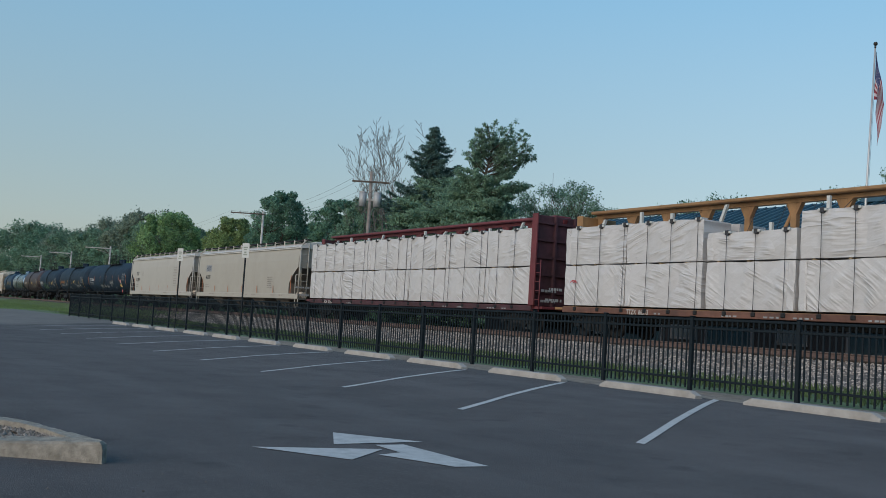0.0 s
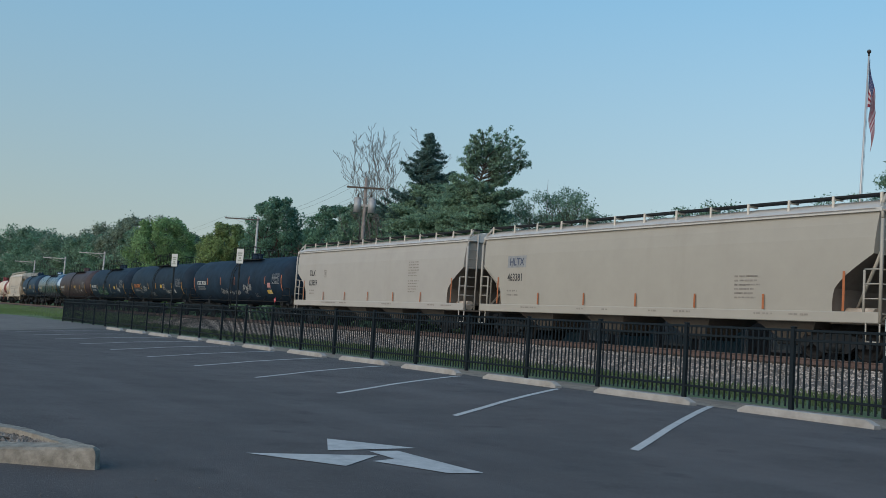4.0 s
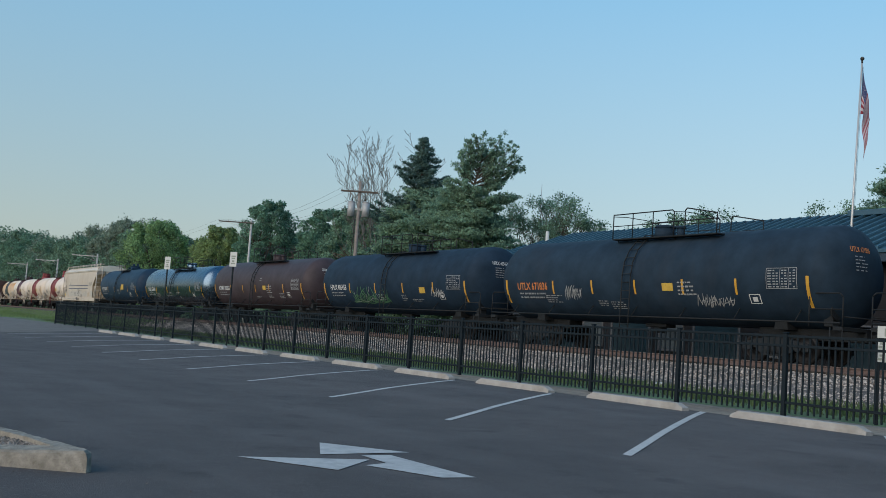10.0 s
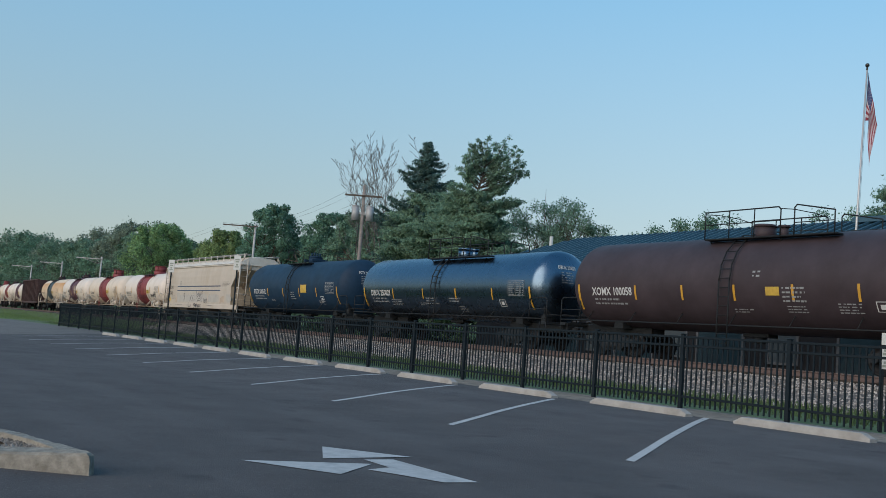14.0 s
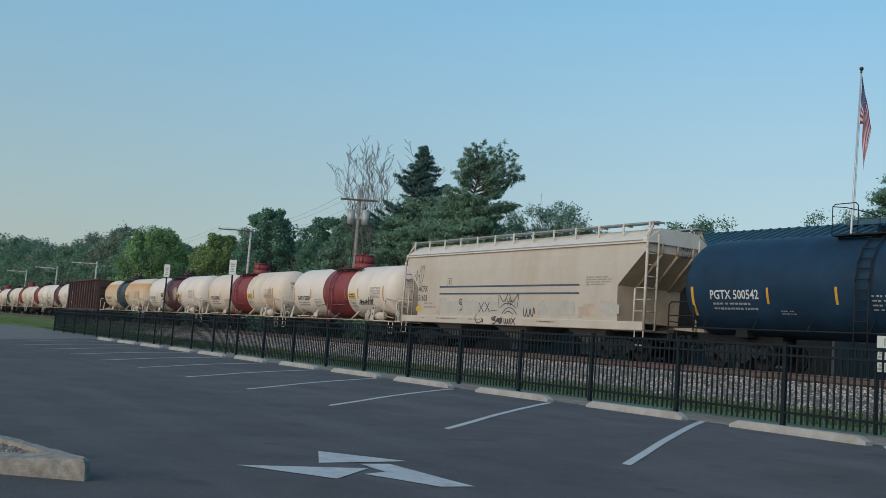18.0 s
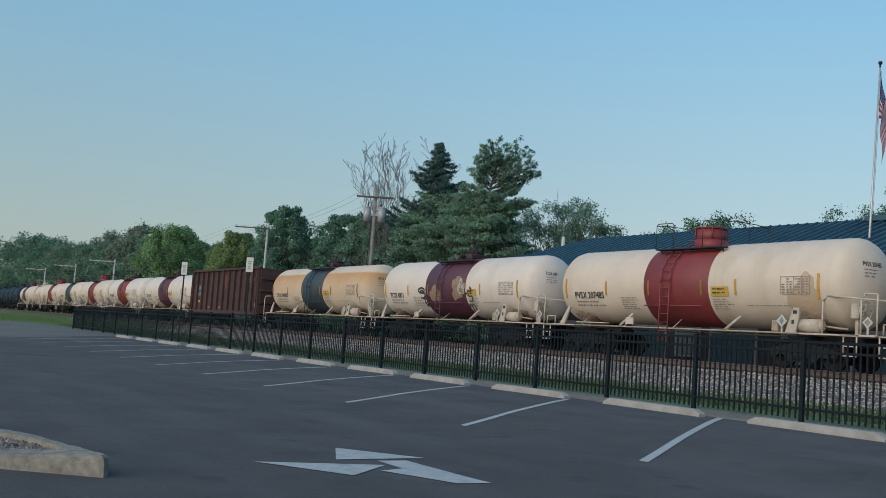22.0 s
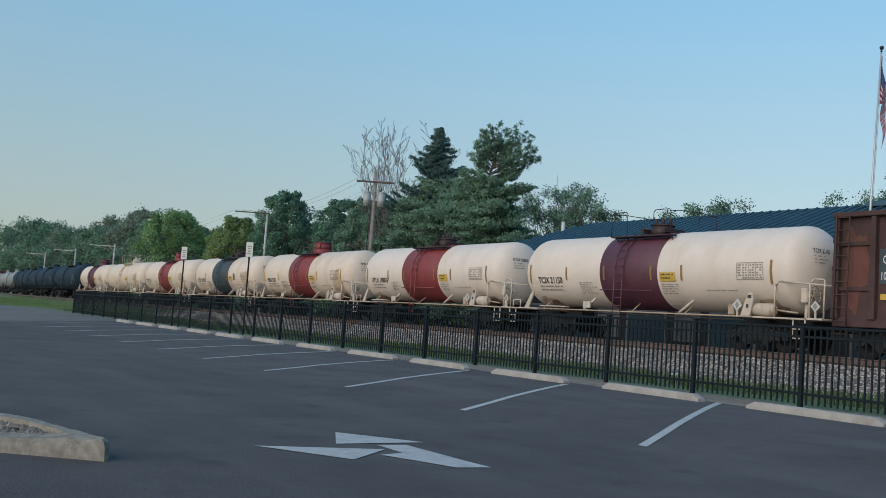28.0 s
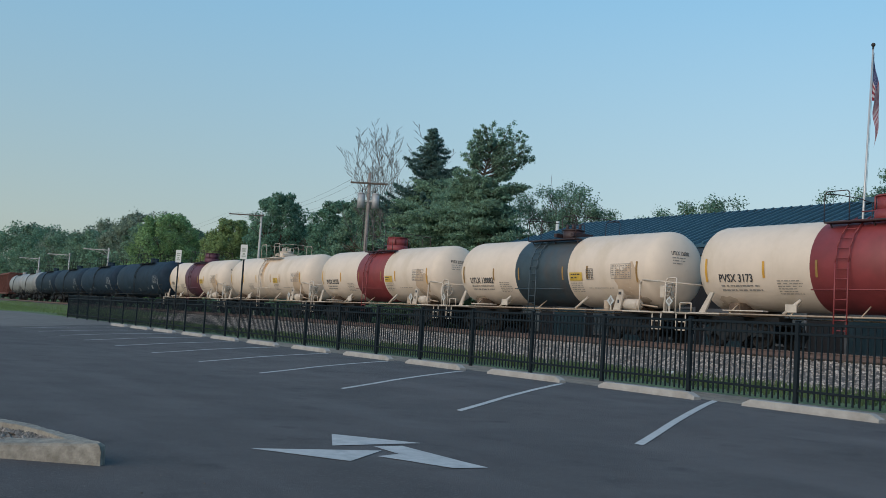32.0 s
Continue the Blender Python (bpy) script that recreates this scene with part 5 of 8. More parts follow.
def fan_pine(x, y, h, leaf, label, seed, limbs=36, size=0.09):
    """A tall pine, open to one side: its upper limbs fork low and sweep up in a fan, strung with separate tufts of needles, over two flat tiers."""
    rng, rs = random.Random(seed), np.random.RandomState(seed)
    t = thing("pine_tree", label, "tree", m=pose(x, y, 0))
    side, deep = Vector((0.545, 0.839, 0)), Vector((-0.839, 0.545, 0))
    fork = Vector((0, 0, h * 0.735))
    lead = side * 0.22 + Vector((0, 0, 0.97))
    mb = MB().rod((0, 0, 0), fork, h * 0.016, 0.11, n=8).rod(fork, fork + lead * 2.6, 0.10, 0.035, n=6)
    pts, outs = [], []

    def bough(base, tip, sag, tufts=1):
        elbow = base.lerp(tip, 0.5) - Vector((0, 0, sag))
        mb.rod(base, elbow, 0.05, 0.035, n=4, caps=False)
        mb.rod(elbow, tip, 0.035, 0.012, n=4, caps=False)
        n = max(4, int((tip - base).length / 0.21))
        for i in range(n):
            g = 0.25 + 0.75 * (i + 0.5) / n
            c = base.lerp(elbow, g / 0.5) if g < 0.5 else elbow.lerp(tip, (g - 0.5) / 0.5)
            for _ in range(tufts):
                o = Vector((rng.gauss(0, 0.13), rng.gauss(0, 0.13), rng.gauss(0.05, 0.07)))
                s_ = rng.uniform(0.07, 0.125)
                q = rs.normal(size=(30, 3)) * (s_, s_, s_ * 0.8)
                pts.append(q + (c + o)[:])
                outs.append(q * 4 + np.array((c.x * 0.25, c.y * 0.25, 0.6)))

    for k in range(limbs):
        a = radians(-46 + 120 * (k + rng.uniform(0.2, 0.8)) / limbs)
        r = float(np.interp(math.degrees(a), (-46, -30, -11, 6, 26, 39, 56, 63, 74), (2.2, 2.5, 3.7, 4.05, 4.4, 4.5, 4.1, 4.35, 2.6))) * (1.0 if k % 3 == 0 else rng.uniform(0.6, 1.0))
        tip = fork + side * math.sin(a) * r + Vector((0, 0, math.cos(a) * r)) + deep * rng.uniform(-1.3, 1.3)
        up = max(0.0, (tip.z - fork.z) - abs(math.sin(a)) * r * 0.45 - 0.5) * rng.uniform(0.4, 0.8)
        bough(fork + lead * min(2.4, up), tip, 0.09 * r)
    for far, up, z0 in ((3.7, -0.55, 0.66), (3.0, -0.75, 0.65), (2.4, -0.5, 0.66), (-2.2, 0.2, 0.68), (-1.7, -0.1, 0.67), (-2.6, -0.5, 0.65)):
        for spread in (-0.5, 0.5):
            bough(Vector((0, 0, h * z0)), fork + side * far * rng.uniform(0.85, 1.0) + deep * spread + Vector((0, 0, up)), 0.2, 2)
    for k in range(34):
        a, z = k * 2.4, h * (0.52 + 0.24 * (k + 0.5) / 34)
        out = rng.uniform(1.3, 2.3)
        bough(Vector((0, 0, z - 0.4)), Vector((math.cos(a) * out, math.sin(a) * out, z + rng.uniform(-0.1, 0.3))), 0.1, 2)
    part("trunk", mb, BARK, t)
    data_part("crown", raw_mesh("crown", quads(np.concatenate(pts), size, rs, 0.0, 0.5, np.concatenate(outs)), leaf), t)
    return t


def white_pine(x, y, h, w, leaf, label, seed, branches=46, low=0.2, shape=(0.75, 1.0, 0.8, 0.45), rise=0.35, clump=90, size=0.15, mass=0.55, flat=0.16):
    """A pine with upswept limbs that end in flat plumes of needles."""
    rng, rs = random.Random(seed), np.random.RandomState(seed)
    t = thing("pine_tree", label, "tree", m=pose(x, y, 0))
    mb = MB()
    mb.rod((0, 0, 0), (0.1, 0, h * 0.96), h * 0.018, 0.03, n=8)
    pts, outs = [], []
    for k in range(branches):
        f = ((k + 0.5) / branches) ** 0.9
        z = h * (low + (0.95 - low) * f)
        reach = w / 2 * np.interp(f, [0, 0.35, 0.7, 1.0], shape) * rng.uniform(0.6, 1.15) * (0.55 if f > 0.88 else 1)
        a = k * 2.4 + rng.uniform(-0.5, 0.5)
        base = Vector((0, 0, z - reach * 0.15))
        mid = Vector((math.cos(a) * reach * 0.55, math.sin(a) * reach * 0.55, z + reach * rise * 0.3))
        tip = Vector((math.cos(a) * reach, math.sin(a) * reach, z + reach * rise * rng.uniform(0.5, 1.1)))
        mb.rod(base, mid, 0.07, 0.045, n=4, caps=False)
        mb.rod(mid, tip, 0.045, 0.012, n=4, caps=False)
        n = max(3, int(reach / 0.5))
        for i in range(n):
            g = 0.3 + 0.7 * (i + 0.5) / n
            c = base.lerp(mid, g / 0.55) if g < 0.55 else mid.lerp(tip, (g - 0.55) / 0.45)
            for _ in range(2):
                o = Vector((rng.gauss(0, 0.3), rng.gauss(0, 0.3), rng.gauss(0.15, 0.22)))
                s_ = mass * rng.uniform(0.45, 1.1)
                q = rs.normal(size=(int(clump * 1.5), 3)) * (s_ * 0.75, s_ * 0.75, s_ * flat)
                pts.append(q + (c + o)[:])
                outs.append(q * (0.6, 0.6, 3.0) + np.array((math.cos(a) * 0.6, math.sin(a) * 0.6, 0.55)))
    part("trunk", mb, BARK, t)
    data_part("crown", raw_mesh("crown", quads(np.concatenate(pts), size * 0.72, rs, 0.1, 0.45, np.concatenate(outs)), leaf), t)
    return t


broadleaf(-400, 75, 29, 38, LEAF_MID, "large dark green leafy tree in a distant row", 31, 60, 80, 0.75)
broadleaf(-300, 78, 24.5, 24, LEAF_HAZE, "pale hazy tree in a distant row", 32, 60, 60, 0.6, 0.1, 0.3)
bare_tree(-285, 80, 21.5, "tall leafless tree in a distant row", 33, 5, 0.45, TWIG, 0.25, 5, LEAF_HAZE, 0.06, 0.3)
bare_tree(-236, 66, 19.3, "tall thinly leafed tree in a distant row", 34, 4, 0.4, TWIG, 0.22, 5, LEAF_HAZE, 0.05, 0.3)
broadleaf(-219, 62, 21.5, 12, LEAF_HAZE, "grey-green tree with thin foliage", 35, 55, 60, 0.42, 0.1, 0.25)
bare_tree(-205, 62, 17.5, "tall thinly leafed tree behind the track", 36, 4, 0.4, TWIG, 0.2, 5, LEAF_HAZE, 0.05, 0.27)
broadleaf(-164, 52, 16.6, 13.5, LEAF_LIGHT, "fresh light green leafy tree", 37, 80, 90, 0.36, 0.05)
broadleaf(-190, 56, 16.5, 13, LEAF_MID, "dull green leafy tree", 38, 60, 80, 0.42, 0.05)
broadleaf(-135.5, 52, 14.2, 9.6, LEAF_OLIVE, "olive green budding tree", 46, 110, 80, 0.3, 0.05)
broadleaf(-118.8, 52, 16.8, 9.6, LEAF_DARK, "dense dark green round-topped tree", 40, 85, 95, 0.3, 0.05)
broadleaf(-110, 56, 15.6, 9.5, LEAF_DARK, "dense dark green leafy tree", 41, 75, 90, 0.3, 0.05)
broadleaf(-100, 54, 14.6, 8.5, LEAF_MID, "leafy green tree behind the poles", 42, 70, 85, 0.28, 0.05)
broadleaf(-88, 50, 13.2, 7.0, LEAF_MID, "leafy green tree behind the poles", 43, 65, 85, 0.26, 0.05)
broadleaf(-125, 62, 12.8, 12, LEAF_MID, "leafy green tree behind the poles", 44, 60, 80, 0.34, 0.02)
broadleaf(-148, 58, 11.5, 12, LEAF_DARK, "low dark leafy tree", 45, 60, 80, 0.34, 0.02)
twiggy_tree(-83.6, 48, ((-7.2, 1.6, 16.0), (-5.2, -1.0, 18.0), (-1.6, 1.2, 18.5), (-3.4, 0.4, 17.9), (0.4, -1.2, 18.0), (-5.8, 2.2, 14.6)), "tall leafless tree with fine upright branches", 272)
twiggy_tree(-80.4, 48.5, ((-4.4, 0.6, 18.4), (-3.0, -0.8, 18.7), (-2.0, -1.2, 17.9), (0.9, 0.8, 18.6), (2.2, -0.6, 17.6), (-0.4, 1.5, 16.8), (-1.0, 0.6, 18.1)), "tall leafless tree with fine upright branches", 327)
spruce(-72.3, 45.3, 18.2, 7.4, NEEDLE_DARK, "narrow dark spruce with drooping branches", 48)
fan_pine(-59.7, 42, 16.3, NEEDLE, "tall white pine with ragged upswept branches", 49)
white_pine(-64.2, 43.7, 12.6, 8.8, NEEDLE_SOFT, "broad soft pine with layered branches", 50, 60, 0.08, (1.0, 0.95, 0.8, 0.45), 0.08, 85, 0.17, 0.7)
white_pine(-70.4, 45, 13.2, 11.5, NEEDLE_SOFT, "broad soft pine with layered branches", 51, 56, 0.08, (1.0, 0.95, 0.75, 0.45), 0.08, 85, 0.17, 0.7)
white_pine(-59.6, 42.9, 11.4, 6.6, NEEDLE_SOFT, "lower pine with layered branches", 52, 46, 0.08, (1.0, 0.95, 0.9, 0.6), 0.12, 100, 0.17, 0.6)
white_pine(-76.0, 47, 10.5, 9.5, NEEDLE_SOFT, "low soft pine beside taller trees", 58, 36, 0.06, (1.0, 0.95, 0.8, 0.4), 0.1, 100, 0.3, 0.75)
bare_tree(-62.8, 50, 11.2, "thin young tree with light showing through", 53, 4, 0.36, BARK, 0.08, 4, LEAF_MID, 0.015, 0.10, 60)
bare_tree(-59.2, 50, 11.7, "thin young tree with light showing through", 63, 6, 0.36, BARK, 0.08, 4, LEAF_MID, 0.015, 0.10, 60)
bare_tree(-59.4, 61, 10.0, "thin leafy treetop behind the station roof", 73, 4, 0.42, BARK, 0.08, 4, LEAF_MID, 0.015, 0.11, 60)
bare_tree(-57.3, 60, 11.5, "small leafy treetop behind the station roof", 54, 3, 0.26, BARK, 0.08, 4, LEAF_MID, 0.015, 0.12, 70)
bare_tree(-54.7, 60, 11.3, "small leafy treetop behind the station roof", 55, 3, 0.26, BARK, 0.08, 4, LEAF_MID, 0.015, 0.12, 70)
bare_tree(-39.3, 62, 12.1, "thin treetop behind the station roof", 56, 4, 0.3, BARK, 0.08, 4, LEAF_MID, 0.015, 0.10, 60)
white_pine(-34.0, 55, 12.9, 6.5, NEEDLE, "pine behind the station roof", 57, 34, 0.2, (1, 1, 0.8, 0.4), 0.3, 130, 0.13)

for k, (x, y, h, w, leaf) in enumerate(((-440, 80, 27.5, 32, LEAF_MID), (-386, 78, 26.5, 30, LEAF_DARK), (-291, 66, 20, 26, LEAF_MID), (-262, 66, 19.5, 22, LEAF_MID), (-240, 66, 19.5, 18, LEAF_DARK),
                                        (-217, 66, 18, 17, LEAF_MID), (-200, 66, 17, 16, LEAF_DARK), (-186, 66, 16, 15, LEAF_MID), (-174, 66, 15, 13, LEAF_MID), (-159, 66, 15.2, 13, LEAF_DARK),
                                        (-146, 66, 14.6, 13, LEAF_MID), (-135, 66, 15.0, 12, LEAF_DARK), (-122, 66, 15.6, 12, LEAF_MID), (-112, 66, 15.2, 11, LEAF_DARK), (-100, 64, 14.2, 10, LEAF_MID))):
    broadleaf(x, y, h, w, leaf, "leafy green tree in a dense row behind the track", 80 + k, 70, 80, 0.5 if x < -180 else 0.36, 0.0)

for k, (x, h) in enumerate(((-342, 24.5), (-322, 24.5), (-303, 25.2), (-288, 24), (-270, 25.4), (-255, 24.6))):
    bare_tree(x, 72, h * 0.86, "tall thinly leafed tree in a distant row", 100 + k, 5, 0.36, TWIG, 0.24, 4, LEAF_HAZE, 0.06, 0.33)

# woods that close the distance
rs = np.random.RandomState(77)
pts, outs = [], []
for k in range(240):
    x = rs.uniform(-560, -95)
    y = rs.uniform(60, 92) + max(0, (-x - 200)) * 0.06
    r = rs.uniform(3.0, 6.0)
    zt = rs.uniform(5.5, 9.5) + max(0, -x - 160) * 0.03
    d = rs.normal(size=(260, 3))
    d /= np.linalg.norm(d, axis=1)[:, None]
    pts.append(d * (r, r, zt * 0.55) * rs.uniform(0.5, 1, (260, 1)) + (x, y, zt * 0.5))
    outs.append(d)
for k in range(110):
    x = rs.uniform(-140, -45)
    d = rs.normal(size=(260, 3))
    d /= np.linalg.norm(d, axis=1)[:, None]
    zt = rs.uniform(4, 7)
    pts.append(d * (2.6, 2.6, zt * 0.55) * rs.uniform(0.4, 1, (260, 1)) + (x, rs.uniform(47, 56), zt * 0.5))
    outs.append(d)
ob = new("far_woods", raw_mesh("far_woods", quads(np.concatenate(pts), 0.42, rs, 0, 0.8, np.concatenate(outs)), LEAF_MID))
tagged(ob, "dense green woods and brush behind the railway", "woods", kind="stuff")
# dark understorey behind the leaves
pts = []
for k in range(300):
    x = rs.uniform(-620, -50)
    d = rs.normal(size=(30, 3))
    pts.append(d * (3, 2, 1.6) + (x, 96 + max(0, (-x - 200)) * 0.06, 3.5))
for x0, x1 in ((-600, 200),):
    for k in range(200):
        d = rs.normal(size=(40, 3))
        pts.append(d * (3.5, 2, 2.2) + (rs.uniform(x0, x1), 120, 4))
ob = new("far_brush", raw_mesh("far_brush", quads(np.concatenate(pts), 1.3, rs), LEAF_DARK))
tagged(ob, "dark brush under distant trees", "woods", kind="stuff")


# ---- the train ----
SPEED = 9.671
CARS = []


def new_car(name, label, category, left, right):
    """left, right: where its couplers are along x when the clip begins."""
    c = thing(name, label, category, "cars of the freight train")
    CARS.append((c, (left + right) / 2))
    return c, right - left


wheel_mb = MB()
for yc, s in ((-0.75, -1), (0.75, 1)):
    prof = [(0.0, 0.02), (0.0, 0.16), (0.03, 0.2), (0.03, 0.36), (0.0, 0.38), (0.0, 0.455), (0.03, 0.457), (0.135, 0.43), (0.135, 0.37), (0.1, 0.36), (0.1, 0.2), (0.14, 0.16), (0.14, 0.02)]
    vs = []
    nn = 20
    for a, r in prof:
        vs += [(r * math.cos(6.2832 * i / nn), yc - s * 0.07 + s * a, 0.43 + r * math.sin(6.2832 * i / nn)) for i in range(nn)]
    wheel_mb.add(vs, [(j * nn + i, j * nn + (i + 1) % nn, (j + 1) * nn + (i + 1) % nn, (j + 1) * nn + i) for j in range(len(prof) - 1) for i in range(nn)], True)
wheel_mb.rod((0, -1.0, 0.43), (0, 1.0, 0.43), 0.08, n=10)
WHEELSET = wheel_mb.mesh("wheelset")
WHEELSET.materials.append(WHEEL)
SIDEFRAME = MB().prism([(-1.2, 0.36), (-1.2, 0.58), (-0.75, 0.66), (-0.35, 0.74), (0.35, 0.74), (0.75, 0.66), (1.2, 0.58), (1.2, 0.36), (0.98, 0.36), (0.9, 0.44), (0.7, 0.42), (0.42, 0.2), (-0.42, 0.2), (-0.7, 0.42), (-0.9, 0.44), (-0.98, 0.36)], -0.07, 0.07)
for xx in (-0.2, 0.0, 0.2):
    SIDEFRAME.rod((xx, -0.09, 0.26), (xx, -0.09, 0.5), 0.07, n=8)
for xx in (-0.89, 0.89):
    SIDEFRAME.rod((xx, -0.07, 0.45), (xx, -0.17, 0.45), 0.11, n=10)
SIDEFRAME = SIDEFRAME.mesh("side_frame")
SIDEFRAME.materials.append(BLACK_STEEL)
BOLSTER = MB().box(-0.2, 0.2, -1.05, 1.05, 0.5, 0.72, 0.03).rod((0, 0, 0.7), (0, 0, 0.86), 0.25, n=12).mesh("truck")
BOLSTER.materials.append(BLACK_STEEL)
COUPLER = MB().box(-0.35, 0.1, -0.1, 0.1, 0.76, 0.96, 0.02).box(0.05, 0.33, -0.17, 0.13, 0.7, 1.0, 0.05)
COUPLER = COUPLER.mesh("coupler")
COUPLER.materials.append(BLACK_STEEL)


def running_gear(car, L, inset):
    for s in (-1, 1):
        x = s * (L / 2 - inset)
        t = data_part("truck", BOLSTER, car, (x, 0, 0))
        for y in (-1.0, 1.0):
            data_part("side_frame", SIDEFRAME, t, (0, y, 0), rot=None if y < 0 else (0, 0, math.pi))
        for a in (-0.89, 0.89):
            data_part("wheelset", WHEELSET, t, (a, 0, 0))
        data_part("coupler", COUPLER, car, (s * (L / 2 - 0.36), 0, 0), rot=None if s > 0 else (0, 0, math.pi))
        h = MB().pipe([(s * (L / 2 - 0.55), 0.35, 0.8), (s * (L / 2 - 0.25), 0.33, 0.55), (s * (L / 2), 0.2, 0.5)], 0.025, 6)
        part("air_hose", h, BLACK_STEEL, car)


def ladder_mb(x, y, z0, z1, w=0.42, step=0.32, r=0.016, axis='x'):
    mb = MB()
    for s in (-w / 2, w / 2):
        a = (x + s, y) if axis == 'x' else (x, y + s)
        mb.rod((*a, z0), (*a, z1), r * 1.4, n=5)
    z = z0 + 0.15
    while z < z1:
        p = (x - w / 2, y, z) if axis == 'x' else (x, y - w / 2, z)
        q = (x + w / 2, y, z) if axis == 'x' else (x, y + w / 2, z)
        mb.rod(p, q, r, n=5)
        z += step
    return mb


def tank_shell(x0, x1, R, zc):
    """A shell with rounded heads; x0 and x1 are where the heads begin."""
    prof = []
    for i in range(9):
        a = math.pi / 2 * i / 8
        prof.append((x0 - 0.52 * R * math.cos(a), max(0.01, R * math.sin(a))))
    prof += [(x0 + (x1 - x0) * i / 6, R) for i in range(1, 6)]
    for i in range(9):
        a = math.pi / 2 * i / 8
        prof.append((x1 + 0.52 * R * math.sin(a), max(0.01, R * math.cos(a))))
    return MB().lathe(prof, zc, 48)


def top_fittings(car, R, zc, style, material, cx=0.0, trim=BLACK_STEEL, tall=0.0):
    zt = zc + R
    if style == "box":          # drum-shaped valve bonnet
        b = MB().rod((cx, 0, zt - 0.15), (cx, 0, zt + 0.2), 0.55, n=20)
        part("nozzle", b, material, car)
        b = MB().rod((cx, 0, zt + 0.1), (cx, 0, zt + 0.58 + tall), 0.47, 0.49, n=24)
        b.rod((cx, 0, zt + 0.58 + tall), (cx, 0, zt + 0.63 + tall), 0.52, n=24)
        for a in range(4):
            b.rod((cx + 0.53 * math.cos(a * 1.57 + 0.8), 0.53 * math.sin(a * 1.57 + 0.8), zt + 0.2), (cx + 0.53 * math.cos(a * 1.57 + 0.8), 0.53 * math.sin(a * 1.57 + 0.8), zt + 0.6), 0.03, n=5)
        part("valve_bonnet", b, material, car)
    elif style == "round":
        b = MB().rod((cx, 0, zt - 0.15), (cx, 0, zt + 0.30 + tall), 0.42, n=20).rod((cx, 0, zt + 0.30 + tall), (cx, 0, zt + 0.36 + tall), 0.46, 0.34, n=20)
        for k in range(4):
            a = 0.8 + k * 1.571
            b.rod((cx + 0.25 * math.cos(a), 0.25 * math.sin(a), zt + 0.3 + tall), (cx + 0.25 * math.cos(a), 0.25 * math.sin(a), zt + 0.55 + tall), 0.06, n=8)
        b.box(cx - 0.62, cx - 0.46, -0.5, 0.5, zt + 0.02, zt + 0.16).box(cx + 0.46, cx + 0.62, -0.5, 0.5, zt + 0.02, zt + 0.16)
        part("valve_bonnet", b, trim if trim is RAIL_DARK else material, car)
    else:
        b = MB().rod((cx, 0, zt - 0.15), (cx, 0, zt + 0.3), 0.36, n=16).rod((cx, 0, zt + 0.3), (cx, 0, zt + 0.38), 0.4, 0.34, n=16)
        b.rod((cx + 0.75, 0, zt - 0.1), (cx + 0.75, 0, zt + 0.25), 0.14, n=10).rod((cx + 0.75, 0, zt + 0.25), (cx + 0.75, 0, zt + 0.32), 0.19, n=10)
        part("manway", b, material, car)
    w = 1.5
    p = MB()
    for y in (-0.95, 0.95):
        p.box(cx - w, cx + w + (1.95 if style == "manway" else 0.0), y - 0.18, y + 0.18, zt - 0.2, zt - 0.15, 0.01)
        for x in (-w + 0.1, 0, w - 0.1):
            p.rod((cx + x, y, zt - 0.2), (cx + x, y * 0.75, zt - 0.55), 0.025, n=5)
    plat = part("platform", p, trim, car)
    zr = zt + 0.72
    hoops = []
    if style == "manway":
        for y in (-1.12, 1.12):
            r = MB().pipe([(cx - w, y, zt - 0.18), (cx - w, y, zr), (cx + w - 0.08, y, zr), (cx + w, y, zr - 0.08), (cx + w, y, zt - 0.18)], 0.022, 5)
            hoops.append(r)
            r2 = MB().pipe([(cx + w + 0.5, y, zt - 0.18), (cx + w + 0.5, y, zr - 0.06), (cx + w + 0.58, y, zr + 0.02), (cx + w + 0.7, y, zr), (cx + w + 1.9, y, zr - 0.22), (cx + w + 1.9, y, zt - 0.18)], 0.022, 5)
            r2.rod((cx + w + 0.5, y, zt + 0.2), (cx + w + 1.9, y, zt + 0.2), 0.016, n=5)
            hoops.append(r2)
            r.rod((cx - w / 3, y, zt - 0.18), (cx - w / 3, y, zr), 0.02, n=5)
            r.rod((cx + w / 3, y, zt - 0.18), (cx + w / 3, y, zr), 0.02, n=5)
            r.rod((cx - w, y, zt + 0.3), (cx + w, y, zt + 0.3), 0.016, n=5)
    else:
        for y in (-1.12, 1.12):
            for s in (-1, 1):
                hoops.append(MB().pipe([(cx + s * w, y, zt - 0.18), (cx + s * w, y, zr - 0.08), (cx + s * (w - 0.08), y, zr), (cx + s * 0.75, y, zr), (cx + s * 0.67, y, zr - 0.08), (cx + s * 0.67, y, zt - 0.18)], 0.015, 5))
    for x in (-w, w):
        hoops.append(MB().pipe([(cx + x, -1.12, zr - 0.06), (cx + x, -0.5, zr), (cx + x, 0.5, zr), (cx + x, 1.12, zr - 0.06)], 0.015, 5))
    for r in hoops:
        part("guard_rail", r, trim, plat)


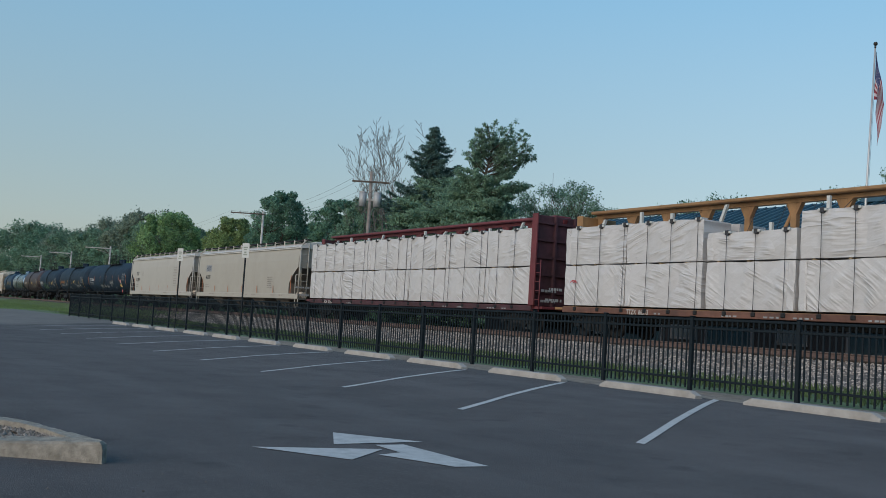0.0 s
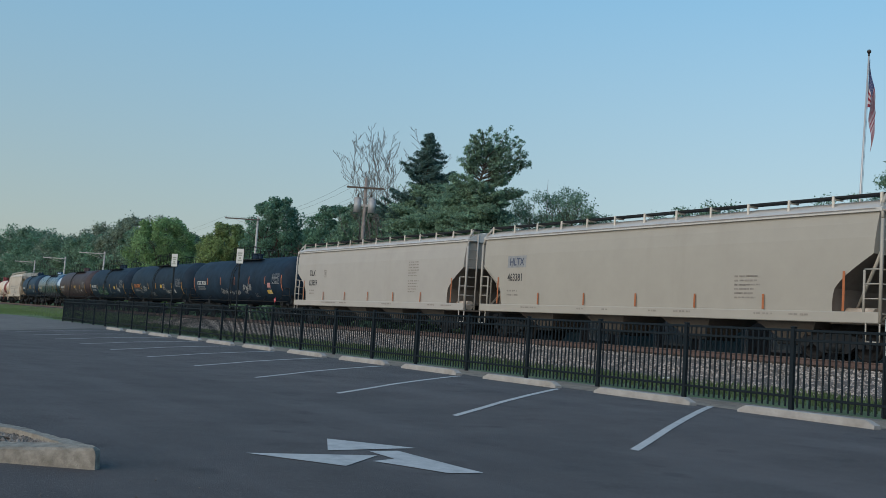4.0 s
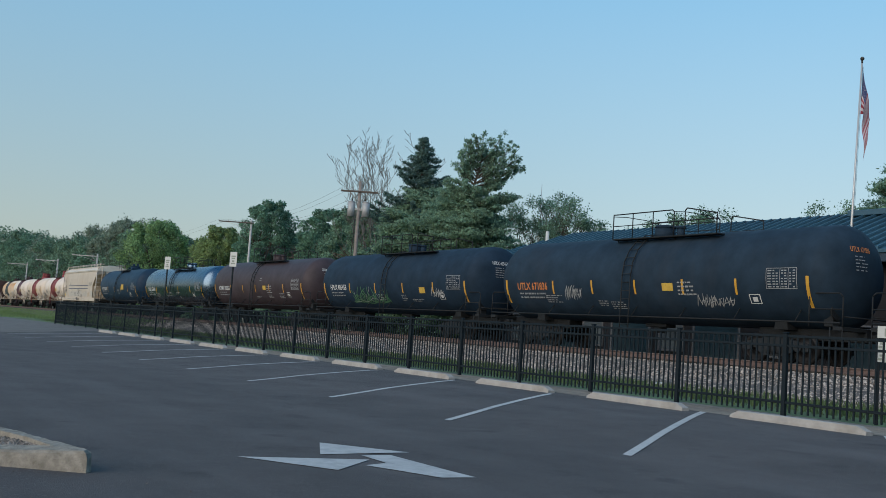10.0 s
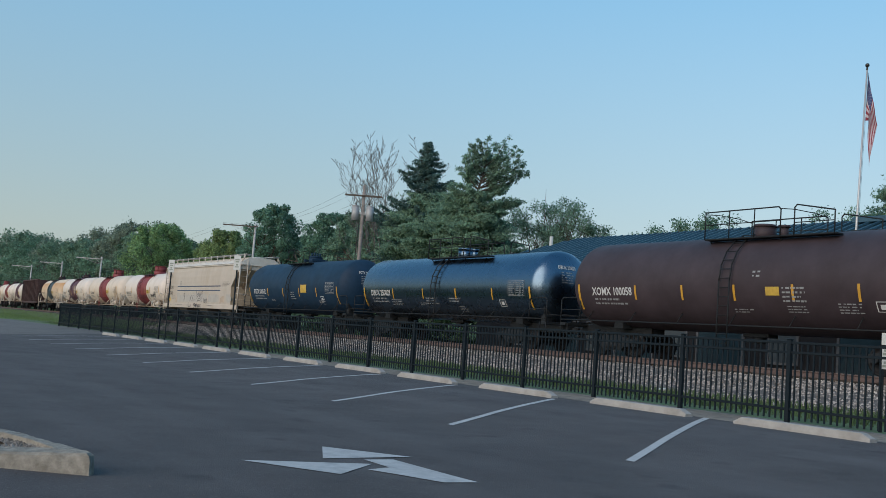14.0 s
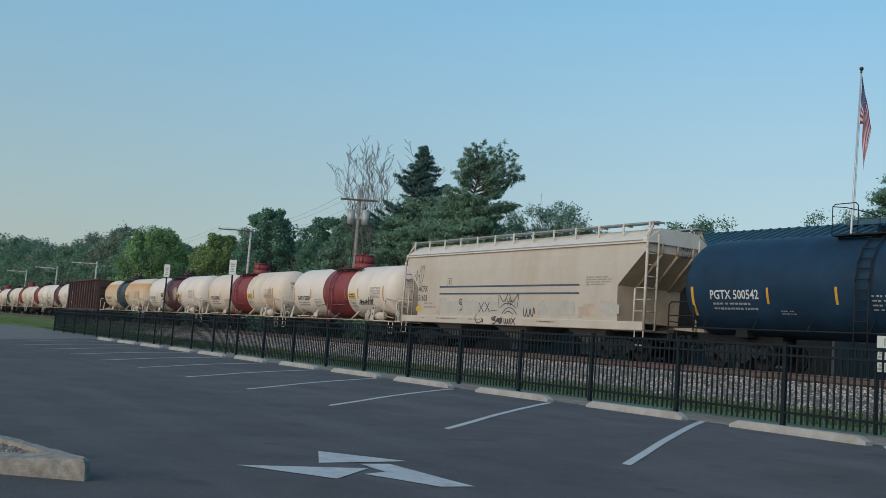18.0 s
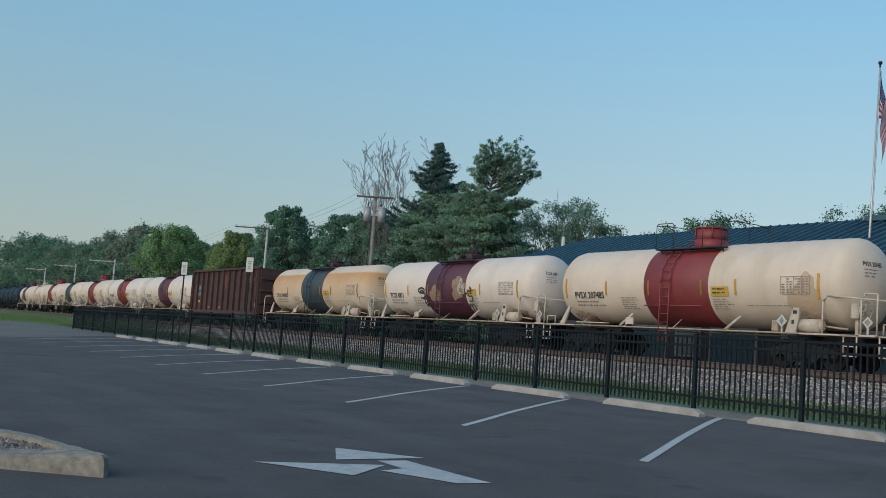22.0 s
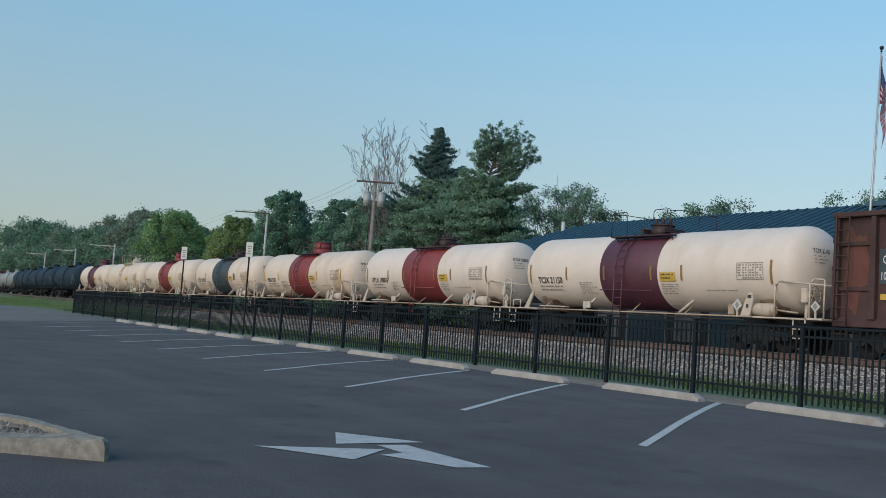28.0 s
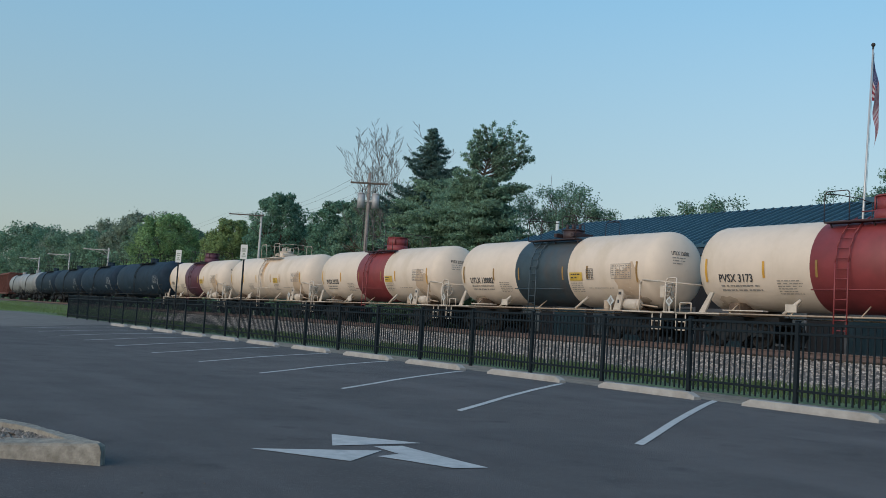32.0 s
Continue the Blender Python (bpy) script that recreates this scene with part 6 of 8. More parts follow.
def tank_ladder(car, R, zc, material, x=0.0):
    mb = MB()
    for s in (-0.21, 0.21):
        pts = [(x + s, -(R + 0.1) * math.cos(a), zc + (R + 0.1) * math.sin(a)) for a in (1.2, 0.9, 0.6, 0.3, 0.0)]
        pts += [(x + s, -(R + 0.1), 0.55)]
        mb.pipe(pts, 0.024, 5)
    for i in range(13):
        z = 0.65 + i * 0.29
        if z <= zc:
            y = -(R + 0.1)
        else:
            a = math.asin(min(0.97, (z - zc) / (R + 0.1)))
            y = -(R + 0.1) * math.cos(a)
        mb.rod((x - 0.21, y, z), (x + 0.21, y, z), 0.016, n=5)
    part("ladder", mb, material, car)


def black_tank(left, right, seed, mark=None, number="", skin=TANK_BLACK, ink=LETTER_WHITE, strip=YELLOW, R=1.57, zc=2.60, extras=(), label="", strips=7, top="manway", cats="tank car", tv=-0.46, sv=-0.62):
    rng = random.Random(seed)
    car, L = new_car("tank_car", label or "black tank car with pale stencilling and yellow strips", cats, left, right)
    x0, x1 = -L / 2 + 1.5, L / 2 - 1.5
    part("tank", tank_shell(x0, x1, R, zc), skin, car)
    frame_mat = BLACK_STEEL
    for s in (-1, 1):
        xe = s * (L / 2 - 0.45)
        part("stub_sill", MB().box(min(xe, s * (L / 2 - 4.2)), max(xe, s * (L / 2 - 4.2)), -0.33, 0.33, 0.72, 1.12, 0.02), frame_mat, car)
        sd = MB()
        xb = s * (L / 2 - 3.0)
        sd.prism([(xb - 0.25, 1.0), (xb + 0.25, 1.0), (xb + 0.18, 1.45), (xb - 0.18, 1.45)], -0.8, 0.8)
        part("saddle", sd, frame_mat, car)
        part("end_sill", MB().box(min(xe, xe - s * 0.3), max(xe, xe - s * 0.3), -1.45, 1.45, 1.0, 1.12, 0.015), frame_mat, car)
        er = MB().pipe([(xe, -1.42, 1.1), (xe, -1.42, 1.95), (xe - s * 0.1, -1.42, 2.05), (xe - s * 1.0, -1.42, 2.05), (xe - s * 1.1, -1.42, 1.95), (xe - s * 1.1, -1.42, 1.1)], 0.022, 6)
        er.pipe([(xe, -1.42, 1.6), (xe - s * 1.1, -1.42, 1.6)], 0.018, 5)
        er.pipe([(xe, -1.42, 1.1), (xe, -1.42, 0.5), (xe - s * 0.4, -1.42, 0.5), (xe - s * 0.4, -1.42, 1.1)], 0.02, 5)
        er.pipe([(xe, -1.35, 1.4), (xe, 1.35, 1.4)], 0.02, 5)
        part("end_handrail", er, frame_mat, car)
    part("brake_box", MB().box(L / 2 - 1.45, L / 2 - 1.15, -0.9, -0.55, 1.12, 1.75, 0.03), frame_mat, car)
    part("brake_wheel", MB().rod((L / 2 - 1.15, -0.75, 1.6), (L / 2 - 1.09, -0.75, 1.6), 0.28, n=14), frame_mat, car)
    for y in (-1.46, 1.46):
        g = MB().rod((-L / 2 + 0.5, y, 1.22), (L / 2 - 0.5, y, 1.22), 0.026, n=6)
        for i in range(7):
            x = -L / 2 + 2.0 + i * (L - 4.0) / 6
            g.rod((x, y, 1.22), (x, y * 0.8, 1.6), 0.018, n=5)
        part("side_handrail", g, frame_mat, car)
    part("bottom_outlet", MB().rod((0, 0, zc - R - 0.3), (0, 0, zc - R + 0.1), 0.22, n=12).box(-0.5, 0.5, -0.25, 0.25, zc - R - 0.1, zc - R + 0.06, 0.02), frame_mat, car)
    top_fittings(car, R, zc, top, skin, 0.0)
    tank_ladder(car, R, zc, frame_mat, -0.1)
    sf = on_tank(R, zc)
    ns = round((x1 - x0 - 5.7) / 2.45)
    xs_ = [x0 + 3.0 + (x1 - x0 - 5.7) * i / ns for i in range(ns + 1)] if strips > 2 else []
    for x in xs_:
        put_strip(car, sf, x, x + 0.085, sv, sv + 0.5, strip, "reflective_strip")
    for x, ln in ((x0 + 0.02, 0.25), (x1 - 0.1, -0.25)):
        put_strip(car, sf, x, x + 0.11, sv - 0.42, sv + 0.55, strip, "reflective_strip", lean=0.0)
    if mark:
        put_text(car, sf, mark + " " + number, x0 + 0.8, tv, 0.40, ink)
        put_lines(car, sf, x0 + 0.9, tv - 0.12, 1.75, 2, rng, STENCIL_GREY, 0.16, 0.075)
        put_text(car, on_head(R, zc, x1), mark + " " + number, -0.62, 0.72, 0.21, ink, squeeze=0.66)
        put_lines(car, on_head(R, zc, x1), -0.5, 0.6, 0.6, 5, rng, STENCIL_GREY, 0.1, 0.035)
    put_grid(car, sf, x1 - 1.5, tv + 0.02, 1.1, 0.62, rng, STENCIL_GREY)
    for _ in range(3):
        put_lines(car, sf, rng.uniform(-0.3, 0.28) * L, rng.uniform(-0.95, -0.65), rng.uniform(0.5, 1.1), rng.choice((2, 3, 4)), rng, STENCIL_GREY, 0.09, 0.04)
    sq = MB()
    ux = x1 - 2.2
    for a, b, c_, d in ((0, 0.42, 0, 0.03), (0, 0.42, 0.39, 0.42), (0, 0.03, 0, 0.42), (0.39, 0.42, 0, 0.42), (0.12, 0.3, 0.1, 0.3)):
        strip_on(sq, sf, ux + a, ux + b, -0.92 + c_ * 0.75, -0.92 + d * 0.75, 2)
    part("placard_frame", sq, LETTER_WHITE, car)
    for e in extras:
        e(car, sf, rng, x0, x1, L)
    running_gear(car, L, 3.0)
    return car


DIRT_TAN = mat("tan_grime", (0.48, 0.36, 0.26), 0.65, 0, 0.08, 1.5, 0.5, (0.42, 0.30, 0.20), 0.8, streak=True)
RUST_WASH = mat("rust_wash", (0.46, 0.37, 0.29), 0.75, 0, 0.25, 2.0, 0.6, (0.30, 0.21, 0.15), 1.5, streak=True)
FRAME_RUST = mat("frame_rusty_cream", (0.40, 0.31, 0.23), 0.7, 0, 0.25, 4, 0.6, (0.20, 0.12, 0.075), 2.5)
SADDLE_RUST = mat("rusty_saddle", (0.10, 0.065, 0.045), 0.85, 0, 0.3, 3, 0.5, (0.25, 0.18, 0.12), 2.0)


def chlorine_tank(left, right, seed, mark, number, band, skin=CREAM, bonnet="box", bonnet_mat=None, strip=YELLOW, extras=(), label="", R=1.38, zc=2.56, band_w=3.0, name=True, cream_rail=WHITE_FRAME, tall=0.0, bx=-0.08, drum=0.25, left_hoop=False):
    rng = random.Random(seed)
    car, L = new_car("tank_car", label, "tank car", left, right)
    x0, x1 = -L / 2 + 1.42, L / 2 - 1.42
    part("tank", tank_shell(x0, x1, R, zc), skin, car)
    if band is not None:
        b0, b1 = bx - band_w / 2, bx + band_w / 2
        part("painted_band", MB().lathe([(b0, R + 0.002), (b0 + 0.01, R + 0.012), (b1 - 0.01, R + 0.012), (b1, R + 0.002)], zc, 48), band, car)
    for s in (-1, 1):
        xe = s * (L / 2 - 0.35)
        part("stub_sill", MB().box(min(xe, s * (L / 2 - 3.6)), max(xe, s * (L / 2 - 3.6)), -0.33, 0.33, 0.72, 1.0, 0.02), BLACK_STEEL, car)
        xb = s * (L / 2 - 2.45)
        sd = MB().prism([(xb - 0.25, 0.98), (xb + 0.25, 0.98), (xb + 0.2, 1.4), (xb - 0.2, 1.4)], -1.05, 1.05)
        part("saddle", sd, SADDLE_RUST, car)
        pf = MB().box(min(xe, xe - s * 1.9), max(xe, xe - s * 1.9), -1.5, -0.9, 1.0, 1.05, 0.01)
        pf.box(min(xe, xe - s * 0.6), max(xe, xe - s * 0.6), -1.5, 1.5, 0.99, 1.05, 0.01)
        part("end_platform", pf, cream_rail, car)
        er = MB()
        if s > 0:            # the brake end carries two linked hoops
            xh = xe + 0.5
            er.pipe([(xh - 1.75, -1.3, 1.05), (xh - 1.75, -1.3, 2.0), (xh - 1.62, -1.3, 2.14), (xh, -1.3, 2.02), (xh, 1.3, 2.02)], 0.028, 6)
            er.pipe([(xh - 0.5, -1.3, 1.05), (xh - 0.5, -1.3, 2.06), (xh - 0.37, -1.3, 2.2), (xh, -1.3, 2.18), (xh, -1.3, 1.05)], 0.028, 6)
            er.box(xh - 0.6, xh + 0.02, -1.4, 1.4, 1.0, 1.06, 0.01)
        elif left_hoop:
            er.pipe([(xe, -1.46, 1.05), (xe, -1.46, 1.95), (xe + 0.15, -1.46, 2.1), (xe + 0.95, -1.46, 2.1)], 0.03, 6)
        else:
            er.pipe([(xe, -1.3, 1.05), (xe, -1.3, 1.35), (xe + 0.5, -1.3, 1.35), (xe + 0.5, -1.3, 1.05)], 0.024, 6)
        er.pipe([(xe, -1.46, 1.0), (xe, -1.46, 0.45), (xe - s * 0.42, -1.46, 0.45), (xe - s * 0.42, -1.46, 1.0)], 0.024, 5)
        er.rod((xe, -1.46, 0.72), (xe - s * 0.42, -1.46, 0.72), 0.02, n=5)
        part("end_handrail", er, cream_rail, car)
        st = MB()
        if s < 0:
            st.prism([(x0 - 0.1, 1.06), (x0 + 0.16, 1.06), (x0 + 0.5, 1.7), (x0 + 0.36, 1.72)], -1.44, -1.38)
        else:
            st.prism([(x1 - 1.35, 1.06), (x1 - 0.98, 1.06), (x1 - 0.86, 1.6), (x1 - 0.9, 1.78), (x1 - 1.08, 1.78)], -1.46, -1.40)
        hb = part("head_brace", st, WHITE_FRAME, car)
        if s > 0:
            part("release_plate", MB().box(x1 - 1.08, x1 - 0.94, -1.47, -1.461, 1.6, 1.7).box(x1 - 1.12, x1 - 1.04, -1.47, -1.461, 1.3, 1.42), LETTER_BLACK, hb, "small black plates")
    for x in (-2.6, 2.3):
        part("side_brace", MB().rod((x, -1.46, 1.06), (x + 0.45, -1.26, 1.5), 0.05, n=6), cream_rail, car)
    bc = part("brake_cylinder", MB().rod((L / 2 - 2.55, -1.2, 1.27), (L / 2 - 1.7, -1.2, 1.27), 0.2, n=14).rod((L / 2 - 2.6, -1.2, 1.27), (L / 2 - 2.55, -1.2, 1.27), 0.14, 0.2, n=14).rod((L / 2 - 1.7, -1.2, 1.27), (L / 2 - 1.6, -1.2, 1.27), 0.2, 0.08, n=14), WHITE_FRAME, car)
    part("push_rod", MB().rod((L / 2 - 1.6, -1.2, 1.27), (L / 2 - 0.85, -1.15, 1.2), 0.03, n=6), FRAME_RUST, bc)
    part("brake_box", MB().box(L / 2 - 0.85, L / 2 - 0.6, -1.1, -0.7, 1.5, 1.95, 0.04).box(L / 2 - 0.78, L / 2 - 0.68, -0.95, -0.85, 1.05, 1.5), WHITE_FRAME, car)
    bw = MB()
    for k in range(14):
        a0, a1 = 6.2832 * k / 14, 6.2832 * (k + 1) / 14
        bw.rod((L / 2 - 0.45, -0.95 + 0.27 * math.cos(a0), 1.75 + 0.27 * math.sin(a0)), (L / 2 - 0.45, -0.95 + 0.27 * math.cos(a1), 1.75 + 0.27 * math.sin(a1)), 0.025, n=5)
        if k % 3 == 0:
            bw.rod((L / 2 - 0.49, -0.95, 1.75), (L / 2 - 0.45, -0.95 + 0.27 * math.cos(a0), 1.75 + 0.27 * math.sin(a0)), 0.018, n=4)
    bw.rod((L / 2 - 0.6, -0.95, 1.75), (L / 2 - 0.43, -0.95, 1.75), 0.05, n=8)
    part("brake_wheel", bw, WHITE_FRAME, car)
    part("step_board", MB().box(x0 + 0.9, x0 + 2.5, -1.45, -1.2, 1.12, 1.16, 0.01), WHITE_FRAME, car)
    part("document_box", MB().box(bx - band_w / 2 - 0.75, bx - band_w / 2 - 0.35, -1.46, -1.4, 1.12, 1.36, 0.01), WHITE_FRAME, car)
    part("valve_box", MB().box(L / 2 - 3.3, L / 2 - 3.05, -1.45, -1.1, 1.06, 1.4, 0.03), FRAME_RUST, car)
    for y in (-1.46, 1.46):
        g = MB().rod((-L / 2 + 1.9, y, 1.03), (L / 2 - 1.9, y, 1.03), 0.028, n=6)
        for i in range(5):
            x = -L / 2 + 2.6 + i * (L - 5.2) / 4
            g.rod((x, y, 1.03), (x, y * 0.72, 1.35), 0.022, n=5)
        part("side_handrail", g, FRAME_RUST, car)
    part("band_rail", MB().rod((bx - band_w / 2 + 0.1, -R - 0.02, 1.8), (bx + band_w / 2 - 0.2, -R - 0.02, 1.8), 0.02, n=6), band or cream_rail, car)
    trim = bonnet_mat or (band if band is not None else cream_rail)
    top_fittings(car, R, zc, bonnet, trim, bx + drum, RAIL_DARK if bonnet_mat is None else trim, tall)
    tank_ladder(car, R, zc, trim, bx - 0.35)
    sf = on_tank(R, zc, 0.022)
    for x, d in ((x0 + 0.05, 0.12), (x0 + 2.35, 0), (bx - band_w / 2 + 0.2, 0), (bx + band_w / 2 - 0.35, 0), (bx + band_w / 2 + 1.1, 0), (x1 - 0.35, 0.12)):
        on_band = band is not None and abs(x - bx) < band_w / 2
        put_strip(car, sf, x, x + 0.085, -0.4 - d, 0.1 + d, STRIP_OCHRE if on_band else strip, "reflective_strip")
    if mark:
        put_text(car, sf, mark + " " + number, x0 + 0.6, -0.52, 0.35, LETTER_BLACK, squeeze=0.86)
        put_lines(car, sf, x0 + 0.65, -0.62, 1.7, 2, rng, STENCIL_DARK, 0.15, 0.065)
        put_text(car, on_head(R, zc, x1), mark + " " + number, -0.62, 0.50, 0.19, LETTER_BLACK, squeeze=0.7)
        put_lines(car, on_head(R, zc, x1), -0.6, 0.42, 0.6, 3, rng, STENCIL_DARK, 0.1, 0.035)
    put_lines(car, sf, bx - band_w / 2 - 1.2, -0.48, 0.95, 6, rng, STENCIL_DARK, 0.085, 0.035)
    if name:
        pl = put_strip(car, sf, bx + band_w / 2 + 0.12, bx + band_w / 2 + 0.85, -0.44, -0.13, YELLOW_SIGN, "placard")
        put_lines(pl, on_tank(R, zc, 0.03), bx + band_w / 2 + 0.2, -0.18, 0.6, 2, rng, LETTER_BLACK, 0.12, 0.05, "placard_lettering")
    put_lines(car, sf, bx + band_w / 2 + 0.15, -0.52, 0.85, 5, rng, STENCIL_DARK, 0.085, 0.035)
    put_grid(car, sf, x1 - 1.65, -0.38, 1.05, 0.53, rng, STENCIL_DARK)
    put_lines(car, sf, x1 - 3.0, -0.72, 1.6, 1, rng, STENCIL_DARK, 0.085, 0.03)
    if skin is CREAM_B:
        put_blotch(car, on_tank(R, zc, 0.006), x1 - 1.5, -1.3, 1.35, 1.5, rng, DIRT_TAN, "dirt_wash")
    for u_, w_ in ((x0 + 0.15, 1.1), (x1 - 1.3, 1.2)):
        put_blotch(car, on_tank(R, zc, 0.01), u_, -1.75, w_, 0.6 + rng.uniform(0, 0.2), rng, RUST_WASH, "rust_stain")
    dm = MB()
    a = x1 - 1.45
    dm.add([(a, -1.5, 1.18), (a + 0.2, -1.5, 1.38), (a, -1.5, 1.58), (a - 0.2, -1.5, 1.38)], [(0, 1, 2, 3)])
    dmo = part("diamond_placard", dm, SIGN_WHITE, car)
    part("placard_frame", MB().add([(x1 - 1.45, -1.505, 1.26), (x1 - 1.37, -1.505, 1.38), (x1 - 1.45, -1.505, 1.5), (x1 - 1.53, -1.505, 1.38)], [(0, 1, 2, 3)]), STENCIL_DARK, dmo)
    d2 = MB().add([(L / 2 - 0.1 + a * 0.17, -1.36, 1.40 + c * 0.17) for a, c in ((0, -1), (1, 0), (0, 1), (-1, 0))], [(0, 1, 2, 3)])
    d2o = part("diamond_placard", d2, SIGN_WHITE, car)
    part("placard_frame", MB().add([(L / 2 - 0.1 + a * 0.1, -1.365, 1.40 + c * 0.1) for a, c in ((0, -1), (1, 0), (0, 1), (-1, 0))], [(0, 1, 2, 3)]), STENCIL_DARK, d2o)
    part("placard_post", MB().box(L / 2 - 0.13, L / 2 - 0.07, -1.35, -1.32, 1.03, 1.3), cream_rail, car)
    part("placard_post", MB().box(x1 - 1.48, x1 - 1.42, -1.49, -1.46, 1.03, 1.3), cream_rail, car)
    for e in extras:
        e(car, sf, rng, x0, x1, L)
    running_gear(car, L, 2.45)
    return car


def scrawl(u, v, w, h, m_, strokes=6, thick=0.05, leafy=False):
    return lambda car, sf, rng, x0, x1, L: put_tag(car, sf, u, v, w, h, rng, m_, strokes, thick, leafy=leafy)


def sign(u, v, w, h, m_, kind, thick=0.035):
    return lambda car, sf, rng, x0, x1, L: put_marks(car, sf, u, v, w, h, kind, m_, thick)


def board(u, v, w, h, m_, name="placard"):
    return lambda car, sf, rng, x0, x1, L: put_strip(car, sf, u, u + w, v, v + h, m_, name)


def red_diamond(x, z=1.32):
    def put(car, sf, rng, x0, x1, L):
        d = part("diamond_placard", MB().prism([(x - 0.18, z), (x, z - 0.18), (x + 0.18, z), (x, z + 0.18)], -1.5, -1.49), PLACARD_RED, car, "red diamond placard")
        part("placard_lettering", MB().box(x - 0.09, x + 0.09, -1.504, -1.5, z - 0.03, z + 0.03), SIGN_WHITE, d)
        part("placard_post", MB().box(x - 0.03, x + 0.03, -1.488, -1.46, 1.0, z), BLACK_STEEL, car)
    return put


def blotch(u, v, w, h, m_):
    return lambda car, sf, rng, x0, x1, L: put_blotch(car, sf, u, v, w, h, rng, m_)


def patch(u, v, w, h, m_):
    """Graffiti painted over with a roller: a ragged rectangle of upright strokes."""
    def put(car, sf, rng, x0, x1, L):
        mb = MB()
        vs, x = [], u
        while x < u + w:
            d, a, c = rng.uniform(0.14, 0.26), v + rng.uniform(0, 0.12), v + h - rng.uniform(0, 0.22)
            for e in (x + 0.01, x + d):
                vs += [sf(e, a), sf(e, (a + c) / 2), sf(e, c)]
            x += d
        n = len(vs) // 3
        mb.add(vs, [q for i in range(n - 1) for q in ((3 * i, 3 * i + 3, 3 * i + 4, 3 * i + 1), (3 * i + 1, 3 * i + 4, 3 * i + 5, 3 * i + 2))])
        part("paint_patch", mb, m_, car)
    return put


def lines(u, v, w, rows, m_):
    return lambda car, sf, rng, x0, x1, L: put_lines(car, sf, u, v, w, rows, rng, m_)


TAN_SHEET = mat("tan_end_sheet", (0.42, 0.32, 0.22), 0.7, 0, 0.12, 2.0, 0.4, (0.26, 0.17, 0.10), 0.8)
HOP_TOP = mat("hopper_cream_roof", (0.58, 0.54, 0.48), 0.6, 0, 0.06, 2.0, 0.3, (0.40, 0.33, 0.25), 0.6)


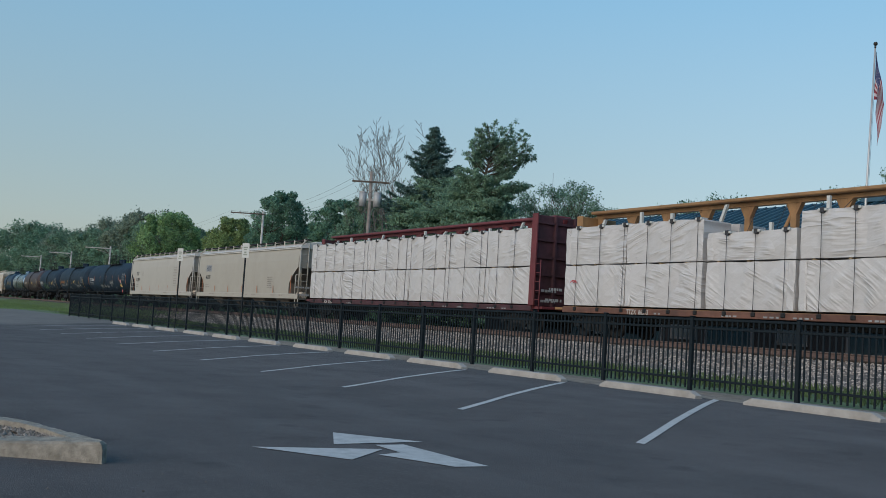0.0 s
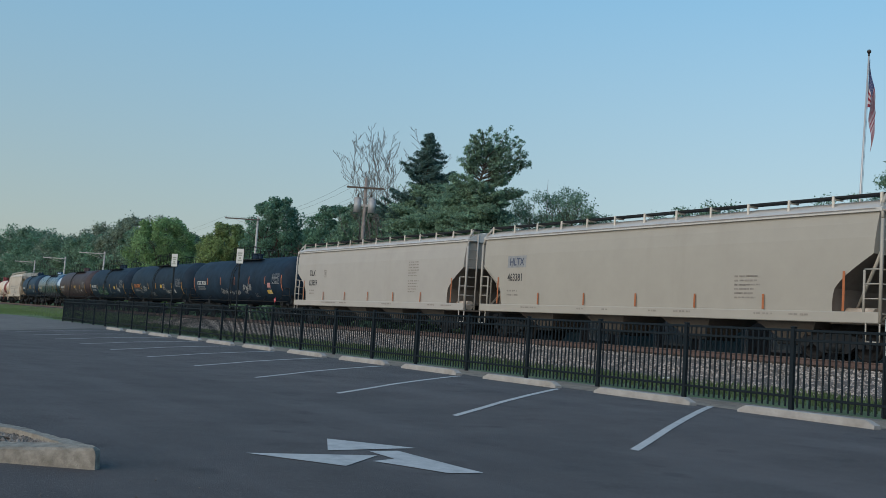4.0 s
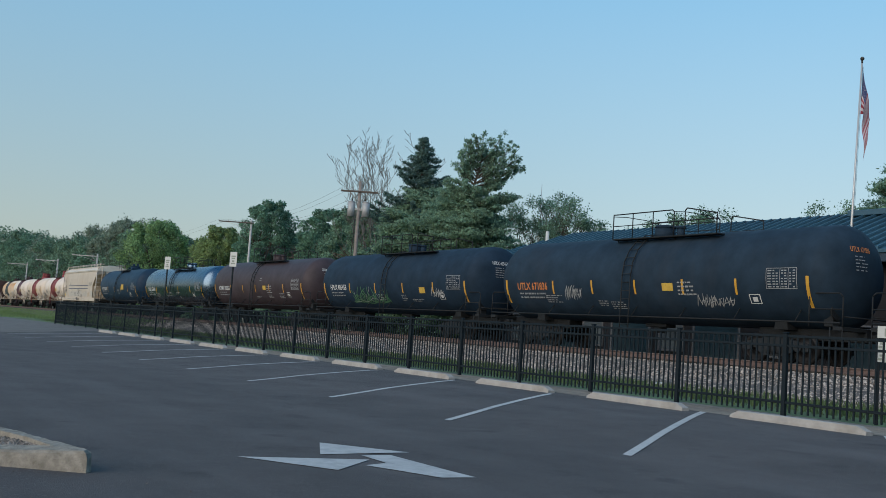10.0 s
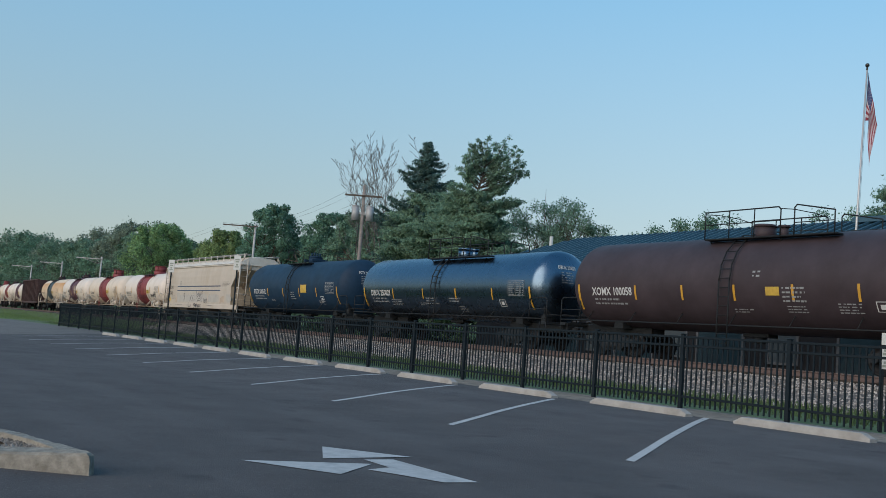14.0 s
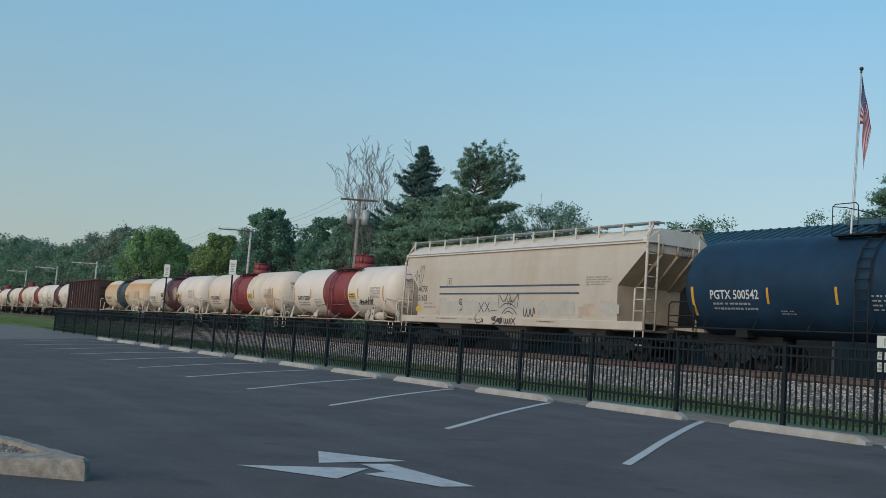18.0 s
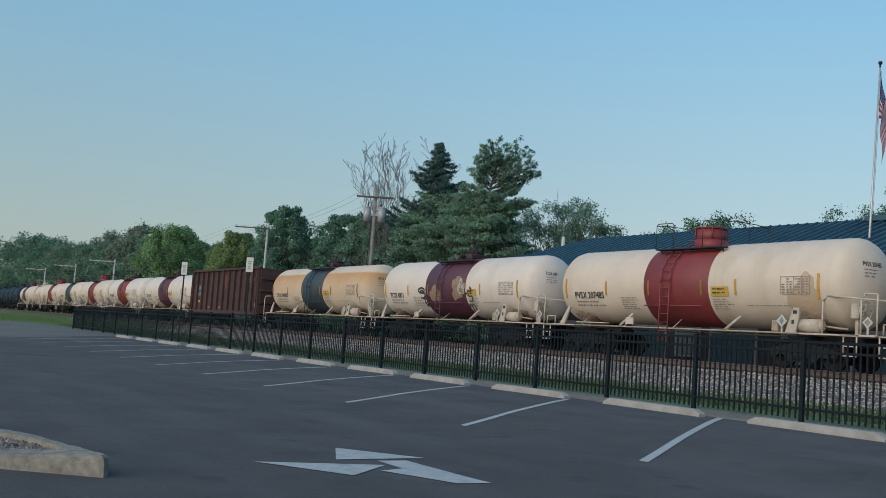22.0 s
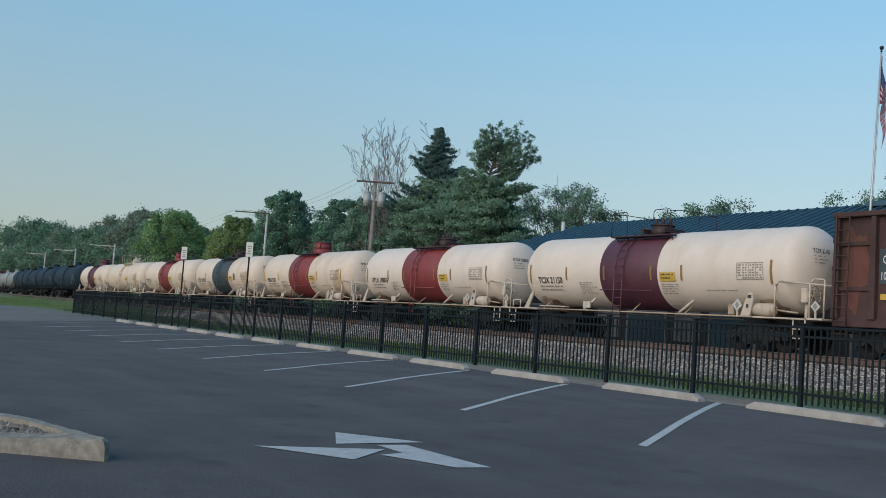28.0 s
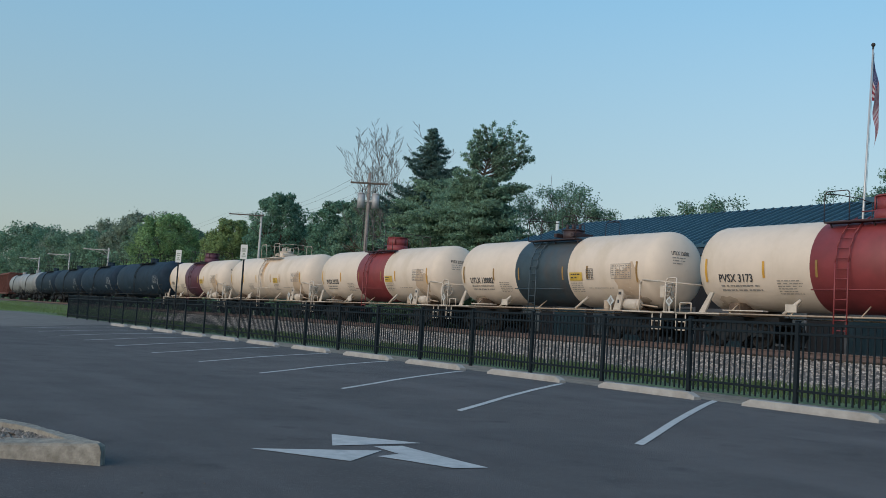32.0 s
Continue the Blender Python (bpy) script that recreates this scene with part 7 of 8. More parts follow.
def covered_hopper(left, right, seed, mark, number, skin, label, bays=4, extras=(), ink=LETTER_BLACK, top=4.2, gaps=0.6, strip=ORANGE_STRIP, logo=False, wide=1.55, rise=0.31, cut=None):
    rng = random.Random(seed)
    car, L = new_car("hopper_car", label, "hopper car", left, right)
    b = L / 2 - gaps
    W = wide
    # body: a long box cut away in a slope at both lower ends
    zs = 1.36
    m2 = MB()
    def wy(z):
        f = (z - zs) / (top - zs)
        return W - 0.05 + 0.05 * math.sin(math.pi * f) - (0.07 * max(0, f - 0.8) / 0.2)
    rows_ = [zs, 1.6, 1.8, 2.0, 2.2, 2.4, 2.62, 2.8, 2.95, 3.15, 3.4, 3.8, 3.9, top]
    def xe(z):
        if cut:
            return b - 1.35 + max(0.0, min(1.25, (z - 2.62) * 1.08))
        return b + float(np.interp(z, (1.36, 1.7, 2.0, 2.3, 2.62, 2.95, top), (-1.5, -1.5, -1.42, -1.16, -0.72, -0.22, -0.12)))
    v = []
    for z in rows_:
        v += [(-xe(z), -wy(z), z), (xe(z), -wy(z), z), (xe(z), wy(z), z), (-xe(z), wy(z), z)]
    nr = len(rows_)
    sides, slopes = [], []
    for j in range(nr - 1):
        for i in range(4):
            q = (j * 4 + i, j * 4 + (i + 1) % 4, (j + 1) * 4 + (i + 1) % 4, (j + 1) * 4 + i)
            (slopes if i in (1, 3) and rows_[j] < (3.6 if cut else 2.9) else sides).append(q)
    sides += [(0, 1, 2, 3), tuple(4 * (nr - 1) + i for i in range(4))]
    part("body", m2.add(v, sides), skin, car)
    # uncut cars: undercut end faces get the grey with shade in its colour
    for k in (0, 1):
        part("slope_sheet", MB().add(v, slopes[k::2]), TAN_SHEET if cut else SLOPE_SHADED, car)
    rf = MB()
    v = [(x, y, z) for x in (-b + 0.02, b - 0.02) for y, z in ((-W + 0.02, top - 0.1), (-W + 0.02, top), (-0.85, top + rise), (0.85, top + rise), (W - 0.02, top), (W - 0.02, top - 0.1))]
    rf.add(v, [(i, i + 1, 7 + i, 6 + i) for i in range(5)] + [tuple(range(6)), tuple(range(6, 12)), (5, 0, 6, 11)])
    part("roof", rf, HOP_ROOF if not cut else HOP_TOP, car)
    n = int(2 * b / 1.2)
    for i in range(n):
        x = -b + 0.9 + i * (2 * b - 1.8) / (n - 1)
        part("roof_hatch", MB().box(x - 0.35, x + 0.35, -0.3, 0.3, top + rise, top + rise + 0.1, 0.02), HOP_ROOF, car)
    zb_ = top + rise + (0.10 if not cut else 0.16)
    for y in (-1.0, 1.0):
        part("running_board", MB().box(-b - 0.05, b + 0.05, y - 0.2, y + 0.2, zb_, zb_ + 0.05), GALV if cut else BLACK_STEEL, car)
        n = 13
        for i in range(n):
            x = -b + 0.25 + i * (2 * b - 0.5) / (n - 1)
            br = MB().box(x - 0.035, x + 0.035, y * 1.22 - 0.02, y * 1.22 + 0.02, top + 0.06, zb_ + 0.055).box(x - 0.03, x + 0.03, min(y * 1.22, y * 0.8), max(y * 1.22, y * 0.8), zb_ - 0.05, zb_ - 0.002)
            part("board_bracket", br, HOP_TOP, car)
    for s in (-1, 1):
        frame_mat = WHITE_FRAME if cut else skin
        for y in (-W + 0.03, W - 0.03):
            side = -1 if y < 0 else 1
            tube = MB().pipe([(s * b, y, 1.08), (s * b, y, top - 0.3), (s * (b - 0.1), y - side * 0.12, top + 0.12), (s * (b - 0.16), side * 1.1, zb_ + 0.06)], 0.05, 7)
            part("corner_post", tube, frame_mat, car)
            inner_y = y - side * 0.52
            lad = MB().rod((s * b, inner_y, 1.08), (s * b, inner_y, top + 0.22), 0.04, n=6)
            for k in range(8):
                lad.rod((s * b, y, 1.32 + 0.4 * k), (s * b, inner_y, 1.32 + 0.4 * k), 0.022, n=5)
            part("end_ladder", lad, frame_mat, car)
            low_ = MB().rod((s * (b - 0.5), y, 1.08), (s * (b - 0.5), y, 2.5), 0.035, n=6)
            for k in range(4):
                low_.rod((s * b, y, 1.32 + 0.4 * k), (s * (b - 0.5), y, 1.32 + 0.4 * k), 0.022, n=5)
            part("side_ladder", low_, frame_mat, car)
            part("end_step", MB().pipe([(s * b, y, 1.05), (s * b, y, 0.55), (s * (b - 0.42), y, 0.55), (s * (b - 0.42), y, 1.05)], 0.024, 5), frame_mat, car)
        for y in (-0.75, 0.0, 0.75):
            if cut:
                part("end_rib", MB().pipe([(s * (b - 0.06), y, top - 0.05), (s * (b - 0.06), y, 3.75), (s * (b - 1.2), y, 2.6)], 0.05, 5), TAN_SHEET, car)
        part("end_platform", MB().box(min(s * (b - 1.6), s * b), max(s * (b - 1.6), s * b), -W + 0.1, W - 0.1, 1.02, 1.1, 0.01), SLOPE_SHADED, car)
        part("center_plate", MB().box(min(s * (b - 2.4), s * (b + 0.2)), max(s * (b - 2.4), s * (b + 0.2)), -0.35, 0.35, 0.75, 1.1, 0.02), BLACK_STEEL, car)
        if cut:
            if s > 0:
                end = lambda u_, v_: (b - 0.03, u_, v_)
                put_text(car, end, "ACFX", 0.15, 3.98, 0.24, ink)
                put_text(car, end, "51603", 0.15, 3.72, 0.24, ink)
            continue
        part("end_brace", MB().rod((s * (b - 0.05), -W + 0.1, 3.0), (s * (b - 1.5), -0.6, 1.1), 0.05, n=5), skin, car)
        part("end_brace", MB().rod((s * (b - 0.05), W - 0.1, 3.0), (s * (b - 1.5), 0.6, 1.1), 0.05, n=5), skin, car)
        if s > 0:
            part("brake_cylinder", MB().rod((s * (b - 1.4), -0.9, 1.3), (s * (b - 0.5), -0.9, 1.3), 0.2, n=14), WHITE_FRAME, car)
            part("brake_wheel", MB().rod((s * (b - 0.02), 0.4, 2.3), (s * (b + 0.06), 0.4, 2.3), 0.28, n=14), WHITE_FRAME, car)
            part("brake_staff", MB().rod((s * (b - 0.02), 0.4, 1.05), (s * (b - 0.02), 0.4, 2.3), 0.025, n=6), WHITE_FRAME, car)
    for y in (-W, W - 0.12):
        part("side_sill", MB().box(-b, b, y - 0.01, y + 0.13, 1.05, 1.36, 0.02), skin, car)
    for i in range(bays):
        x = -b + 3.4 + i * (2 * b - 6.8) / (bays - 1)
        bay = MB()
        w1, w2 = 1.45, 0.45
        bay.add([(x - w1, -1.4, 1.36), (x + w1, -1.4, 1.36), (x + w1, 1.4, 1.36), (x - w1, 1.4, 1.36), (x - w2, -0.6, 0.5), (x + w2, -0.6, 0.5), (x + w2, 0.6, 0.5), (x - w2, 0.6, 0.5)],
                [(0, 1, 5, 4), (1, 2, 6, 5), (2, 3, 7, 6), (3, 0, 4, 7), (4, 5, 6, 7)])
        g = part("hopper_bay", bay, SLOPE_SHADED, car)
        part("outlet_gate", MB().box(x - 0.55, x + 0.55, -0.75, 0.75, 0.38, 0.5, 0.02), BLACK_STEEL, g)
    sf = lambda u_, v_: (u_, -wy(v_) - 0.008 if v_ > 1.37 else -W - 0.018, v_)
    put_strip(car, on_side(-W, 0.0, 0.005), -b + 0.2, b - 0.2, top - 0.035, top - 0.01, STENCIL_DARK, "roof_seam")
    for i in range(7):
        x = -b + 1.25 + i * (2 * b - 2.4) / 6
        if strip is not None:
            put_strip(car, on_side(-W, 0.0, 0.016), x, x + 0.08, 1.38, 1.38 + (0.45 if 0 < i < 6 else 1.1), strip, "reflective_strip")
    u = -b + (1.15 if logo else 1.95)
    if logo:
        u += 0.75
        pl = put_strip(car, sf, u, u + 1.25, 2.86, 3.34, STENCIL_GREY, "mark_plate")
        put_text(pl, lambda u_, v_: (u_, -wy(v_) - 0.014, v_), "HLTX", u + 0.14, 2.95, 0.42, STRIPE_BLUE, squeeze=0.92)
        put_text(car, sf, number, u + 0.03, 2.32, 0.42, ink)
    elif mark:
        put_text(car, sf, mark, u if not cut else -b + 1.4, 2.75 if not cut else 2.45, 0.44 if not cut else 0.38, ink)
        put_text(car, sf, number, u - 0.05 if not cut else -b + 1.4, 2.2 if not cut else 2.03, 0.44 if not cut else 0.38, ink)
        sq = MB()
        for a, c_, d, e in ((0, 0.3, 0, 0.03), (0, 0.3, 0.37, 0.4), (0, 0.03, 0, 0.4), (0.27, 0.3, 0, 0.4), (0.1, 0.2, 0.1, 0.3)):
            strip_on(sq, sf, u + 1.9 + a, u + 1.9 + c_, 2.65 + d, 2.65 + e, 1)
        part("capacity_mark", sq, STENCIL_DARK, car)
    put_lines(car, sf, u, 1.95, 0.95, 2, rng, STENCIL_DARK, 0.17, 0.07)
    if cut:
        put_lines(car, sf, 5.1, 2.95, 1.5, 4, rng, STENCIL_DARK, 0.09, 0.05)
    else:
        put_lines(car, sf, b - 5.0, 3.3 if mark else 2.4, 1.1, 6, rng, STENCIL_DARK, 0.13, 0.055)
        put_lines(car, sf, b - 5.0, 2.4, 1.0, 5, rng, STENCIL_DARK, 0.13, 0.055)
    for _ in range(7):
        put_lines(car, on_side(-W - 0.01, 0, 0.012), rng.uniform(-0.9, 0.8) * b, 1.28, rng.uniform(0.4, 1.2), 1, rng, STENCIL_DARK, 0.1, 0.06)
    for e in extras:
        e(car, sf, rng, -b, b, L)
    running_gear(car, L, 2.3)
    return car


SILL_DIRT = mat("sill_dirty_brown", (0.13, 0.06, 0.042), 0.75, 0, 0.3, 3, 0.5, (0.05, 0.03, 0.028), 1.2)


SILL_RED = mat("sill_dark_red", (0.055, 0.02, 0.026), 0.75, 0, 0.3, 3, 0.5, (0.025, 0.02, 0.022), 1.2)
# flatcar red darkened to paint in the shade on the end faces, plus streaks
BULKHEAD_SHADED = mat("bulkhead_shaded_maroon", (0.058, 0.021, 0.030), 0.8, 0, 0.3, 2, 0.5, (0.02, 0.014, 0.016), 1.0, streak=True)
LETTER_GREY = mat("lettering_dirty_white", (0.42, 0.40, 0.38), 0.7, 0, 0.2, 6)


def centerbeam(left, right, seed, skin, label, bundles, mark, loads_to, number, low=(), bulk=1.5):
    """A flatcar with a central truss, and wrapped lumber stacked on both sides of it."""
    rng = random.Random(seed)
    car, L = new_car("flatcar", label, "flatcar", left, right)
    b = L / 2 - 1.0
    part("deck", MB().box(-b, b, -1.5, 1.5, 0.95, 1.08, 0.02), skin, car)
    part("side_sill", MB().box(-b, b, -1.52, -1.42, 0.86, 1.07, 0.015), SILL_RED if skin is CB_RED else SILL_DIRT, car)
    part("side_sill", MB().box(-b, b, 1.42, 1.52, 0.86, 1.07, 0.015), SILL_RED if skin is CB_RED else SILL_DIRT, car)
    part("center_sill", MB().box(-b, b, -0.35, 0.35, 0.62, 0.96, 0.03), BLACK_STEEL, car)
    part("top_chord", MB().box(-b + 0.1, b - 0.1, -0.42, 0.42, 4.72, 4.84, 0.03).box(-b + 0.1, b - 0.1, -0.12, 0.12, 4.58, 4.71), skin, car)
    n = int(2 * b / 1.85)
    for i in range(n + 1):
        x = -b + 0.25 + i * (2 * b - 0.5) / n
        part("truss_post", MB().box(x - 0.11, x + 0.11, -0.1, 0.1, 1.08, 4.64, 0.015), skin, car)
        part("gusset", MB().prism([(x - 0.34, 4.66), (x + 0.34, 4.66), (x + 0.12, 4.22), (x - 0.12, 4.22)], -0.09, 0.09), skin, car)
        if i % 3 == 1:
            x2 = x + (2 * b - 0.5) / n
            part("diagonal", MB().rod((x, 0, 1.1), (x2, 0, 4.5), 0.07, n=5), skin, car)
    narrow = bulk
    for s in (-1, 1):
        bulk = narrow if s < 0 else 1.5
        bk = MB().box(min(s * b, s * (b - 0.16)), max(s * b, s * (b - 0.16)), -bulk, bulk, 1.08, 4.76 if bulk > 1 else 4.6, 0.02)
        hd = part("bulkhead", bk, skin if skin is not CB_RED else BULKHEAD_SHADED, car)
        part("bulkhead_edge", MB().box(min(s * (b - 0.18), s * (b + 0.16)), max(s * (b - 0.18), s * (b + 0.16)), -bulk - 0.03, -bulk + 0.06, 1.08, 4.8 if bulk > 1 else 4.62, 0.015), skin, hd)
        for z in (1.6, 2.3, 3.0, 3.7, 4.4):
            part("bulkhead_rib", MB().box(min(s * (b + 0.003), s * (b + 0.1)), max(s * (b + 0.003), s * (b + 0.1)), 0.1 - bulk, bulk - 0.1, z, z + 0.09), skin if skin is not CB_RED else BULKHEAD_SHADED, hd)
        for y in (-0.37 * bulk, 0.3 * bulk, bulk - 0.1):
            part("bulkhead_post", MB().box(min(s * (b + 0.003), s * (b + 0.14)), max(s * (b + 0.003), s * (b + 0.14)), y, y + 0.1, 1.08, 4.76 if bulk > 1 else 4.6), skin if skin is not CB_RED else BULKHEAD_SHADED, hd)
        put_lines(hd, lambda u_, v_: (s * (b + 0.145), -1.3 + (u_ if s > 0 else -u_), v_), 0.15, 1.75, 0.9, 2, rng, STENCIL_GREY, 0.42, 0.11, "bulkhead_stencil")
        part("end_platform", MB().box(min(s * b, s * (L / 2 - 0.4)), max(s * b, s * (L / 2 - 0.4)), -1.4, 1.4, 0.95, 1.05, 0.01), skin, car)
        if bulk > 1:
            part("corner_ladder", ladder_mb(s * (b + 0.25), -1.46, 0.45, 2.9, 0.4, 0.36, 0.016), skin, car)
    sf = on_side(-1.52, 0, 0.012)
    put_text(car, sf, mark + "  " + number, -b + (2.1 if number[0] == "2" else 3.6), 0.87, 0.24, LETTER_GREY)
    for _ in range(6):
        put_lines(car, sf, rng.uniform(-0.6, 0.9) * b, 0.95, rng.uniform(0.3, 0.8), 1, rng, STENCIL_GREY, 0.1, 0.06)
    load_z = (1.12, 2.62, 2.68, loads_to)
    for side in (-1, 1):
        for k, (u0, u1) in enumerate(bundles):
            ztop = loads_to
            for (kk, zz) in low:
                if kk == k:
                    ztop = zz
            for lay, (z0, z1) in enumerate(((1.14, 2.635), (2.68, ztop))):
                ya, yb = (-1.47, -0.2) if side < 0 else (0.2, 1.47)
                m2 = MB()
                nx, nz = max(3, int((u1 - u0) / 0.5)), 4
                # packs sag and bulge a little between the straps
                def pt(i, j, y, out):
                    fx, fz = i / nx, j / nz
                    e = 0.035 * math.sin(fx * nx * 2.1 + k) * math.sin(math.pi * fz) + rng.uniform(-0.012, 0.012)
                    return (u0 + 0.03 + (u1 - u0 - 0.06) * fx, y + out * (e if 0 < j < nz else -0.02), z0 + (z1 - z0) * fz + (rng.uniform(-0.03, 0.02) if j == nz else 0))
                grid0 = [pt(i, j, ya, -1) for i in range(nx + 1) for j in range(nz + 1)]
                grid1 = [(x, yb, z) for x, y, z in grid0]
                w = nz + 1
                off = len(grid0)
                f = [(i * w + j, i * w + j + 1, (i + 1) * w + j + 1, (i + 1) * w + j) for i in range(nx) for j in range(nz)]
                f += [(off + i * w + j, off + (i + 1) * w + j, off + (i + 1) * w + j + 1, off + i * w + j + 1) for i in range(nx) for j in range(nz)]
                f += [(i * w + nz, off + i * w + nz, off + (i + 1) * w + nz, (i + 1) * w + nz) for i in range(nx)]
                f += [(i * w, (i + 1) * w, off + (i + 1) * w, off + i * w) for i in range(nx)]
                f += [(j, off + j, off + j + 1, j + 1) for j in range(nz)] + [(nx * w + j, nx * w + j + 1, off + nx * w + j + 1, off + nx * w + j) for j in range(nz)]
                m2.add(grid0 + grid1, f)
                mid = Vector(((u0 + u1) / 2, (ya + yb) / 2, (z0 + z1) / 2))
                m2.v = [tuple(Vector(p) - mid) for p in m2.v]
                part("lumber_pack", m2, WRAPS[2 * lay + (k + (side > 0)) % 2], car, "white plastic-wrapped lumber", loc=mid)
                # the loose end of the wrap, folded round the end of the pack
                fl = MB()
                xs_f = u0 + 0.02 if (k + lay) % 2 else u1 - 0.30
                rows_f = 9
                yf = (-1.49, -1.475) if side < 0 else (1.475, 1.49)
                vs_f = []
                for q in range(rows_f):
                    zq = z0 + 0.01 + (z1 - z0 - 0.03) * q / (rows_f - 1)
                    wob = rng.uniform(-0.025, 0.025)
                    vs_f += [(xs_f + wob, yf[1], zq), (xs_f + 0.03 + wob, yf[0], zq), (xs_f + 0.22 + wob * 0.5, yf[0], zq), (xs_f + 0.27 + wob, yf[1], zq)]
                fl.add(vs_f, [(4 * q + i, 4 * q + i + 1, 4 * q + i + 5, 4 * q + i + 4) for q in range(rows_f - 1) for i in range(3)])
                part("wrap_flap", fl, WRAPS[2 * lay], car)
            bn = MB()
            for q in range(max(2, int((u1 - u0) / 1.2))):
                x = u0 + 0.4 + q * 1.2
                y0, y1 = (-1.4, -0.3) if side < 0 else (0.3, 1.4)
                bn.box(x, x + 0.09, y0, y1, 2.635, 2.68)
            part("batten", bn, TIMBER, car)
    x = -b + 0.75
    while x < b - 0.4:
        ztop = loads_to
        for (kk, zz) in low:
            if bundles[kk][0] <= x <= bundles[kk][1]:
                ztop = zz
        st = MB().pipe([(x, -1.545, 0.98), (x, -1.53, 2.6), (x - 0.02, -1.53, ztop + 0.02), (x - 0.02, -0.6, ztop + 0.08), (x, -0.15, 4.55)], 0.009, 4)
        part("tie_down_strap", st, STRAP, car)
        part("winch", MB().box(x - 0.08, x + 0.08, -1.56, -1.46, 0.93, 1.07, 0.02), BLACK_STEEL, car)
        part("edge_guard", MB().box(x - 0.17, x + 0.13, -1.525, -1.25, ztop - 0.05, ztop + 0.03, 0.01), SIGN_WHITE, car)
        part("strap_clip", MB().box(x - 0.08, x + 0.05, -1.55, -1.38, ztop - 0.1, ztop + 0.05, 0.01), STRAP, car)
        x += 1.2 + rng.uniform(-0.1, 0.1)
    # pale timber struts wedged between the load and the chord, most of them upright
    for k in range(11):
        x = -b + 0.9 + k * 2.0 + rng.uniform(-0.3, 0.3)
        z = min([loads_to] + [zz for kk, zz in low if bundles[kk][0] <= x <= bundles[kk][1]])
        lean = 0.0 if k % 3 else rng.uniform(0.2, 0.5)
        zt = 4.62 if k % 2 else z + rng.uniform(0.25, 0.4)
        st = MB().add([(x + dx + (lean if zz > z else 0), yy, zz) for zz in (z - 0.03, zt) for dx, yy in ((0, -0.62), (0.11, -0.62), (0.11, -0.52), (0, -0.52))],
                      [(0, 1, 5, 4), (1, 2, 6, 5), (2, 3, 7, 6), (3, 0, 4, 7), (0, 3, 2, 1), (4, 5, 6, 7)])
        part("timber_strut", st, SIGN_WHITE, car)
    running_gear(car, L, 2.4)
    return car


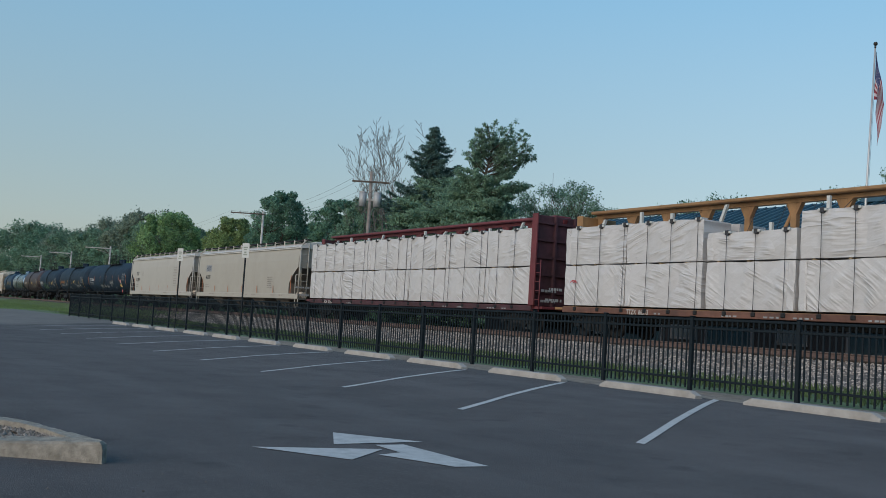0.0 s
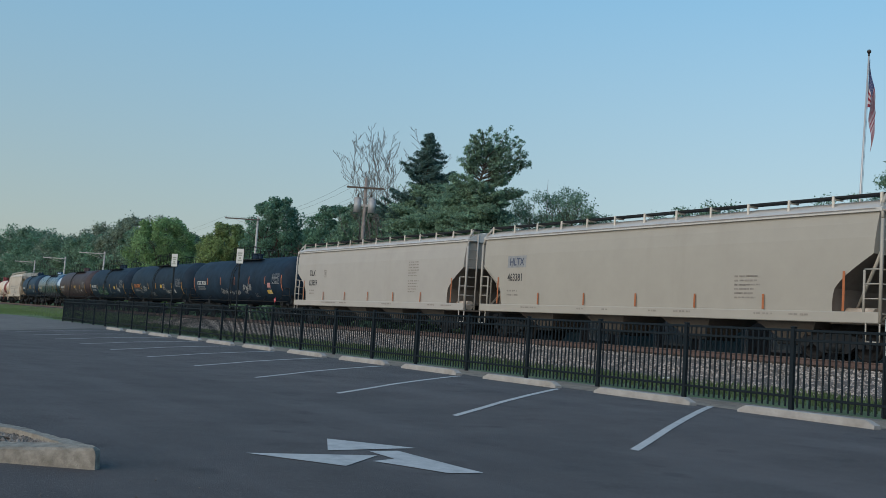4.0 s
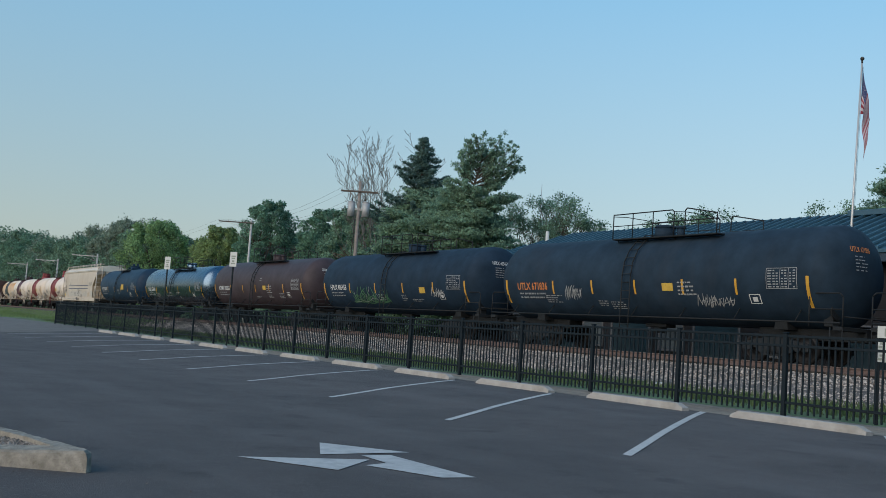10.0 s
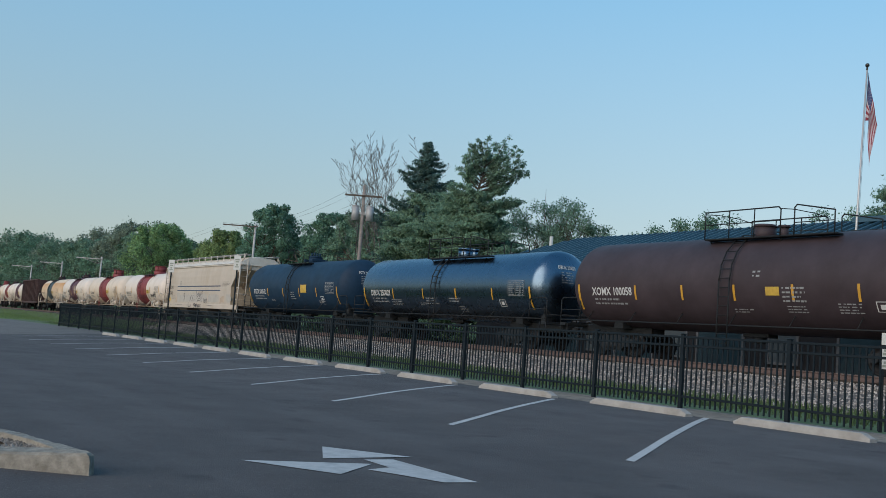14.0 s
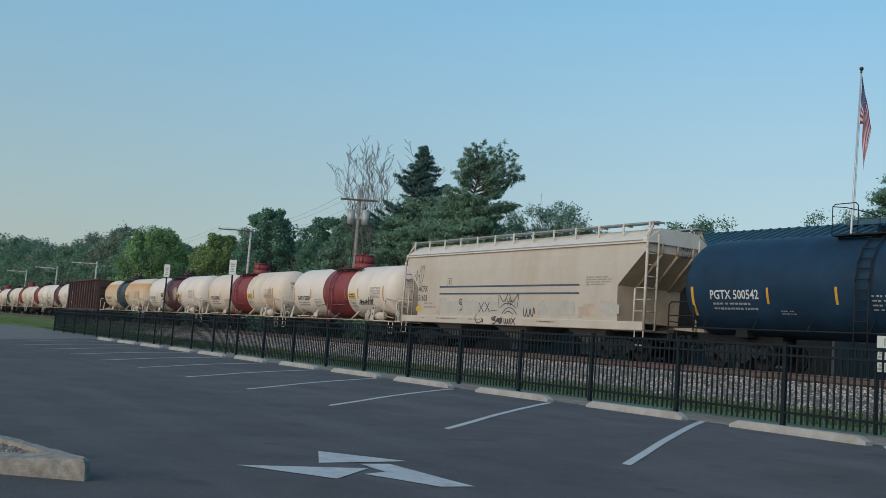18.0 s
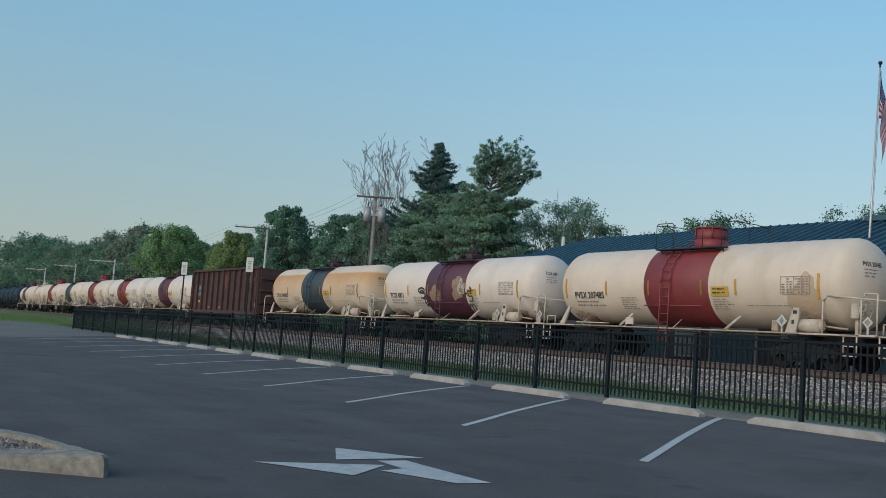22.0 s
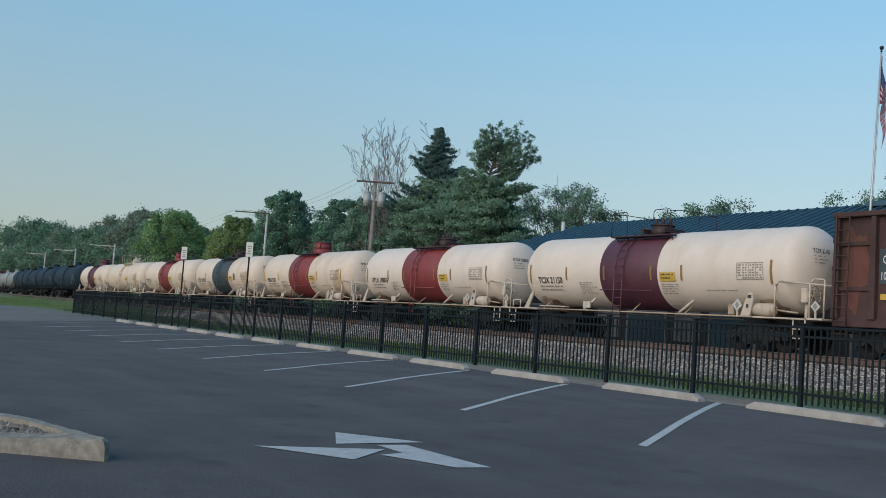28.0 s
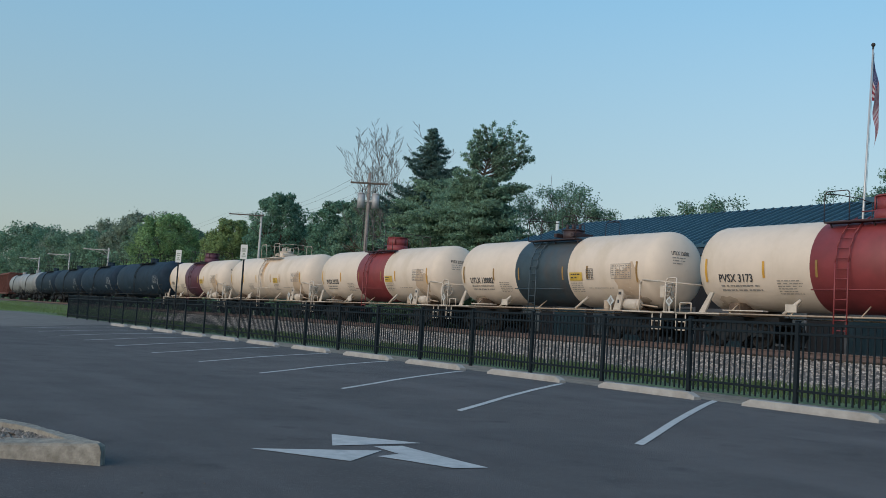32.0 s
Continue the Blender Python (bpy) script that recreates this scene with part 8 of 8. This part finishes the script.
def gondola(left, right, seed, skin, label, top=3.95, mark="", number="", roof=False):
    rng = random.Random(seed)
    car, L = new_car("gondola_car" if not roof else "boxcar", label, "gondola" if not roof else "boxcar", left, right)
    b = L / 2 - 0.6
    part("floor", MB().box(-b, b, -1.4, 1.4, 0.95, 1.1), skin, car)
    for y in (-1.48, 1.40):
        part("side_sheet", MB().box(-b, b, y, y + 0.08, 0.95, top, 0.01), skin, car)
        y0 = y - 0.15 if y < 0 else y + 0.07
        part("top_chord", MB().box(-b - 0.03, b + 0.03, y - 0.17 if y < 0 else y, y + 0.08 if y < 0 else y + 0.25, top - 0.05, top + 0.1, 0.02), skin, car)
        part("side_sill", MB().box(-b, b, y - 0.07 if y < 0 else y, y + 0.08 if y < 0 else y + 0.15, 0.85, 1.1, 0.02), skin, car)
        n = 12
        for i in range(n + 1):
            x = -b + 0.12 + i * (2 * b - 0.24) / n
            part("side_stake", MB().prism([(x - 0.11, 1.08), (x + 0.11, 1.08), (x + 0.07, top - 0.06), (x - 0.07, top - 0.06)], y0, y0 + 0.16), skin, car)
    for s in (-1, 1):
        part("end_sheet", MB().box(min(s * b, s * (b - 0.08)), max(s * b, s * (b - 0.08)), -1.4, 1.4, 1.1, top), skin, car)
        for z in (1.6, 2.4, 3.2):
            part("end_rib", MB().box(min(s * b, s * (b + 0.12)), max(s * b, s * (b + 0.12)), -1.48, 1.48, z, z + 0.16, 0.02), skin, car)
        part("corner_ladder", ladder_mb(s * (b - 0.35), -1.68, 0.5, top, 0.42, 0.36, 0.016), skin, car)
        part("center_sill", MB().box(min(s * (b - 3), s * (b + 0.2)), max(s * (b - 3), s * (b + 0.2)), -0.35, 0.35, 0.7, 0.96, 0.02), BLACK_STEEL, car)
    if roof:
        part("roof", MB().box(-b, b, -1.5, 1.5, top, top + 0.3, 0.1), skin, car)
    sf = on_side(-1.49, 0, 0.012)
    if mark:
        pl = put_strip(car, on_side(-1.50, 0, 0.0), -b + 1.40, -b + 2.30, 2.05, 3.0, BAND_DARK, "number_panel")
        put_text(pl, on_side(-1.505, 0, 0.002), mark, -b + 1.50, 2.60, 0.32, LETTER_WHITE, squeeze=0.74)
        put_text(pl, on_side(-1.505, 0, 0.002), number, -b + 1.44, 2.16, 0.30, LETTER_WHITE, squeeze=0.66)
        put_strip(car, sf, -b + 1.46, -b + 2.26, 1.62, 1.78, YELLOW_SIGN, "label_strip")
        for k in (3, 5):
            put_strip(car, sf, -b + 0.4 + k * (2 * b - 0.24) / 12, -b + 0.8 + k * (2 * b - 0.24) / 12, 1.2, 1.34, ORANGE_STRIP, "reflective_strip")
    for s in (-1, 1):
        for z in (1.85, 3.1):
            part("panel_rib", MB().box(min(s * (b - 0.15), s * (b - 1.2)), max(s * (b - 0.15), s * (b - 1.2)), -1.55, -1.481, z, z + 0.12, 0.01), skin, car)
    put_lines(car, on_side(-1.49, 0, 0.0), b - 2.4, 3.4, 0.8, 3, rng, STENCIL_GREY, 0.14, 0.06)
    put_strip(car, on_side(-1.49, 0, 0.0), b - 0.75, b - 0.45, 1.35, 1.65, PATCH_GREY, "label_plate")
    put_blotch(car, on_side(-1.49, 0, -0.002), b - 1.9, 1.25, 0.95, 0.6, rng, GOND_RUST, "rust_patch")
    put_blotch(car, on_side(-1.49, 0, -0.002), -b + 0.25, 1.3, 0.85, 2.4, rng, GOND_RUST, "rust_patch")
    put_blotch(car, on_side(-1.49, 0, -0.002), -0.3, 2.4, 0.9, 1.3, rng, GOND_RUST, "rust_patch")
    running_gear(car, L, 2.2)
    return car


ochre_car = centerbeam(-30.4, -5.9, 1, CB_YELLOW, "ochre centerbeam flatcar stacked with white-wrapped lumber",
           [(-11.25, -7.85), (-7.85, -4.2), (-4.05, -0.55), (-0.45, 3.4), (3.4, 7.4), (7.4, 11.1)], "TTZX", 4.08, "86593", low=((2, 3.58),), bulk=0.85)
put_tag(ochre_car, on_side(-1.565), -10.7, 1.98, 0.26, 0.16, random.Random(4), PLACARD_RED, 1, 0.04)
centerbeam(-53.8, -30.4, 2, CB_RED, "dark red centerbeam flatcar stacked with white-wrapped lumber",
           [(-10.75, -6.75), (-6.75, -3.7), (-3.7, 0.35), (0.4, 4.0), (4.0, 7.3), (7.3, 10.55)], "AOK", 4.22, "29240", bulk=0.85)
covered_hopper(-73.9, -53.8, 3, "", "463381", HOP_GREY, "putty-coloured covered hopper car with a square logo plate", 4, logo=True)
covered_hopper(-93.35, -73.9, 4, "TILX", "623859", HOP_PALE, "clean pale grey covered hopper car", 4)
black_tank(-112.95, -93.35, 5, "CTCX", "780266", TANK_BLACK, strip=ORANGE_STRIP, strips=7, tv=-0.3, sv=-0.3, label="long black tank car with orange strips and white scrawls",
           extras=(scrawl(-2.6, -1.0, 1.2, 0.5, SPRAY_WHITE, 6, 0.03), scrawl(-1.0, -1.05, 0.75, 0.4, SPRAY_WHITE, 4, 0.03), scrawl(0.1, -1.0, 0.95, 0.35, SPRAY_WHITE, 5, 0.035), scrawl(1.7, -0.75, 1.4, 0.5, SPRAY_WHITE, 5, 0.045),
                   red_diamond(7.35), board(6.0, -0.52, 0.5, 0.3, STENCIL_RED), board(5.8, -0.95, 0.75, 0.26, YELLOW_SIGN)))
black_tank(-130.55, -112.95, 6, "UTLX", "671836", TANK_BLACK_B, LETTER_ORANGE, label="black tank car with orange lettering and yellow strips",
           extras=(scrawl(-3.6, -0.8, 0.9, 0.5, SPRAY_WHITE, 7, 0.025), scrawl(2.9, -1.05, 1.5, 0.45, SPRAY_WHITE, 8, 0.025), board(1.5, -0.5, 0.5, 0.26, YELLOW_SIGN), lines(2.2, -0.2, 0.9, 4, STENCIL_GREY)))
black_tank(-147.5, -130.55, 7, "HPLX", "405456", TANK_BLACK, label="black tank car sprayed with green and white scrawls",
           extras=(scrawl(-3.9, -1.2, 4.0, 0.95, SPRAY_GREEN, 22, 0.06, True), scrawl(-3.8, -1.15, 3.7, 0.75, SPRAY_GREEN, 16, 0.05, True), scrawl(-3.6, -1.05, 3.2, 0.85, SPRAY_WHITE, 7, 0.02, True), scrawl(4.1, -0.78, 1.0, 0.42, SPRAY_WHITE, 5, 0.03), board(3.1, -0.62, 0.5, 0.28, YELLOW_SIGN)))
black_tank(-164.93, -147.5, 8, "XOMX", "100058", TANK_BROWN, label="dull brown tank car with yellow strips", extras=(board(1.4, -0.45, 0.5, 0.26, YELLOW_SIGN), lines(2.0, -0.2, 0.9, 4, STENCIL_GREY), lines(0.9, 0.3, 0.35, 2, STENCIL_GREY)))
black_tank(-182.05, -164.93, 9, "DBUX", "250028", TANK_GLOSS, label="glossy black tank car reflecting the sky", zc=2.54, R=1.50,
           extras=(lines(-1.0, -0.55, 1.2, 3, STENCIL_GREY), lines(1.0, -0.55, 1.0, 2, STENCIL_GREY)))
black_tank(-197.8, -182.05, 10, "PGTX", "500542", TANK_NAVY, label="black tank car with a yellow placard", extras=(board(1.6, -0.4, 0.8, 0.46, YELLOW_SIGN), lines(0.1, -0.35, 0.8, 4, STENCIL_GREY)), top="round")
covered_hopper(-215.25, -197.8, 11, "ACFX", "51603", HOP_WHITE, "rust-streaked cream covered hopper car with blue stripes and scrawls", 3, strip=None, top=4.2, rise=0.45, cut=True,
               extras=(lambda car, sf, rng, x0, x1, L: [put_strip(car, sf, -4.9, 4.72, z, z + 0.07, STRIPE_BLUE, "painted_stripe") for z in (2.62, 2.31)],
                       patch(-4.9, 1.42, 2.4, 0.76, PATCH_GREY), patch(-2.5, 1.42, 2.3, 0.8, PATCH_GREY), patch(-0.2, 1.45, 2.0, 0.74, PATCH_GREY), patch(2.3, 1.45, 2.0, 0.7, PATCH_GREY), patch(4.7, 1.4, 0.9, 0.6, PATCH_TAN), patch(5.9, 1.5, 0.8, 0.65, PATCH_GREY), patch(-5.3, 1.4, 0.5, 0.5, PATCH_TAN), patch(-6.9, 1.5, 0.4, 0.4, YELLOW_SIGN),
                       sign(-3.3, 1.62, 0.3, 0.5, SPRAY_BLACK, "curl", 0.05), sign(-1.75, 1.55, 0.35, 0.42, SPRAY_BLACK, "cross", 0.045), sign(-1.3, 1.58, 0.35, 0.42, SPRAY_BLACK, "cross", 0.045), scrawl(-0.85, 1.62, 0.45, 0.06, SPRAY_BLACK, 3, 0.02),
                       sign(-0.3, 1.5, 1.3, 0.85, SPRAY_BLACK, "crown", 0.04), scrawl(0.1, 1.85, 0.7, 0.3, SPRAY_BLACK, 3, 0.035), sign(1.35, 1.42, 0.75, 0.4, SPRAY_BLACK, "wave", 0.05), sign(-1.95, 1.1, 0.6, 0.4, SPRAY_BLACK, "hook", 0.05),
                       sign(-0.75, 1.09, 0.35, 0.3, SPRAY_BLACK, "curl", 0.06), blotch(-0.4, 1.1, 0.5, 0.28, SPRAY_BLACK), sign(0.15, 1.09, 0.45, 0.28, SPRAY_BLACK, "wave", 0.05), sign(0.62, 1.09, 0.3, 0.28, SPRAY_BLACK, "cross", 0.05),
                       sign(-7.2, 2.95, 0.45, 0.5, SPRAY_BLACK, "star", 0.022), sign(-6.75, 2.72, 0.4, 0.95, SPRAY_BLACK, "blade", 0.022)))
chlorine_tank(-229.2, -215.25, 12, "GATX", "33271", BAND_RED, CREAM, "box", label="white tank car with a bright red band and scrawl", extras=(scrawl(2.6, -0.75, 1.5, 0.4, SPRAY_BLACK, 6, 0.04), scrawl(-1.0, -0.9, 2.2, 0.4, BAND_MAROON, 6, 0.05)), tall=0.05, drum=0.55)
chlorine_tank(-243.95, -229.2, 13, "PVSX", "207485", BAND_RED, CREAM_B, "box", label="cream tank car with a red band and red valve box")
chlorine_tank(-258.6, -243.95, 14, "TCIX", "6871", BAND_MAROON, CREAM, "round", label="white tank car with a maroon band painted over by sprayed shapes",
              extras=(blotch(-1.5, -0.75, 1.1, 0.8, SPRAY_TAN), blotch(0.45, -0.65, 1.2, 1.15, SPRAY_TAN), blotch(1.0, -0.45, 0.6, 0.8, PATCH_GREY), sign(-2.55, -0.55, 0.75, 0.5, SPRAY_BLACK, "curl", 0.09), sign(-2.0, -1.0, 0.4, 0.6, SPRAY_BLACK, "blade", 0.08), sign(1.45, -0.35, 0.7, 0.6, SPRAY_BLACK, "hook", 0.09), sign(1.75, -0.7, 0.5, 0.5, SPRAY_BLACK, "curl", 0.08), sign(1.7, -1.3, 0.5, 0.5, SPRAY_BLACK, "blade", 0.07)), band_w=3.5)
chlorine_tank(-273.65, -258.6, 15, "UTLX", "130832", BAND_DARK, CREAM_RUST, "round", bx=-0.15, label="cream tank car with orange rust stains and a charcoal band", strip=STRIP_OCHRE, left_hoop=True)
gondola(-288.9, -273.65, 16, GOND_BROWN, "tall dark brown ribbed gondola car", 3.95, "OFOX", "101265")
chlorine_tank(-304.25, -288.9, 17, "TCIX", "21150", BAND_MAROON, CREAM, "round", bx=-0.42, label="white tank car with a maroon band", strip=STRIP_OCHRE)
chlorine_tank(-318.65, -304.25, 18, "UTLX", "130076", BAND_RED, CREAM, "round", bx=-0.26, label="white tank car with a dull red band", strip=STRIP_OCHRE, band_w=3.4)
chlorine_tank(-333.2, -318.65, 19, "PVSX", "3173", BAND_RED, CREAM_B, "box", bx=-0.3, label="cream tank car with a red band and red valve box")
chlorine_tank(-347.5, -333.2, 20, "UTLX", "130082", BAND_DARK, CREAM_B, "round", label="cream tank car with a charcoal band", strip=STRIP_OCHRE, band_w=3.4, extras=(lambda car, sf, rng, x0, x1, L: put_grid(car, sf, 2.7, -0.4, 0.4, 0.4, rng, LETTER_BLACK),))
chlorine_tank(-362.2, -347.5, 21, "PVSX", "33235", BAND_RED, CREAM_B, "box", label="cream tank car with a dull red band")
chlorine_tank(-377.05, -362.2, 22, "", "", None, CREAM_B, "round", label="cream tank car with a rusty seam and white rails on top", bonnet_mat=WHITE_FRAME, extras=(lambda car, sf, rng, x0, x1, L: part("painted_band", MB().lathe([(-0.5, 1.385), (-0.49, 1.39), (0.0, 1.39), (0.01, 1.385)], 2.56, 48), CREAM_RUST, car),))
chlorine_tank(-391.45, -377.05, 23, "PVSX", "", BAND_MAROON, CREAM_B, "box", label="cream tank car with a maroon band", band_w=3.4)
e = -391.45
for k in range(6):
    skin = (TANK_BLACK_B, TANK_BLACK, TANK_BLACK_B, TANK_BLACK_B, TANK_GREY, TANK_GREY)[k]
    black_tank(e - 17.0, e, 30 + k, None, "", skin, label="far-off black tank car" if k < 4 else "far-off grey tank car", strip=STENCIL_GREY, strips=2)
    e -= 17.0
gondola(e - 18, e, 40, GOND_RUST, "far-off rust red boxcar", 4.3, roof=True)
for c_, at in CARS:
    c_.matrix_basis = track_pose(at)


def motions():
    walk(flag, [(t, pose(-22.09, 33.0, 8.68, 0, 0, a)) for t, a in ((0, 60), (2, 88), (6, 56), (8, 64), (10, 66), (13, 46), (17, 46), (20, 62), (24, 74), (29, 82), (32, 76))])
    for c_, at in CARS:
        rows = []
        for k in range(17):
            rows.append((2.0 * k, track_pose(at + SPEED * 2.0 * k)))
        walk(c_, rows)


motions()
